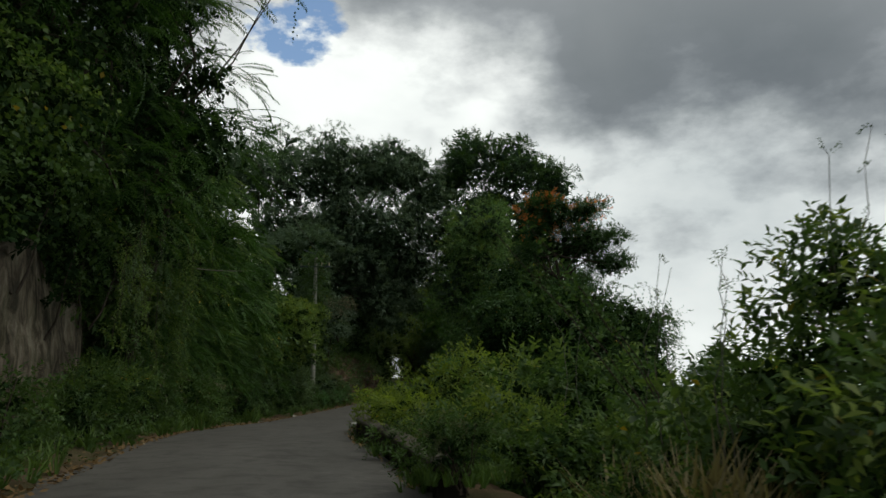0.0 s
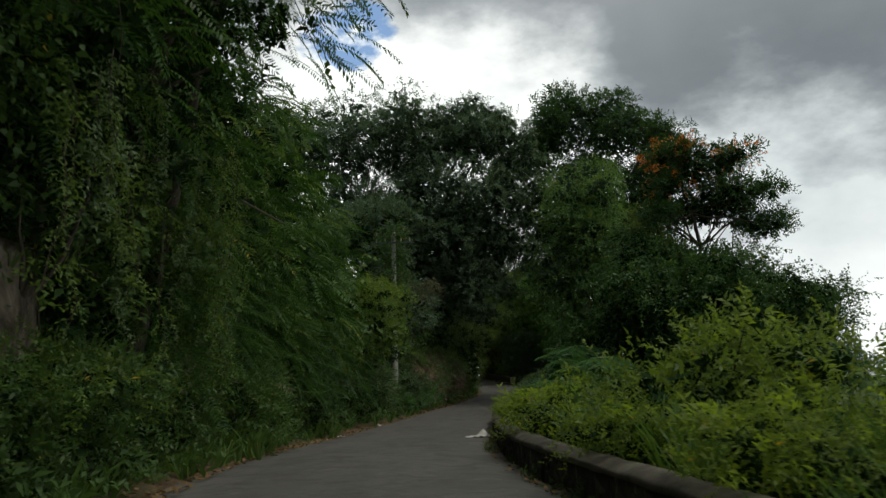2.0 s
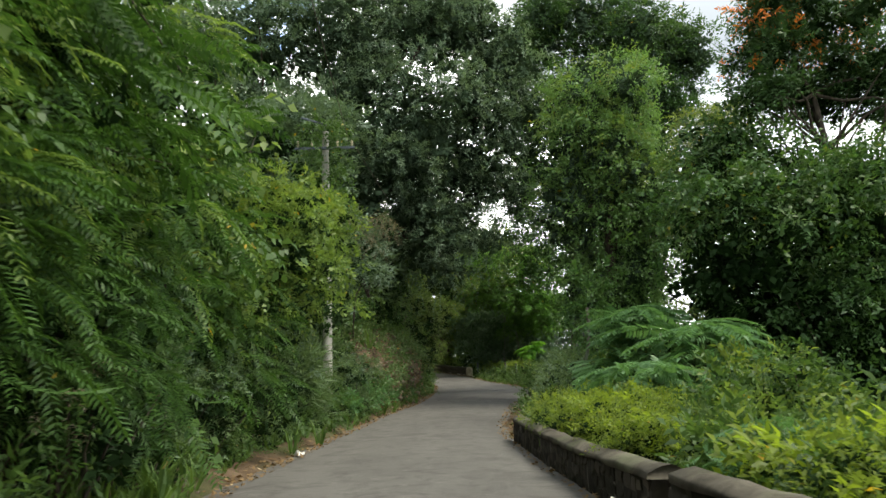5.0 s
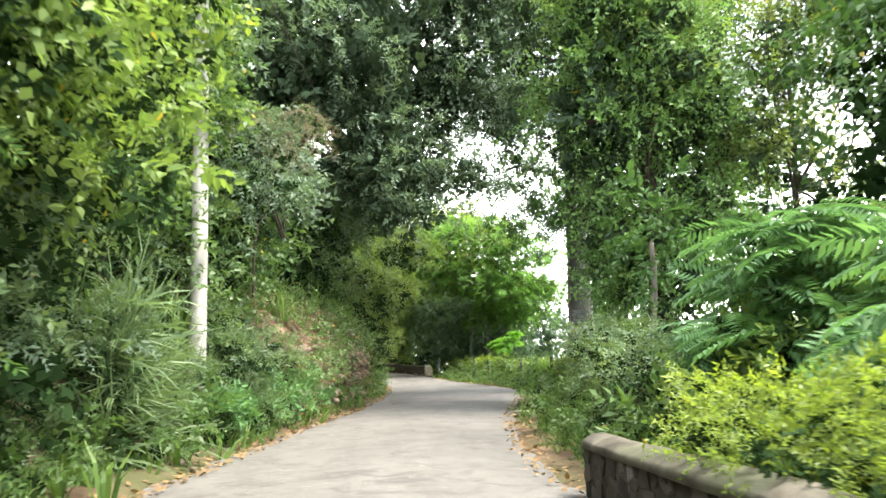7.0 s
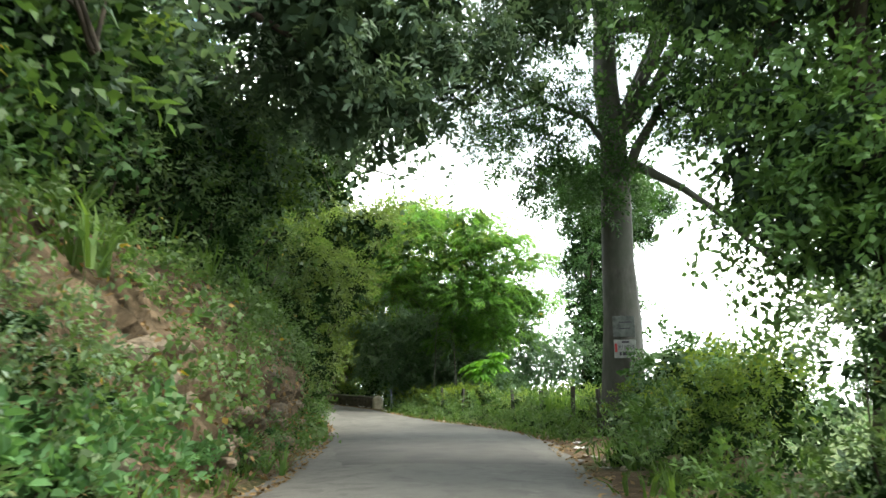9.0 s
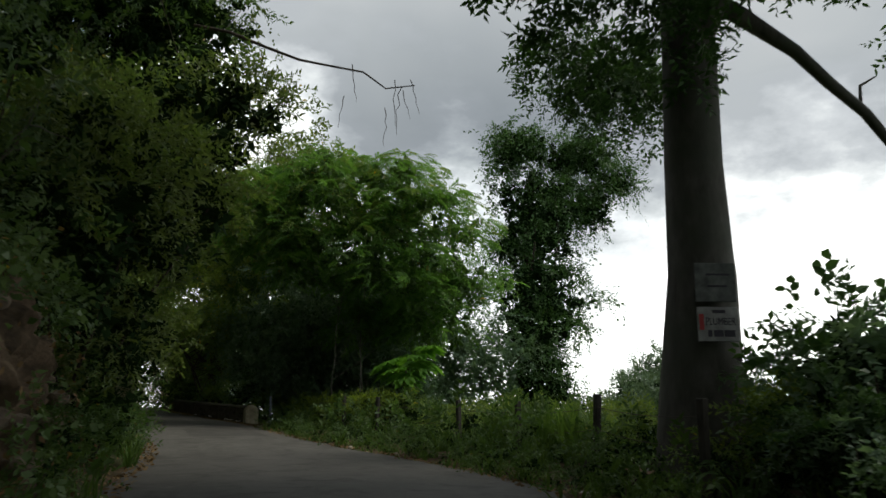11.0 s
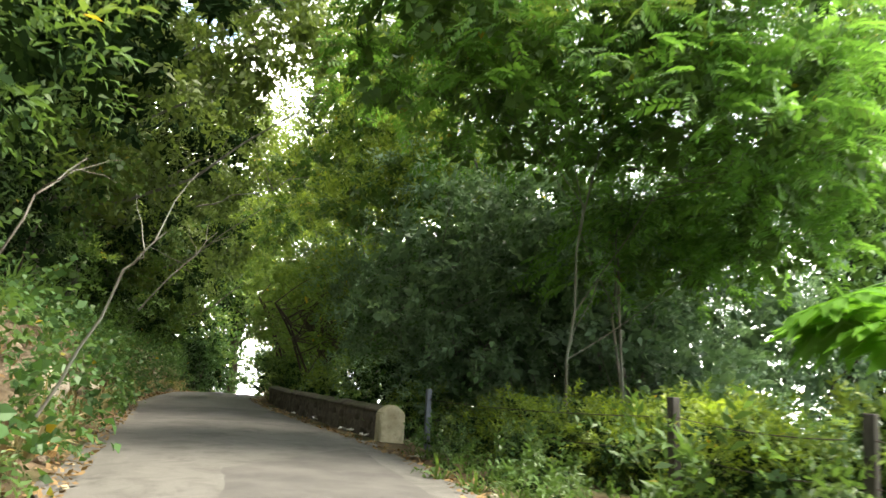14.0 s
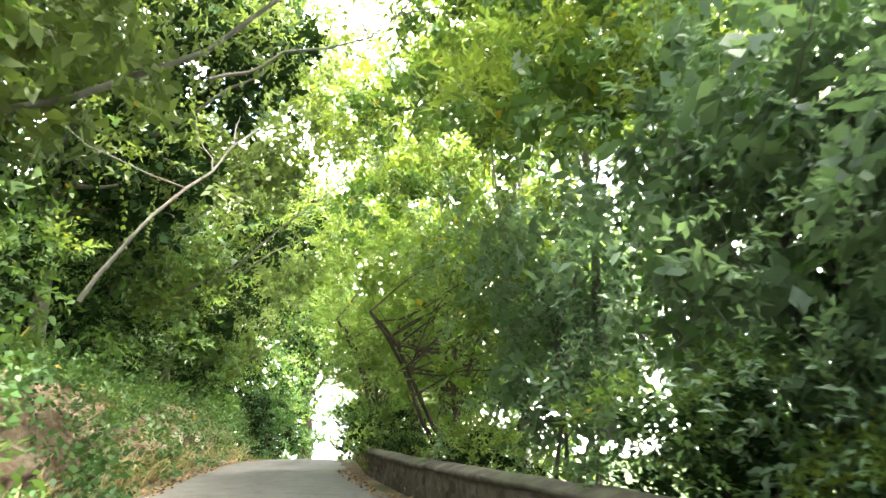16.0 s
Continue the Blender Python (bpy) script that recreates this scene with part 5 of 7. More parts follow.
for y in np.arange(12, 47, 1.9):
    again(b_low, float(right_x(y)) + 1.7 + rng.normal(0, 0.1), y, rng.uniform(0, 360), rng.uniform(0.8, 1.2), 0, float(road_z(y)) + 0.05)

for y in np.arange(12.5, 33.5, 1.0):
    if rng.random() < 0.5:
        again(b_low, float(right_x(y)) - 0.05 + rng.normal(0, 0.05), y, rng.uniform(0, 360), rng.uniform(0.12, 0.26), 0.02, float(road_z(y)))

for y in np.arange(9.0, 14.0, 0.55):
    again(b_low if y > 10 else b_dry, float(right_x(y)) + rng.uniform(-0.1, 0.5), y, rng.uniform(0, 360), rng.uniform(0.35, 0.6), 0.02, float(road_z(y)) + rng.uniform(0.0, 0.3))

for y in np.arange(37.5, 50, 1.5):
    again(b_pale, float(left_x(y)) - 1.35 + rng.normal(0, 0.12), y, rng.uniform(0, 360), rng.uniform(0.5, 0.75), 0.25)
for y in np.arange(13, 31, 1.1):
    again(b_low, float(left_x(y)) - 1.3 + rng.normal(0, 0.15), y, rng.uniform(0, 360), rng.uniform(0.8, 1.3))
bush("withered_creeper", (-7.6, 56, 4.2), "pale brown withered flower sprays hanging over the bank", 46, [(-8.3, 56, 6.6, 0.7, 0.8, 0.7), (-7.1, 56, 6.5, 0.7, 0.8, 0.6), (-7.7, 56, 5.8, 0.6, 0.7, 0.6)], 620, SEED, 0.95, BROWN_SEED, second=LEAF_PALE, droop=0.9, category="creeper", placed=True, solid=False)

for y, s in [(51.6, 0.5), (52.8, 0.62), (54.0, 0.6), (55.2, 0.62), (56.3, 0.5), (53.4, 0.8), (54.8, 0.75)]:
    again(b_pale, float(left_x(y)) - (0.85 if s < 0.7 else 1.5), y, rng.uniform(0, 360), s, 0.15)

b_broad = bush("broad_leaved_weed", spot(-8.2, 54.4), "pale bluish-green weed with broad leaves at the road edge", 49, [(0, 0, 0.5, 0.8, 0.9, 0.5)], 120, BROAD_BIG, 0.66, LEAF_FERN, "weeds along the road edge", None, 0.0, 5, 9, "weeds", 10, solid=0.5)
for y, o, z in [(55.6, 0.75, 0.9), (56.8, 0.9, 1.1), (58.2, 0.8, 0.8), (59.6, 0.7, 0.6), (53.0, 0.9, 1.0), (51.6, 0.8, 0.9), (61.8, 0.7, 0.55), (64.6, 0.7, 0.5)]:
    again(b_broad, float(left_x(y)) - o, y, y * 131 % 360, z)

# strings of creeper hanging down before the bank
rng = np.random.default_rng(47)
for i in range(30):
    y = rng.uniform(16.5, 27)
    top_ = np.array([float(left_x(y)) + rng.uniform(-0.7, 0.25), y, rng.uniform(3.6, 6.4)])
    length = rng.uniform(1.6, 3.4)
    t = thing("hanging_creeper", top_, "string of small creeper leaves hanging from the trees", "creeper", "hanging creepers")
    way = bend((0, 0, 0), (rng.normal(0, 0.15), rng.normal(0, 0.15), -length), rng, 0.04, 9)
    v, q = tube_arrays(way, np.linspace(0.008, 0.004, 9), 4)
    under(new("stem", quads_mesh("stem", v, q, [BARK_DARK])), t)
    k_ = int(length * 11)
    f = rng.uniform(0, 1, k_)
    P = np.stack([np.interp(f, np.linspace(0, 1, 9), way[:, a]) for a in range(3)], 1)
    under(new("leaves", leaf_mesh("leaves", [(scatter(SMALL, P, np.array([0, 0, -0.8]) + 0.6 * rng.standard_normal((k_, 3)), rng.uniform(0.5, 0.85, k_), rng), LEAF_BRIGHT if i % 3 else LEAF_PALE)])), t)

# leafy shoots arching out of the bushes
shoot = thing("arching_shoot", (2.3, 8.8, 0.2), "long thin shoots with small round leaves arching from the bush", "shoot")
for a, b, c in [((-0.1, 0, 0.8), (-0.85, -0.2, 1.75), (-1.85, -0.2, 2.95)), ((0.1, 0, 0.9), (-0.6, -0.1, 1.95), (-1.35, -0.3, 2.85)), ((0.0, 0.1, 0.8), (-0.55, 0.1, 1.6), (-1.25, 0.2, 2.3)), ((0.2, 0.2, 0.9), (-0.3, 0.2, 1.7), (-0.9, 0.2, 2.2))]:
    w1_, w2_ = bend(a, b, rng, 0.04, 5, 0.01), bend(b, c, rng, 0.06, 6, 0.01)
    way = np.concatenate([w1_, w2_[1:]])
    v, q = tube_arrays(way, np.linspace(0.009, 0.003, len(way)), 5)
    under(new("stem", quads_mesh("stem", v, q, [BARK_DARK])), shoot)
    f = rng.uniform(0.15, 1, 60)
    P = np.stack([np.interp(f, np.linspace(0, 1, len(way)), way[:, a_]) for a_ in range(3)], 1) + rng.normal(0, 0.05, (60, 3))
    under(new("leaves", leaf_mesh("leaves", [(scatter([np.array(round_leaf((0, 0, 0), (1, 0, 0), (0, 0, 1), 0.075, 0.055))], P, ball(rng, 60), rng.uniform(0.6, 1.1, 60), rng), LEAF_MID)])), shoot)

# thin stalks standing above the bushes
for x, y, z, h in [(3.0, 9.8, 1.2, 1.5), (2.9, 10.2, 1.2, 1.7), (2.5, 10.0, 1.2, 1.3), (4.75, 8.5, 2.0, 2.3), (4.4, 8.6, 2.0, 2.0), (3.0, 8.5, 1.6, 1.1), (3.2, 8.7, 1.6, 1.0), (5.2, 9.0, 2.2, 2.0), (2.2, 13.5, 1.0, 1.5), (2.6, 14.2, 1.0, 1.6)]:
    t = thing("tall_stalk", (x, y, z - 1.6), "thin dry stalk with few leaves above the bushes", "stalk", "tall stalks")
    way = bend((0, 0, 0), (rng.normal(0, 0.2), rng.normal(0, 0.2), h + 1.6), rng, 0.04, 8)
    v, q = tube_arrays(way, np.linspace(0.012, 0.004, 8), 5)
    under(new("stem", quads_mesh("stem", v, q, [BARK])), t)
    P = way[rng.integers(3, 8, 9)] + rng.normal(0, 0.03, (9, 3))
    under(new("leaves", leaf_mesh("leaves", [(scatter(SMALL, P, ball(rng, 9), rng.uniform(0.3, 0.5, 9), rng), LEAF_MID)])), t)

for y, s in [(36.2, 0.28), (36.8, 0.24), (40.9, 0.34), (41.7, 0.4), (42.6, 0.4)]:
    again(rb, float(right_x(y)) + 0.5, y, y * 77 % 360, s, 0, float(road_z(y)) + 0.3)

# ------------------------------------------------------------ hill side, second stretch: yellow-green bush and the leafy tunnel
bush("overhanging_bush", spot(-6.4, 75), "yellow-green bush overhanging the road edge", 50, [(-5.5, 75, 1.7, 0.9, 2, 1.6), (-4.9, 75, 4.0, 1.5, 2.2, 1.6), (-4.6, 75.2, 6, 1.6, 2.2, 1.2), (-5.9, 72.5, 3.4, 1.0, 1.6, 2.2)], 1700, SMALL + BROAD[:2], 1.0, LEAF_OLIVE, "overhanging bushes", LEAF_BRIGHT, 0.4, placed=True, solid=2.0)
A_GROUP = "trees arching over the road"
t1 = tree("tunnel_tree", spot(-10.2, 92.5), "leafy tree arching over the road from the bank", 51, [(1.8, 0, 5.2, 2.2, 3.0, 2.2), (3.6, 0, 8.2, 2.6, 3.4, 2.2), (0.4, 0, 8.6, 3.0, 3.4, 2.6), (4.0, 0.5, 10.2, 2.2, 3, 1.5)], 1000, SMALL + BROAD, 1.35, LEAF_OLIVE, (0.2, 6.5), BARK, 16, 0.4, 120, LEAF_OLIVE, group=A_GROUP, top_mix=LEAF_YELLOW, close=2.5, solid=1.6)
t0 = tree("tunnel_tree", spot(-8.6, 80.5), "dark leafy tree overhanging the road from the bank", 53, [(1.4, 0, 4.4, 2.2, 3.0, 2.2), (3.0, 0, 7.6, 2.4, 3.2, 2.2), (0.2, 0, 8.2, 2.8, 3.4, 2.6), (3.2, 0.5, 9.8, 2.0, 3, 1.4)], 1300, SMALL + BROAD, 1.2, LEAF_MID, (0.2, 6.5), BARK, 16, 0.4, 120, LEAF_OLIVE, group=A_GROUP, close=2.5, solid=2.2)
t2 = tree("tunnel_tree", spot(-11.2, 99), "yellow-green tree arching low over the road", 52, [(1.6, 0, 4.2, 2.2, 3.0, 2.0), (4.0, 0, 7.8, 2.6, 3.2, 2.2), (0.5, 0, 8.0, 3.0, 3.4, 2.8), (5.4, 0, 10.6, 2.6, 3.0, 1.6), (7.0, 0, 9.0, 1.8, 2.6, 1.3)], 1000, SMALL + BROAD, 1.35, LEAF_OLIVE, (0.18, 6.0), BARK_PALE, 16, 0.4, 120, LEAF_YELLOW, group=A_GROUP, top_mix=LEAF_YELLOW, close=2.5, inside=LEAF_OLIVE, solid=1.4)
again(t0, -9.6, 88.5, -12, 0.95)
again(t1, -12.2, 106, 8, 1.0)
again(t2, -13.0, 112.5, -5, 0.95)
again(t1, -13.2, 119.5, 10, 1.0)
again(t2, -14.0, 126.5, 0, 1.0)
again(t1, -15, 134, -10, 1.0)
again(t0, -15.5, 83, 40, 1.3)
again(t2, -17, 95, 60, 1.3)
again(t2, -18, 141, 20, 1.2)
for y in np.arange(66, 128, 2.4):
    if 86 < y < 87:
        continue
    x = float(left_x(y))
    again(([b_pale, b_mid, b_dark] if y < 84 else [b_wall, b_pale, b_mid])[int(rng.integers(3))], x - 2.5 - (0.7 if y > 84 else 0) + rng.normal(0, 0.25), y + rng.normal(0, 0.5), rng.uniform(0, 360), rng.uniform(0.9, 1.3))
for y in np.arange(100, 132, 2.1):
    again([b_mid, b_wall, b_dark][int(rng.integers(3))], float(left_x(y)) - 4.4 + rng.normal(0, 0.4), y, rng.uniform(0, 360), rng.uniform(1.5, 2.0))
for y in np.arange(56, 66, 2.4):
    again([b_pale, b_dark][int(rng.integers(2))], float(left_x(y)) - 2.9 + rng.normal(0, 0.25), y, rng.uniform(0, 360), rng.uniform(1.0, 1.3))

# ------------------------------------------------------------ open side, second stretch: round tree, vine-covered tall tree, wood behind the wall
tree("spreading_tree", spot(2.2, 91), "rounded tree with layered feathered bright-green leaves", 60, [(1.3, 90, 8.8, 3.8, 3, 2.4), (-1.9, 90.5, 7.9, 2.2, 2.6, 2.2), (4.4, 89.5, 8, 2.5, 2.6, 2.0), (5.4, 88.5, 5.3, 2.0, 2, 1.6), (1.5, 91, 6.4, 3.8, 3, 1.8), (3.2, 88.6, 6.0, 2.4, 2, 1.6), (5.2, 89.4, 4.2, 2.0, 1.8, 1.4), (3.4, 91.5, 4.0, 2.2, 1.8, 1.6)], 2800, FROND, 1.0, LEAF_ROUND, (0.036, 6.2), BARK, 20, 0.3, stems=3, share=0.34, top_mix=LEAF_BRIGHT, limbs=5, placed=True, level=0.6, close=2.2, inside=LEAF_MID, solid=0.5)
tree("vine_covered_tree", spot(13.2, 97.5), "tall tree draped in vines with a dark ragged top", 61, [(13, 97.5, 6, 2.4, 2.5, 4), (13.2, 97.5, 11, 2.5, 2.5, 3.2), (12.4, 97.5, 15.2, 1.7, 2, 1.4), (15.3, 97, 14.7, 2.2, 2, 1.2), (18.0, 97, 13.6, 1.4, 1.5, 1.0), (16.4, 97, 11.8, 1.3, 1.4, 1.5), (13, 97, 1.5, 2.4, 2.5, 3)], 4600, SMALL + BROAD + HANG, 1.3, LEAF_VINE, (0.35, 14), BARK_DARK, 22, 0.5, 400, LEAF_VINE, share=0.42, low=-0.8, placed=True, solid=2.2, limbs=2)
dark1 = tree("creeper_covered_tree", spot(-0.3, 97), "slender trees wrapped in dark creepers behind the wall", 62, [(0, 0, 3.6, 2.0, 2.4, 3.0), (0.3, 0, 6.8, 2.3, 2.6, 2.4), (-0.8, 0.5, 5.0, 1.6, 2.0, 2.6)], 560, SMALL + BROAD, 1.02, LEAF_CREEPER, (0.06, 6), BARK_PALE, 18, 0.5, 150, LEAF_VINE, close=5, inside=LEAF_CREEPER, solid=0.9, stems=4, group="creeper-covered trees", low=-0.8, share=0.36)
again(dark1, 0.6, 94.6, 40, 0.85)
again(dark1, 4.9, 92.2, 200, 0.8)
again(dark1, 6.6, 95.5, 300, 1.0)
again(dark1, 8.4, 92.4, 20, 0.9)
again(dark1, 3.4, 93.2, 140, 0.85)
again(dark1, 2.6, 98.5, 80, 1.05)
again(dark1, 1.4, 103, 160, 1.15)
again(dark1, -1.4, 104.5, 250, 0.9)
again(dark1, 5.2, 95, 200, 1.0)
again(dark1, 9.5, 96.5, 100, 1.0)
again(dark1, 7.2, 99, 10, 1.1)
again(dark1, 4.6, 97.6, 60, 1.4)
again(dark1, 2.2, 96.4, 30, 1.3)
bush("creeper_mound", spot(5.6, 94.4), "tall tangle of bluish-green creepers over small trees", 65, [(2.4, 94.4, 4.2, 1.9, 1.5, 3.0), (4.6, 94.6, 3.6, 2.0, 1.6, 3.2), (7.0, 94.8, 3.4, 2.2, 1.6, 3.2), (9.6, 95.4, 2.6, 2.2, 1.6, 2.8), (6, 95, 6.2, 2.0, 1.6, 1.6)], 2100, SMALL + BROAD + HANG, 1.1, LEAF_CREEPER, second=LEAF_VINE, droop=0.5, per=16, category="creepers", placed=True, inside=LEAF_CREEPER, solid=0.8)
w1 = tree("slender_tree", spot(-2.8, 107), "slender young tree with bright layered leaves", 63, [(0, 0, 3.0, 1.9, 2.2, 1.8), (0.2, 0, 5.2, 2.1, 2.3, 1.7)], 560, SMALL + BROAD, 1.2, LEAF_BRIGHT, (0.07, 4.5), BARK_DARK, 16, 0.1, stems=4, group="young trees behind the wall", top_mix=LEAF_YELLOW, inside=LEAF_BRIGHT, solid=0.25)
for x, y, s in [(-3.6, 112, 1.1), (-4.2, 117, 1.2), (-5.2, 123, 1.1), (-1.0, 110, 1.4), (1.6, 114, 1.5), (-2.4, 120, 1.6), (-4.6, 130, 1.2), (-2.5, 128, 1.5), (-5.2, 139, 1.5)]:
    again(w1, x, y, rng.uniform(0, 360), s, 0.2, max(gz(x, y), float(road_z(y)) - 2.5))
c1 = tree("canopy_tree", spot(0.8, 101), "slender tree with a light yellow-green canopy over the road", 64, [(-2.6, 0, 9.6, 2.2, 2.8, 1.6), (-0.4, 0, 10.6, 2.4, 2.8, 1.8), (1.6, 0.5, 9, 2.2, 2.4, 1.8)], 1000, BROAD, 1.4, LEAF_YELLOW, (0.12, 8), BARK_PALE, 14, 0.25, 40, LEAF_MID, group=A_GROUP, top_mix=LEAF_BRIGHT, close=2.5, inside=LEAF_MID, solid=0.6)
again(c1, 1.2, 96.5, -15, 1.0, 0, 1.2)
again(c1, -1.4, 108, 10, 1.0, 0, 0.8)
again(c1, -0.5, 104, 30, 0.95, 0, 2.0)
again(c1, -2.6, 115.5, -10, 1.05, 0, 0.4)
again(c1, -3.6, 124, 5, 1.05, 0, 0.6)
for x, y, s, o in [(-11.6, 133, 1.3, b_mid), (-11.0, 137.5, 1.5, b_wall), (-11.8, 131, 1.2, b_wall), (-10.4, 141, 1.5, b_mid), (-12.0, 135, 1.7, b_wall), (-4.6, 134, 1.2, b_mid), (-3.2, 139, 1.5, b_mid), (-11.5, 128.2, 1.1, b_dark), (-11.2, 130.2, 1.3, b_dark), (-10.9, 134, 1.5, b_dark), (-6.3, 128.5, 1.0, b_dark), (-6.3, 131.5, 1.1, b_dark), (-5.9, 134.5, 1.2, b_dark)]:
    again(o, x, y, rng.uniform(0, 360), s, 0, float(road_z(y)) - 0.1)
for x, y, s, o in [(-4.4, 112.5, 0.6, rbc), (-3.6, 109, 0.55, rbc), (-4.9, 114.5, 0.55, rbc), (-1.3, 98.5, 0.5, rb2), (1.5, 90.0, 0.8, rb2), (2.5, 87.5, 0.9, rb2), (2.3, 83.2, 0.62, rbc), (2.8, 84.4, 0.7, rb2), (1.6, 86.8, 0.55, rbc), (3.0, 83, 0.55, rbc), (2.9, 80.5, 0.5, rbc), (3.7, 78, 0.55, rbc),
                   (3.9, 75.5, 0.55, rbc), (3.8, 73.3, 0.5, rbc), (4.5, 81, 0.9, rb2), (5.0, 85, 1.0, rb2), (6.2, 78, 0.9, rb2), (0.9, 88.6, 0.55, rb2), (4.4, 89, 1.0, rb2), (7.4, 83, 1.0, rb2), (8.5, 88, 1.1, rb2)]:
    again(o, x, y, rng.uniform(0, 360), s, 0.1, max(gz(x, y), float(road_z(y)) - 1.4))
for y in np.arange(94.6, 112, 1.9):
    again([b_mid, rbc, b_low][int(rng.integers(3))], float(right_x(y)) + 1.5 + rng.normal(0, 0.2), y, rng.uniform(0, 360), rng.uniform(0.45, 0.7), 0, float(road_z(y)) - 0.1)
for x, y in [(0.1, 87.6), (0.7, 85.4), (0.5, 83.6), (1.3, 81.6), (1.5, 79.6), (2.0, 77.4), (1.9, 75.2), (2.1, 73.2), (1.8, 70.8), (2.2, 69.0), (0.9, 63.6), (0.2, 61.8)]:
    again(b_low, x + 0.3, y, rng.uniform(0, 360), rng.uniform(1.0, 1.4))

for y in np.arange(68, 91, 1.15):
    again(b_low, float(right_x(y)) + 0.55 + rng.normal(0, 0.12), y, rng.uniform(0, 360), rng.uniform(0.5, 0.85))
for x, y, s in [(0.35, 88.5, 0.6), (1.0, 86.8, 0.6), (-0.35, 90.6, 0.5), (0.6, 90.4, 0.6), (-0.3, 92.2, 0.45), (1.8, 85.2, 0.6)]:
    again(rb, x, y, rng.uniform(0, 360), s, 0.1)

# fallen and half-fallen dry leaves along both edges
rng = np.random.default_rng(88)
P = []
for y in rng.uniform(0, 128, 5200):
    lx = float(left_x(y))
    P.append((lx + 0.35 - abs(rng.normal(0, 0.32)), y))
for y in rng.uniform(10, 112, 3000):
    P.append((float(right_x(y)) - 0.3 + abs(rng.normal(0, 0.45 if y < 90 else 0.25)), y))
P = np.array(P)
z = np.maximum(ground_z(P[:, 0], P[:, 1]), np.where((P[:, 0] > left_x(P[:, 1])) & (P[:, 0] < right_x(P[:, 1])), road_top(P[:, 0], P[:, 1]), -99))
P3 = np.stack([P[:, 0], P[:, 1], z + 0.025], 1)
D = rng.standard_normal((len(P3), 3)) * (1, 1, 0.15)
one_leaf = [np.array([leaf((0, 0, 0), (1, 0, 0.1), (0, 0, 1), 0.085, 0.05, -0.15)])]
tagged(new("fallen_leaves", leaf_mesh("fallen_leaves", [(scatter(one_leaf, P3, D, rng.uniform(0.6, 1.5, len(P3)), rng, roll=0.3), DRY_LEAF)])), "dry brown fallen leaves along the road edges", "fallen leaves", kind="stuff")

# ------------------------------------------------------------ the pole and its wires
pole = thing("electric_pole", spot(-8.75, 52.2, 0.2), "tapered concrete electric pole partly covered by creepers", "utility pole")
v, q = tube_arrays([(0, 0, 0), (0.02, 0, 4), (0.0, 0, 9.6), (0, 0, 10.4)], [0.175, 0.155, 0.12, 0.11], 12)
under(new("shaft", quads_mesh("shaft", v, q, [POLE])), pole)
bm = bmesh.new()
box(bm, (2.1, 0.08, 0.09), Matrix.Translation((0.0, -0.17, 9.75)), 0.01)
part("cross_arm", bm, STEEL, pole, "galvanised steel cross-arm")
bm = bmesh.new()
box(bm, (1.2, 0.07, 0.07), pose(-0.25, -0.17, 10.7, 0, 18, 0), 0.01)
part("cross_arm", bm, STEEL, pole)
for dx_ in (-0.95, -0.45, 0.45, 0.95):
    v, q = tube_arrays([(dx_, -0.17, 9.79), (dx_, -0.17, 9.86), (dx_, -0.17, 9.9), (dx_, -0.17, 9.98), (dx_, -0.17, 10.02)], [0.02, 0.05, 0.035, 0.05, 0.02], 8)
    under(new("insulator", quads_mesh("insulator", v, q, [CREAM])), pole)
rng = np.random.default_rng(90)
n = 640
hgt = np.where(rng.random(n) < 0.85, rng.uniform(6.3, 10.9, n), rng.uniform(1.5, 6.3, n))
a = rng.uniform(0, 6.28, n)
r = 0.2 + np.abs(rng.normal(0, 0.17, n)) * step(6.0, 8.0, hgt)
P = np.stack([r * np.cos(a), r * np.sin(a), hgt], 1)
under(new("creeper", leaf_mesh("creeper", [(scatter(SMALL + HANG, P, np.stack([np.cos(a), np.sin(a), rng.normal(-0.3, 0.5, n)], 1), rng.uniform(0.8, 1.2, n), rng), LEAF_MID)])), pole)


def cable(name, a, b, sag, radius, label):
    s = np.linspace(0, 1, 24)[:, None]
    a, b = np.array(a), np.array(b)
    P = a + (b - a) * s - np.array([0, 0, 1.0]) * sag * 4 * s * (1 - s)
    v, q = tube_arrays(P, np.full(24, radius), 5)
    return tagged(new(name, quads_mesh(name, v, q, [WIRE])), label, "cable")


top = gz(-8.75, 52.2) - 0.2
cable("power_line", (-7.9, 52.1, top + 10.0), (-6.6, 2.0, 13.0), 1.2, 0.012, "thin dark power line from the pole")
cable("power_line", (-7.8, 52.0, top + 10.0), (-2.0, 104.0, 10.5), 1.3, 0.012, "thin dark power line from the pole")

cable("telephone_cable", (-10.0, 40.4, 6.9), (-7.45, 23.0, 4.55), 0.06, 0.02, "slack dark cable hanging along the overgrown bank")

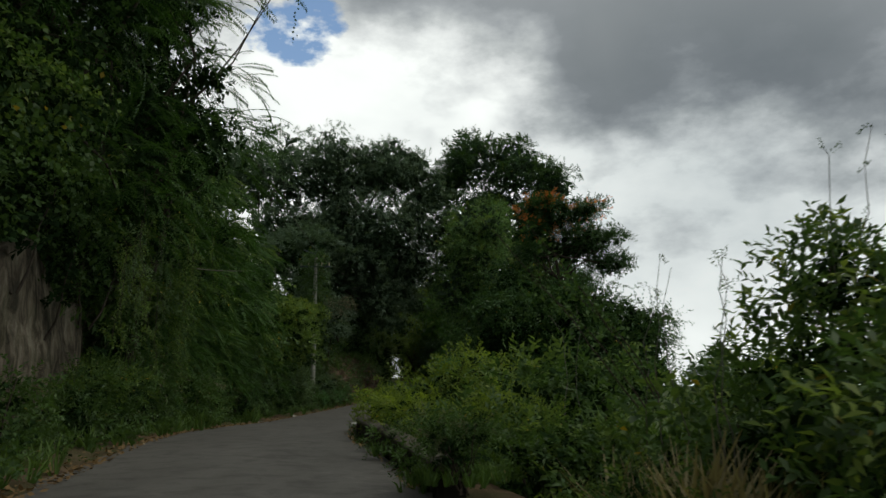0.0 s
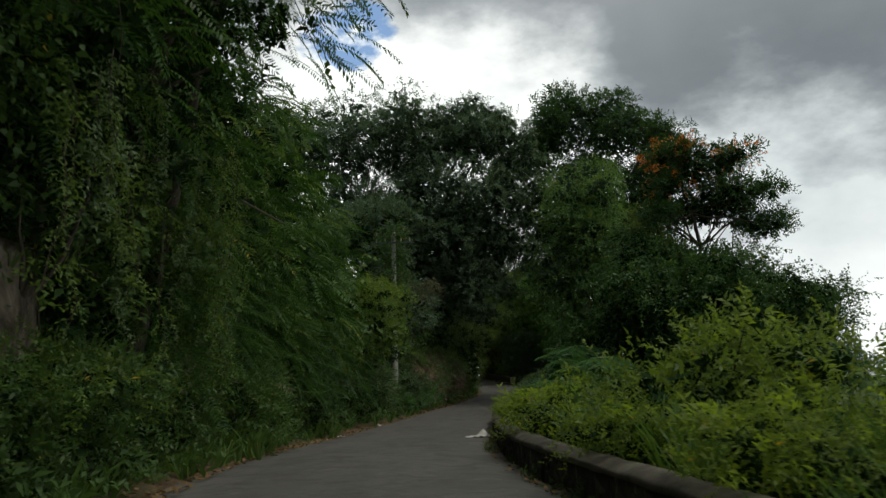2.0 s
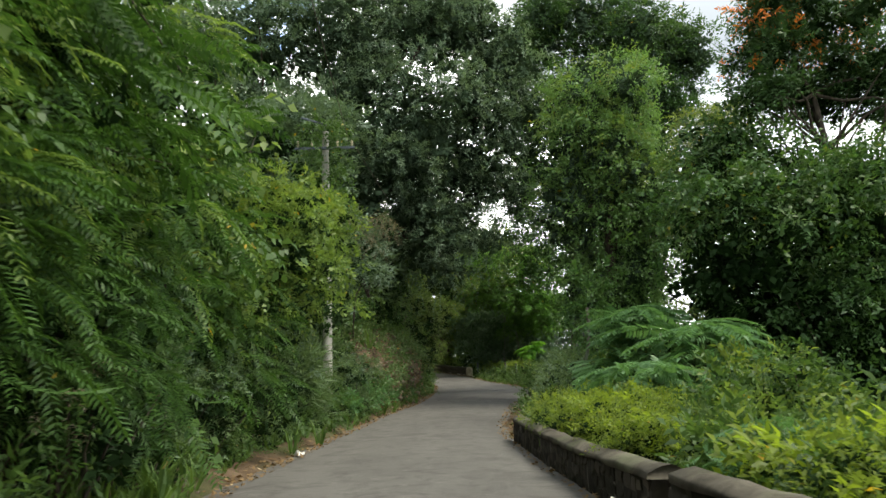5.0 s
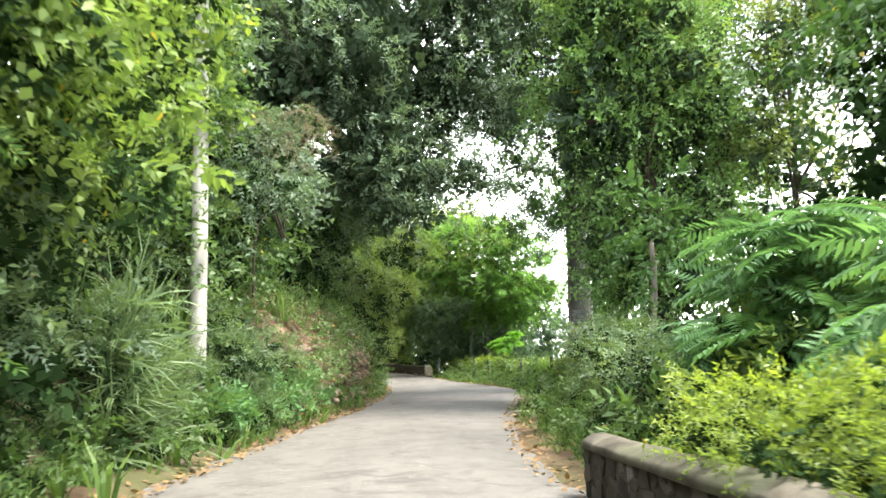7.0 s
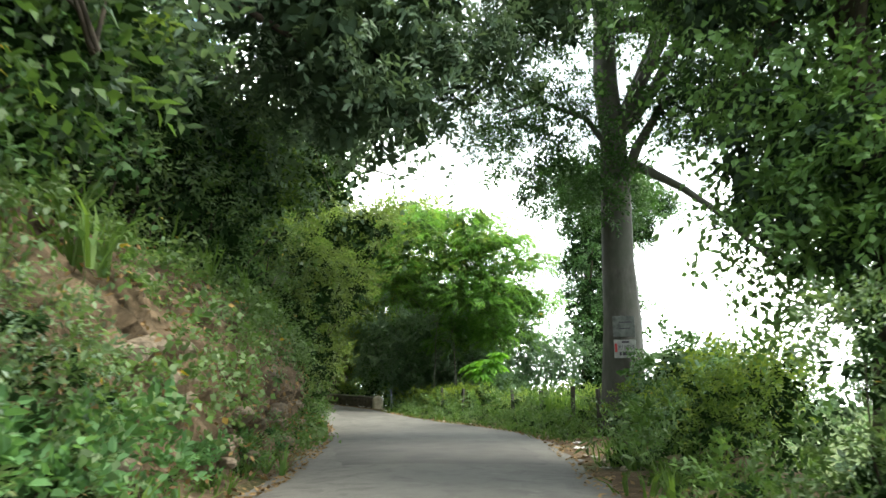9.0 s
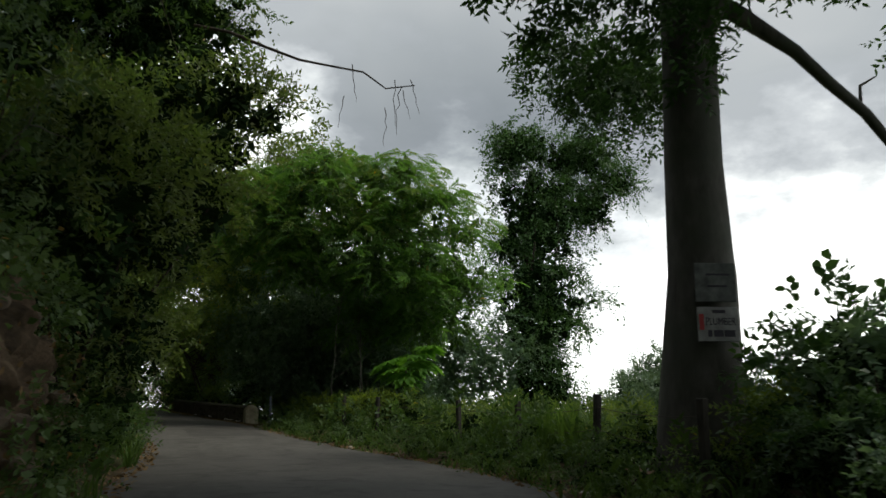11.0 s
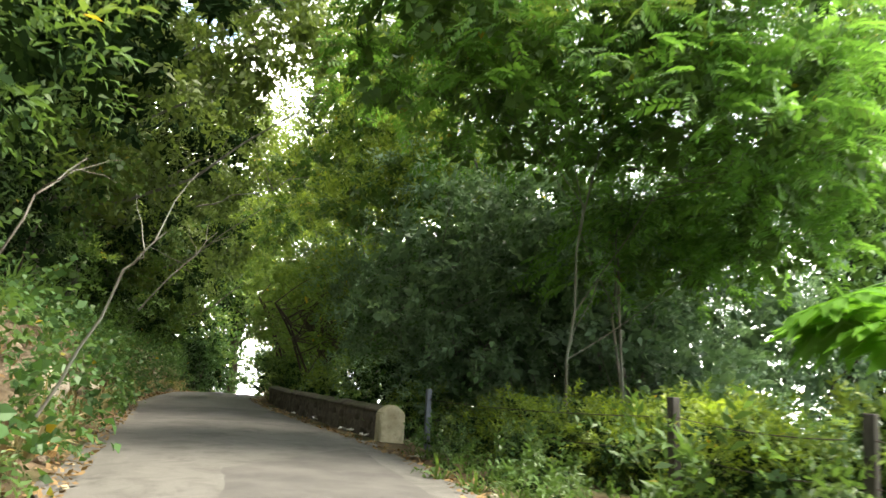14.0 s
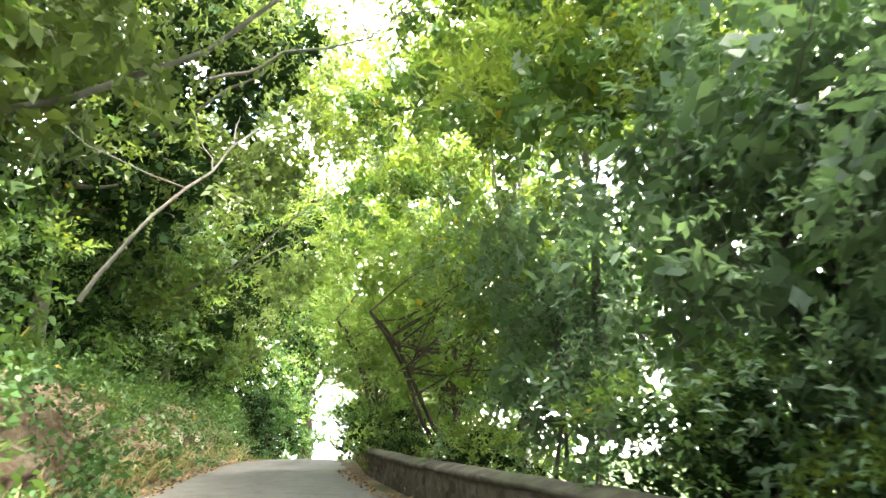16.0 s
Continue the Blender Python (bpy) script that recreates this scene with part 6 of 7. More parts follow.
# ------------------------------------------------------------ boards, boughs and creepers of the large roadside tree
v, q = join_arrays([tube_arrays(np.array([(0.1, -0.2, 7.9), (0.75, -0.35, 8.0), (2.0, -0.4, 7.4), (2.8, -0.3, 6.95), (3.5, -0.35, 6.45), (4.1, -0.4, 5.75), (4.8, -0.4, 5.25), (6.0, -0.2, 4.75), (7.0, -0.4, 4.4), (8.2, -0.4, 3.9)]), [0.24, 0.17, 0.12, 0.11, 0.1, 0.09, 0.08, 0.055, 0.04, 0.02], 8),
                    tube_arrays(np.array([(3.4, -0.35, 6.5), (3.5, -0.3, 7.0), (4.0, -0.2, 7.3)]), [0.04, 0.03, 0.015], 6),
                    tube_arrays(np.array([(4.8, -0.4, 5.3), (5.6, -0.4, 5.9), (6.6, -0.5, 6.6)]), [0.05, 0.035, 0.015], 6),
                    tube_arrays(np.array([(0.1, -0.3, 7.3), (0.6, -0.6, 8.6), (1.4, -0.9, 9.9), (3.0, -1.0, 11.0), (4.6, -1.0, 11.6)]), [0.2, 0.15, 0.12, 0.08, 0.03], 8),
                    tube_arrays(np.array([(-0.1, -0.3, 8.4), (-1.0, -0.6, 9.4), (-2.6, -0.8, 9.8), (-4.0, -0.8, 9.2)]), [0.12, 0.09, 0.06, 0.02], 7)])
under(new("bough", quads_mesh("bough", v, q, [BARK_SMOOTH], smooth=True)), giant)
rng = np.random.default_rng(91)
C = np.array([(6.8, -0.4, 6.6), (7.8, -0.2, 6.4), (7.4, 0.4, 7.4), (6.0, -0.3, 8.4), (8.8, 0, 7.0), (9.4, 0.4, 5.2), (4.4, -0.4, 9.6), (7.6, -0.4, 8.8), (9.6, 0, 8.2), (3.0, -0.8, 9.4), (2.0, -0.6, 9.8), (-3.4, -0.8, 8.2), (-2.6, -0.6, 9.2), (-1.6, -0.6, 10.0), (-1.4, -0.9, 8.6), (-2.2, -0.7, 7.2), (-3.6, -0.6, 9.4), (-0.8, -0.8, 7.6), (-1.6, -0.8, 6.6), (-4.4, -2, 10.4), (-3.0, -2, 11.4), (-1.6, -1.6, 11.8), (-5.2, -3, 11.6), (0.4, -1.4, 12), (1.2, 4.6, 8.3), (2.4, 4.6, 8.5), (0.2, 4.6, 8.9), (1.8, 4.8, 7.9)])
R = rng.uniform(0.85, 1.3, len(C))
under(new("lower_foliage", leaf_mesh("lower_foliage", [(foliage_on(rng, C, R, 3800, BROAD, 1.0, 0.25), LEAF_DARK)])), giant)
for zz, h, mat_ in ((2.72, 0.6, BOARD_DARK), (2.08, 0.52, BOARD)):
    face = pose(-0.24, -0.68, zz + 0.36, 0, 0, -16)
    bm = bmesh.new()
    box(bm, (0.62, 0.03, h), face, 0.006)
    b_ = part("notice_board", bm, mat_, giant, "weathered pale notice board nailed to the trunk" if zz < 2.5 else "weathered dark notice board nailed to the trunk")
    for x_, w_, yy, hh in ([(0.02, 0.2, 0.19, 0.05), (0.0, 0.14, -0.14, 0.1), (0.17, 0.16, -0.14, 0.1), (-0.13, 0.06, -0.14, 0.1)] if zz < 2.5 else [(0.04, 0.36, 0.12, 0.03), (0.02, 0.3, -0.06, 0.03)]):
        bm = bmesh.new()
        box(bm, (w_, 0.006, hh), face @ Matrix.Translation((x_, -0.019, yy)))
        part("lettering_bar", bm, INK, b_)
    if zz < 2.5:
        bm = bmesh.new()
        box(bm, (0.07, 0.006, 0.24), face @ Matrix.Translation((-0.25, -0.019, 0.03)))
        part("lettering_bar", bm, SIGN_RED, b_)
        words = bpy.data.curves.new("lettering", "FONT")
        words.body, words.size, words.align_x, words.align_y, words.extrude = "PLUMBER", 0.13, "CENTER", "CENTER", 0.002
        holder = bpy.data.objects.new("lettering_source", words)
        me = bpy.data.meshes.new_from_object(holder)
        bpy.data.objects.remove(holder)
        me.materials.clear()
        me.materials.append(INK)
        o = new("lettering", me)
        o.parent = b_
        o.matrix_basis = face @ pose(0.04, -0.019, 0.035, 90, 0, 0) @ Matrix.Diagonal((0.86, 1.25, 1, 1))

# ------------------------------------------------------------ fence along the open verge
posts = [(-1.1, 93.0, 1.25), (0.55, 85.3, 1.15), (1.1, 82.9, 1.2), (2.35, 79.0, 1.25), (2.5, 75.5, 1.3), (2.45, 72.0, 1.35), (1.9, 68.3, 1.2)]
tops = []
rng = np.random.default_rng(95)
for i, (x, y, h) in enumerate(posts):
    p = thing("fence_post", spot(x, y, 0.1), "grey-blue angled steel fence post with a brace" if i == 0 else "dark weathered fence post carrying wire", "fence post", "fence posts along the verge")
    bm = bmesh.new()
    box(bm, (0.11, 0.1, h + 0.1), pose(0, 0, (h + 0.1) / 2, rng.normal(0, 2), rng.normal(0, 2.5), rng.uniform(0, 40)), 0.012)
    part("post", bm, STEEL if i == 0 else POST, p)
    if i == 5:
        bm = bmesh.new()
        box(bm, (0.07, 0.07, 1.0), pose(-0.16 if i else 0.25, 0, 0.42, 0, 22 if i else -30, 0), 0.01)
        part("brace", bm, STEEL if i == 0 else POST, p)
    tops.append((x, y, gz(x, y) - 0.1 + h))
for lvl in (0.12, 0.5):
    for a, b in zip(tops[:-1], tops[1:]):
        cable("fence_wire", (a[0], a[1] - 0.06, a[2] - lvl), (b[0], b[1] + 0.06, b[2] - lvl), 0.06, 0.006, "thin rusty wire strung between fence posts")

# ------------------------------------------------------------ papaya-like plant with lobed leaves
def lobed_leaf(rng, size):
    """A large hand-shaped leaf of seven to nine cut lobes."""
    q = []
    for a in np.linspace(-2.3, 2.3, 8):
        l = size * (0.62 + 0.38 * math.cos(a * 0.55)) * rng.uniform(0.9, 1.1)
        d = np.array([math.cos(a), math.sin(a), -0.12])
        q.append(leaf((0, 0, 0), d, (0, 0, 1), l, l * 0.42, 0.18))
        for s in (-0.5, 0.5):
            d2 = np.array([math.cos(a + s * 0.75), math.sin(a + s * 0.75), -0.2])
            q.append(leaf(np.array([math.cos(a), math.sin(a), -0.05]) * l * 0.42, d2, (0, 0, 1), l * 0.45, l * 0.2, 0.2))
    return np.array(q)


def papaya(place, height, seed, leaves, size, label):
    rng = np.random.default_rng(seed)
    t = thing("papaya_plant", place, label, "papaya")
    v, q = tube_arrays(bend((0, 0, -0.2), (0, 0, height), rng, 0.02, 7), np.linspace(0.06, 0.035, 7), 8)
    under(new("stalk", quads_mesh("stalk", v, q, [BARK_PALE], smooth=True)), t)
    for i in range(leaves):
        a, e = i * 2.4 + rng.normal(0, 0.2), rng.uniform(-0.6, 0.8)
        d = np.array([math.cos(a) * math.cos(e), math.sin(a) * math.cos(e), math.sin(e)])
        p0 = np.array([0, 0, height * rng.uniform(0.72, 1.0)])
        p1 = p0 + d * rng.uniform(0.5, 0.75)
        v, q = tube_arrays(bend(p0, p1, rng, 0.06, 4), [0.014, 0.012, 0.01, 0.008], 5)
        lv = scatter([lobed_leaf(rng, size * rng.uniform(0.85, 1.15))], [p1], [d * (1, 1, 0.5) - (0, 0, 0.2)], 1.0, rng, roll=0.15)
        me = quads_mesh("leaf", np.concatenate([lv, v]), np.concatenate([np.arange(len(lv)).reshape(-1, 4), q + len(lv)]), [LEAF_PAPAYA])
        under(new("leaf", me), t)
    return t


papaya(spot(2.3, 83.9), 2.85, 70, 16, 0.74, "young papaya with large lobed bright-green leaves")
papaya(spot(14.5, 84, -3.5), 5.2, 71, 12, 0.7, "papaya crown rising from below the verge")

# ------------------------------------------------------------ rag, litter and stones
def lump(bm, size, m, rng, rough=0.16):
    g = bmesh.ops.create_icosphere(bm, subdivisions=2, radius=0.5, matrix=Matrix())
    for v in g["verts"]:
        v.co = m @ Vector([c * s for c, s in zip(v.co * (1 + rng.normal(0, rough)), size)])


rng = np.random.default_rng(99)
n = 15
V = []
for i in range(n):
    for j in range(n):
        s, u = i / (n - 1) - 0.5, j / (n - 1) - 0.5
        hump = 0.2 * math.exp(-((s - 0.08) ** 2 + (u + 0.05) ** 2) / 0.02) + 0.05 * abs(math.sin(s * 15 + u * 6)) + 0.035 * abs(math.sin(u * 17 - s * 4))
        V.append((s * 0.95 + 0.05 * math.sin(u * 11), u * 0.5 * (1 - 0.5 * abs(s)) + 0.05 * math.sin(s * 13), hump * (1.1 - 1.2 * abs(s))))
Q = [(i * n + j, (i + 1) * n + j, (i + 1) * n + j + 1, i * n + j + 1) for i in range(n - 1) for j in range(n - 1)]
rag = new("crumpled_rag", quads_mesh("crumpled_rag", V, Q, [RAG], smooth=True))
rag.matrix_basis = pose(-3.45, 33.9, float(road_top(-3.45, 33.9)) + 0.004, 0, 0, 10)
sol = rag.modifiers.new("cloth", "SOLIDIFY")
sol.thickness = 0.006
tagged(rag, "crumpled dirty white cloth lying on the road edge", "rag")

rock_mesh = []
for i in range(8):
    bm = bmesh.new()
    lump(bm, (1, 0.8, 0.65), Matrix(), rng, 0.07)
    me = bpy.data.meshes.new("stone")
    bm.to_mesh(me)
    bm.free()
    me.materials.append(ROCK if i < 4 else ROCK_ORANGE if i == 4 else ROCK_DARK)
    rock_mesh.append(me)


def rock(x, y, s, kind_, label, z=None, stretch=(1, 1, 1)):
    o = new("boulder" if s > 0.3 else "stone_on_verge", rock_mesh[kind_])
    o.matrix_basis = Matrix.LocRotScale((x, y, (max(gz(x, y), float(road_z(y))) if z is None else z) + 0.2 * s), Euler((0, 0, rng.uniform(0, 6))), [s * c for c in stretch])
    return tagged(o, label, "rock", "loose stones beside the road")


rock(-6.75, 87.6, 0.4, 4, "orange-brown boulder at the road edge")
rock(-7.3, 86.2, 0.25, 1, "pale loose stone at the road edge")
rock(-11.15, 112.0, 1.3, 0, "large pale rock in the bank", None, (0.7, 0.9, 1.5))
rock(-11.0, 108.6, 0.9, 1, "pale rock in the bank")
rock(-11.5, 118.6, 1.3, 2, "pale rock in the bank", None, (1.2, 0.8, 1.2))
rock(-11.6, 121.4, 1.2, 3, "pale rock in the bank")
rock(-10.5, 117.5, 0.4, 1, "pale loose stone at the road edge")
rock(-8.2, 90.5, 1.1, 2, "large rock at the foot of the bank", None, (0.8, 1.1, 1.4))
rock(-8.1, 88.6, 0.8, 3, "grey rock at the foot of the bank")
rock(-8.9, 93.5, 1.0, 0, "grey rock at the foot of the bank")
for i in range(34):
    y = rng.uniform(14, 125)
    rock(float(left_x(y)) - rng.uniform(0.05, 0.5), y, rng.uniform(0.07, 0.2), int(rng.integers(5, 8)), "small loose stone on the verge")
for i in range(14):
    y = rng.uniform(55, 95)
    rock(float(right_x(y)) + rng.uniform(-0.1, 0.9), y, rng.uniform(0.06, 0.16), int(rng.integers(4)), "small loose stone on the verge")
for i, (x, y, s) in enumerate([(-0.1, 63.5, 0.16), (0.4, 65.6, 0.2), (0.9, 67.2, 0.14), (-0.6, 61.5, 0.14), (-2.55, 95.2, 0.32), (-2.3, 94.0, 0.22), (-3.2, 98.6, 0.3), (-3.9, 101.5, 0.22), (-1.7, 90.0, 0.16), (-8.2, 43.2, 0.22), (-8.35, 36.0, 0.2), (1.1, 69.8, 0.16)]):
    bm = bmesh.new()
    bmesh.ops.create_grid(bm, x_segments=5, y_segments=4, size=0.5)
    for v in bm.verts:
        v.co = Vector((v.co.x * s * 1.6, v.co.y * s, abs(rng.normal(0, 0.16)) * s + 0.006))
    o = part("scrap_of_litter", bm, LITTER)
    o.matrix_basis = pose(x, y, max(gz(x, y), float(road_top(x, y)) if left_x(y) < x < right_x(y) else -99) + 0.01, 0, 0, rng.uniform(0, 180))
    tagged(o, "crumpled scrap of pale litter", "litter", "litter along the road")

for x, y, s in [(-1.75, 57.0, 0.3), (-1.5, 57.3, 0.22), (-0.5, 56.6, 0.34), (-7.15, 58.4, 0.22), (-7.3, 58.8, 0.26), (-7.2, 58.0, 0.18), (-8.5, 53.3, 0.36)]:
    rock(x, y, s, int(rng.integers(4)), "pale broken stone lying on the verge")

# roots and dry stems on the bare bank
for i, (x, y) in enumerate([(-7.75, 60.4), (-7.4, 62.2), (-7.6, 61.3), (-7.2, 65.0), (-6.9, 67.4), (-7.0, 69.2)]):
    z0 = gz(x + 0.35, y) - 0.1
    v, q = join_arrays([tube_arrays(bend((0, 0, 0), (rng.normal(-0.35, 0.2), rng.normal(0, 0.35), rng.uniform(1.6, 3.0)), rng, 0.12, 9), np.linspace(0.09, 0.04, 9), 7, rng, 0.08),
                        tube_arrays(bend((-0.1, 0, 0.7), (0.2, rng.normal(0, 0.6), 0.1), rng, 0.15, 6), np.linspace(0.05, 0.02, 6), 6)])
    o = new("exposed_root", quads_mesh("exposed_root", v, q, [BARK_PALE if i == 0 else BARK], smooth=True))
    o.matrix_basis = pose(x + 0.3, y, z0)
    tagged(o, "pale twisted root exposed on the earth bank", "root", "exposed roots")

# strap-leaved plants beside the pole and on the bank
for x, y, z, s in [(-9.1, 48.6, 2.6, 1.0), (-9.3, 49.4, 2.8, 1.0), (-9.0, 50.6, 1.6, 0.8), (-8.2, 59.0, 1.6, 0.6), (-7.9, 61.6, 1.4, 0.5), (-7.6, 64.0, 1.8, 0.5)]:
    pl = thing("strap_leaved_plant", (x, y, max(gz(x, y), -0.5)), "clump of long arching strap-shaped leaves", "plant", "strap-leaved plants")
    for i in range(6):
        P = np.stack([rng.normal(0, 0.2, 4), rng.normal(0, 0.25, 4), rng.uniform(-0.1, z, 4) * 0.8], 1)
        under(new("leaf_fan", leaf_mesh("leaf_fan", [(scatter(STRAP, P, np.stack([rng.normal(0.6, 0.5, 4), rng.normal(-0.3, 0.5, 4), np.full(4, 0.45)], 1), s * rng.uniform(0.7, 1.1, 4), rng), LEAF_PALE)])), pl)

# small plants rooted all over the bare banks
def cover(y0, y1, height, out, n, seed, label, thin, size=1.0, leaves=(LEAF_MID, LEAF_VINE)):
    rng = np.random.default_rng(seed)
    y = rng.uniform(y0, y1, n)
    h = height * rng.random(n) ** 0.8
    patch = np.array([noise.noise(Vector((a * 0.7, b * 1.1, seed))) for a, b in zip(y, h)]) + h / height * 0.5
    ok = patch > thin
    y, h = y[ok], h[ok]
    s = h / height
    P = np.stack([left_x(y) - out - 0.6 * s - 1.3 * s ** 4 + 0.25 + 0.3 * rng.random(len(y)), y, road_z(y) + h], 1)
    D = np.stack([rng.uniform(0.3, 1.2, len(y)), rng.normal(0, 0.6, len(y)), rng.normal(0.1, 0.7, len(y))], 1)
    half = rng.random(len(y)) < 0.5
    g = [(scatter(SMALL + HANG + BROAD[:1], P[half], D[half], size * rng.uniform(0.7, 1.3, half.sum()), rng), leaves[0]), (scatter(SMALL + HANG + BROAD_BIG[:1], P[~half], D[~half], size * rng.uniform(0.6, 1.2, (~half).sum()), rng), leaves[1])]
    y, s = rng.uniform(y0, y1, n // 2), rng.random(n // 2)
    P = np.stack([left_x(y) - out - 0.6 * s - 1.3 * s ** 4 + 0.2 + 0.3 * rng.random(len(y)), y, road_z(y) + s * height], 1)
    g.append((scatter(one_leaf, P, ball(rng, len(y)), rng.uniform(0.6, 1.4, len(y)), rng), DRY_LEAF))
    tagged(new("bank_plants", leaf_mesh("bank_plants", g)), label, "small plants", kind="stuff")


cover(55, 72, 3.7, 0.45, 2200, 7, "small creepers and weeds rooted on the earth bank", 0.34, 0.8, (LEAF_PALE, LEAF_MID))
cover(83, 127, 2.6, 0.5, 2000, 8, "small weeds and creepers rooted on the low bank", 0.16)
for i in range(76):
    y = rng.uniform(55.5, 71) if i < 60 else rng.uniform(86, 124)
    hh = rng.uniform(0.2, 3.0 if i < 60 else 1.8)
    sc = hh / (3.6 if i < 60 else 2.3)
    rock(float(left_x(y)) - (0.45 if i < 60 else 0.75) - 0.6 * sc - 1.3 * sc ** 4 + 0.15, y, rng.uniform(0.2, 0.55), int(rng.integers(5, 8)), "brownish stone bedded in the bank", float(road_z(y)) + hh, (0.8, 1.1, 0.8))

# tall grasses among the bushes behind the parapet
for x, y, s, mat_ in [(1.2, 13.0, 1.0, GRASS), (0.4, 15.2, 0.9, GRASS), (-0.6, 18.6, 0.8, GRASS), (2.55, 8.0, 1.0, STRAW), (2.75, 8.3, 0.9, STRAW), (3.3, 12.0, 1.2, GRASS), (1.6, 18.0, 1.1, GRASS), (0.2, 22.5, 0.9, GRASS), (2.9, 8.6, 0.7, STRAW), (3.0, 74, 0.8, GRASS), (2.9, 76.8, 0.9, GRASS)]:
    g = thing("tall_grass", (x, y, max(gz(x, y), float(road_z(y)) - 0.8)), "clump of tall dry straw-coloured grass" if mat_ is STRAW else "clump of tall green grass blades", "grass", "tall grass clumps")
    n = 42
    P = np.stack([rng.normal(0, 0.35, n), rng.normal(0, 0.45, n), np.zeros(n)], 1)
    under(new("blades", leaf_mesh("blades", [(scatter(TUFT_TALL, P, np.array([0, 0, 1.0]) + 0.2 * rng.standard_normal((n, 3)), s * rng.uniform(0.7, 1.35, n), rng), mat_)])), g)

# the dark trunk beyond the crest
tree("roadside_tree", spot(-9.75, 138), "dark leaning trunk at the far crest of the road", 80, [(0, 0, 7, 2.6, 3, 2.4), (1, 0, 9.5, 3, 3, 2)], 800, BROAD_BIG, 1.4, LEAF_MID, (0.42, 6), BARK_DARK, 14, 0.2, 60)

# bare twigs hanging from above the road
tw = thing("hanging_twigs", (-0.3, 78, 8.4), "bare thin twigs dangling over the road", "twigs")
rng = np.random.default_rng(101)
for i in range(7):
    a = np.array([rng.uniform(-0.9, 0.9), rng.normal(0, 0.3), rng.uniform(-0.2, 0.6)])
    v, q = tube_arrays(bend(a, a + (rng.normal(0.1, 0.2), 0, -rng.uniform(0.7, 1.5)), rng, 0.08, 7), np.linspace(0.012, 0.004, 7), 4)
    under(new("twig", quads_mesh("twig", v, q, [BARK_DARK])), tw)
v, q = tube_arrays(bend((-4.5, 0.5, 1.6), (1.2, 0, 0.5), rng, 0.05, 8), np.linspace(0.05, 0.015, 8), 6)
under(new("branch", quads_mesh("branch", v, q, [BARK_DARK])), tw)

# pale bare branches leaning out of the bank
for name_, a, mid, b, r, ob_ in [("bare_branch", (-5.7, 84, 0.7), (-5.18, 84, 1.96), (-4.87, 84, 2.35), 0.022, 0), ("bare_branch", (-6.9, 84.6, 0.8), (-6.1, 84, 2.4), (-5.8, 84.6, 3.1), 0.02, 0),
                                 ("bare_limb", (-7.0, 98, 5.9), (-6.1, 98, 6.3), (-4.1, 98, 7.05), 0.035, 1), ("bare_limb", (-7.9, 97, 2.9), (-7.24, 97, 3.8), (-6.4, 98, 5.2), 0.036, 1), ("bare_branch", (-7.6, 71.2, 2.0), (-6.9, 70.6, 3.4), (-6.2, 70.2, 4.4), 0.035, 0)]:
    a, mid, b = np.array(a), np.array(mid), np.array(b)
    w1_, w2_ = bend(a, mid, rng, 0.06, 5), bend(mid, b, rng, 0.06, 5)
    pieces = [tube_arrays(np.concatenate([w1_, w2_[1:]]) - a, np.linspace(r, r * 0.4, 9) * 0.75, 7)]
    for i in range(3):
        f = w2_[i + 1] - a
        pieces.append(tube_arrays(bend(f, f + rng.normal(0, 0.35, 3) * (1 + ob_) + (0.2, 0, 0.4), rng, 0.1, 5), np.linspace(r * 0.35, r * 0.1, 5), 5))
    v, q = join_arrays(pieces)
    o = new(name_, quads_mesh(name_, v, q, [BARK], smooth=True))
    o.matrix_basis = pose(*a)
    tagged(o, "bare pale grey branch reaching out from the bank", "branch", "bare branches")

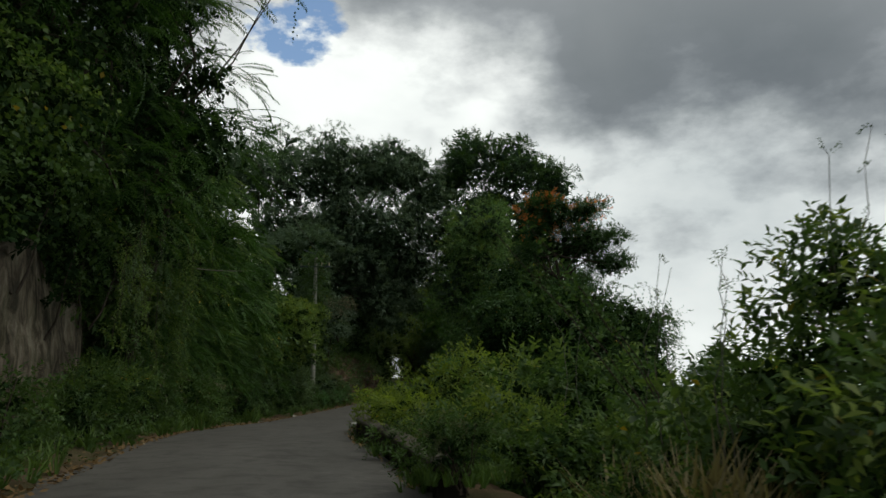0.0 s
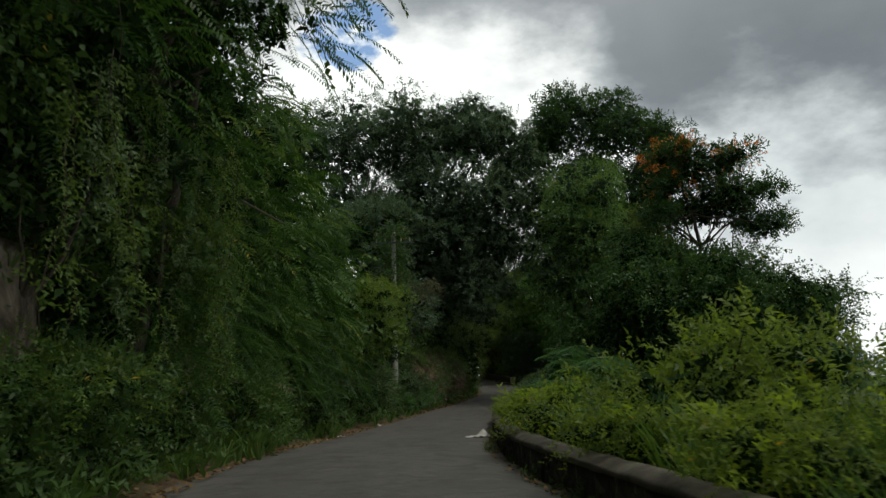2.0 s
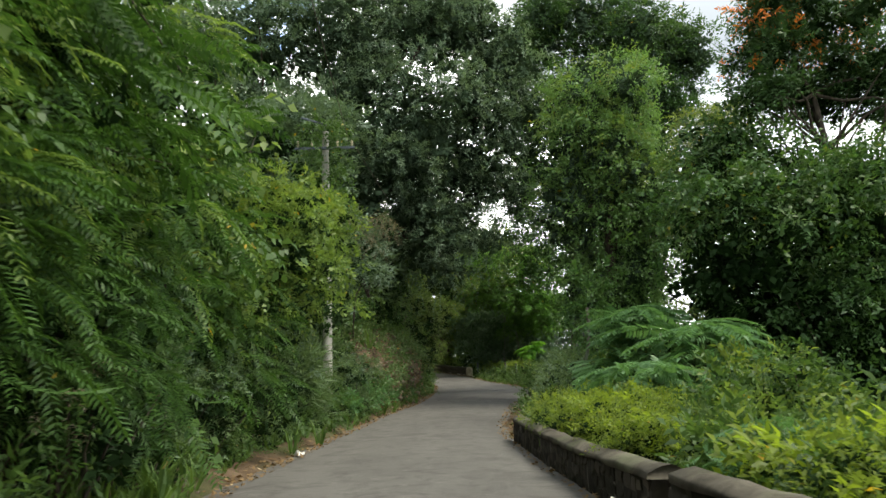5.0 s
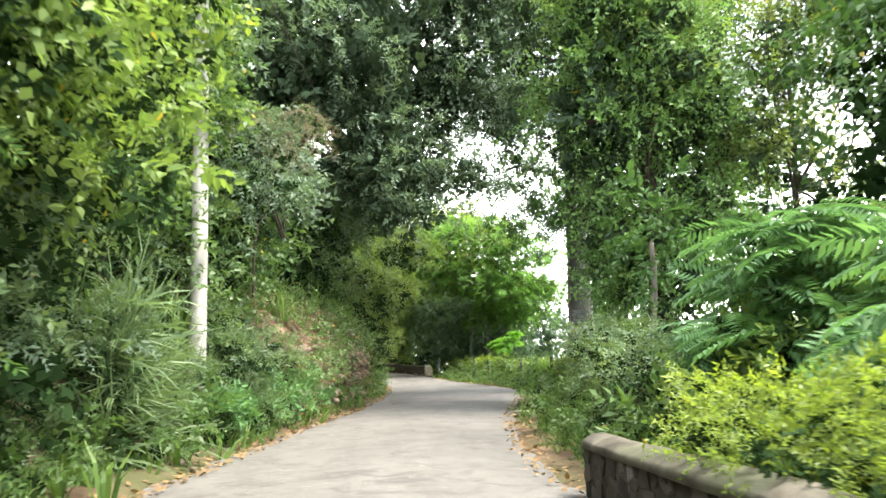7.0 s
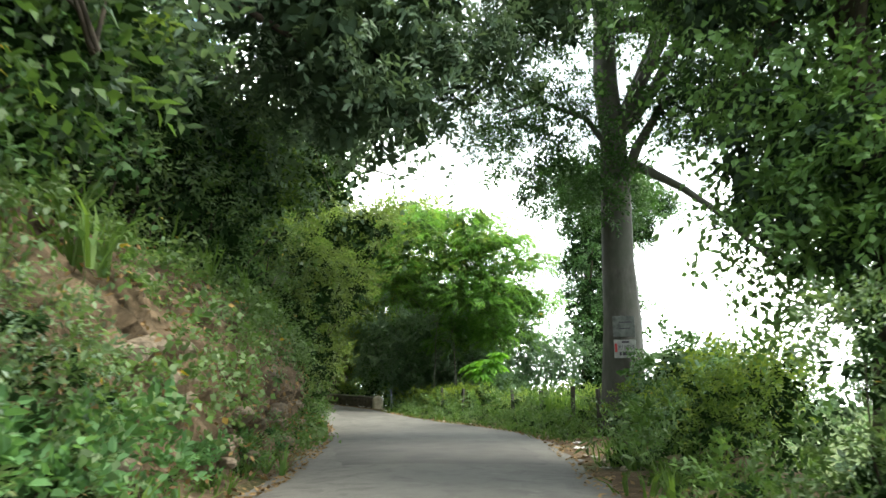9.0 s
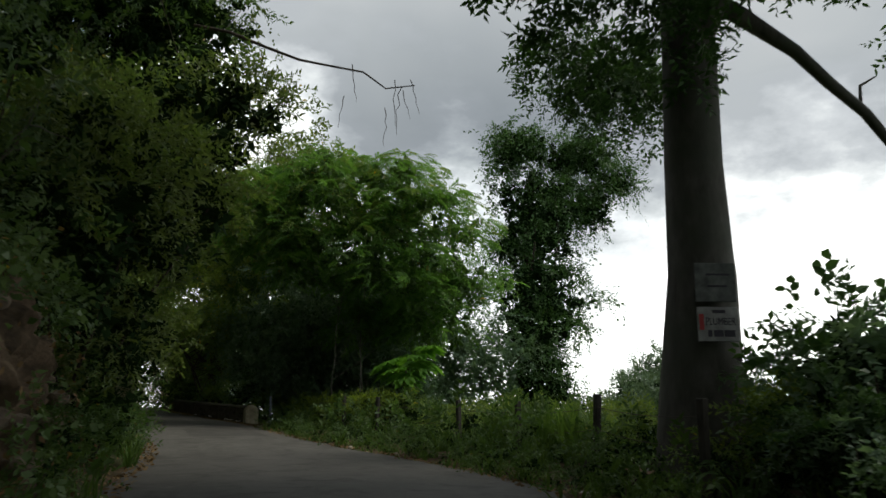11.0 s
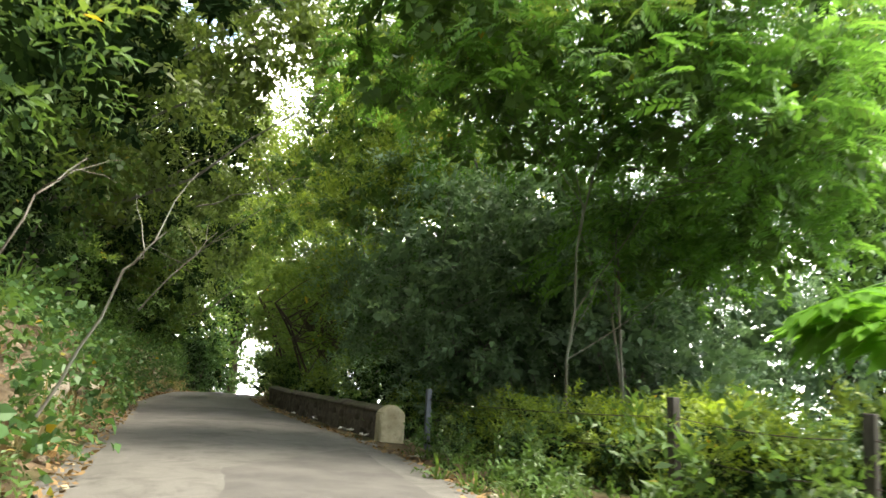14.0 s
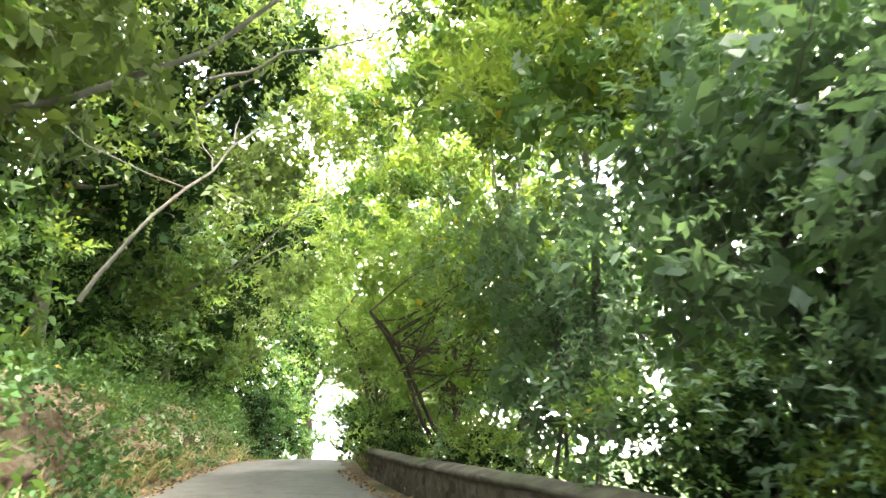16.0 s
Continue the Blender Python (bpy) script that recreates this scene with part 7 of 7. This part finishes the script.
# pale rock and dry straw along the low bank
for i in range(30):
    y = rng.uniform(87, 124)
    rock(float(left_x(y)) - rng.uniform(0.45, 1.1), y, rng.uniform(0.3, 0.85), int(rng.integers(4)), "large pale rock jutting from the low bank", float(road_z(y)) + rng.uniform(0.0, 0.9), (0.8, rng.uniform(0.9, 1.5), rng.uniform(0.7, 1.2)))
P = []
for y in np.concatenate([rng.uniform(84, 125, 320), rng.uniform(108, 124, 140)]):
    P.append((float(left_x(y)) - rng.uniform(0.3, 1.3), y))
for y in rng.uniform(110, 116, 70):
    P.append((float(right_x(y)) + rng.uniform(0.5, 1.6), y))
P = np.array(P)
P3 = np.stack([P[:, 0], P[:, 1], ground_z(P[:, 0], P[:, 1]) + 0.0], 1)
tagged(new("dry_grass", leaf_mesh("dry_grass", [(scatter(TUFT, P3, np.array([0.15, 0, 1.0]) + 0.4 * rng.standard_normal((len(P3), 3)), rng.uniform(0.6, 1.5, len(P3)), rng), STRAW)])), "pale dry grass on the stony bank", "dry grass", kind="stuff")

# scrub and small trees down in the valley
rng = np.random.default_rng(120)
n = 6000
P = np.stack([rng.uniform(9, 150, n), rng.uniform(-60, 170, n)], 1)
P = P[P[:, 0] - right_x(P[:, 1]) > 11]
z = ground_z(P[:, 0], P[:, 1])
P3 = np.stack([P[:, 0], P[:, 1], z], 1)
g = []
for lo, mat_ in ((0, LEAF_GREY), (1, LEAF_MID), (2, LEAF_DARK)):
    Q3 = P3[lo::3]
    g.append((scatter(BROAD + INNER, Q3 + rng.uniform(0, 1.6, (len(Q3), 1)) * (0, 0, 1.0), ball(rng, len(Q3)) * (1, 1, 0.6) + (0, 0, 0.5), rng.uniform(1.6, 3.2, len(Q3)), rng), mat_))
tagged(new("valley_scrub", leaf_mesh("valley_scrub", g)), "green scrub covering the valley slope below the road", "scrub", kind="stuff")
n = 3200
P = np.stack([rng.uniform(-60, -14, n), rng.uniform(-50, 150, n)], 1)
P = P[left_x(P[:, 1]) - P[:, 0] > 5.5]
P3 = np.stack([P[:, 0], P[:, 1], ground_z(P[:, 0], P[:, 1])], 1)
g = [(scatter(BROAD + INNER, P3[i::2] + rng.uniform(0, 1.6, (len(P3[i::2]), 1)) * (0, 0, 1.0), ball(rng, len(P3[i::2])) * (1, 1, 0.6) + (0, 0, 0.5), rng.uniform(1.6, 3.0, len(P3[i::2])), rng), m_) for i, m_ in ((0, LEAF_DARK), (1, LEAF_MID))]
tagged(new("hillside_scrub", leaf_mesh("hillside_scrub", g)), "dense green undergrowth covering the upper hillside", "scrub", kind="stuff")
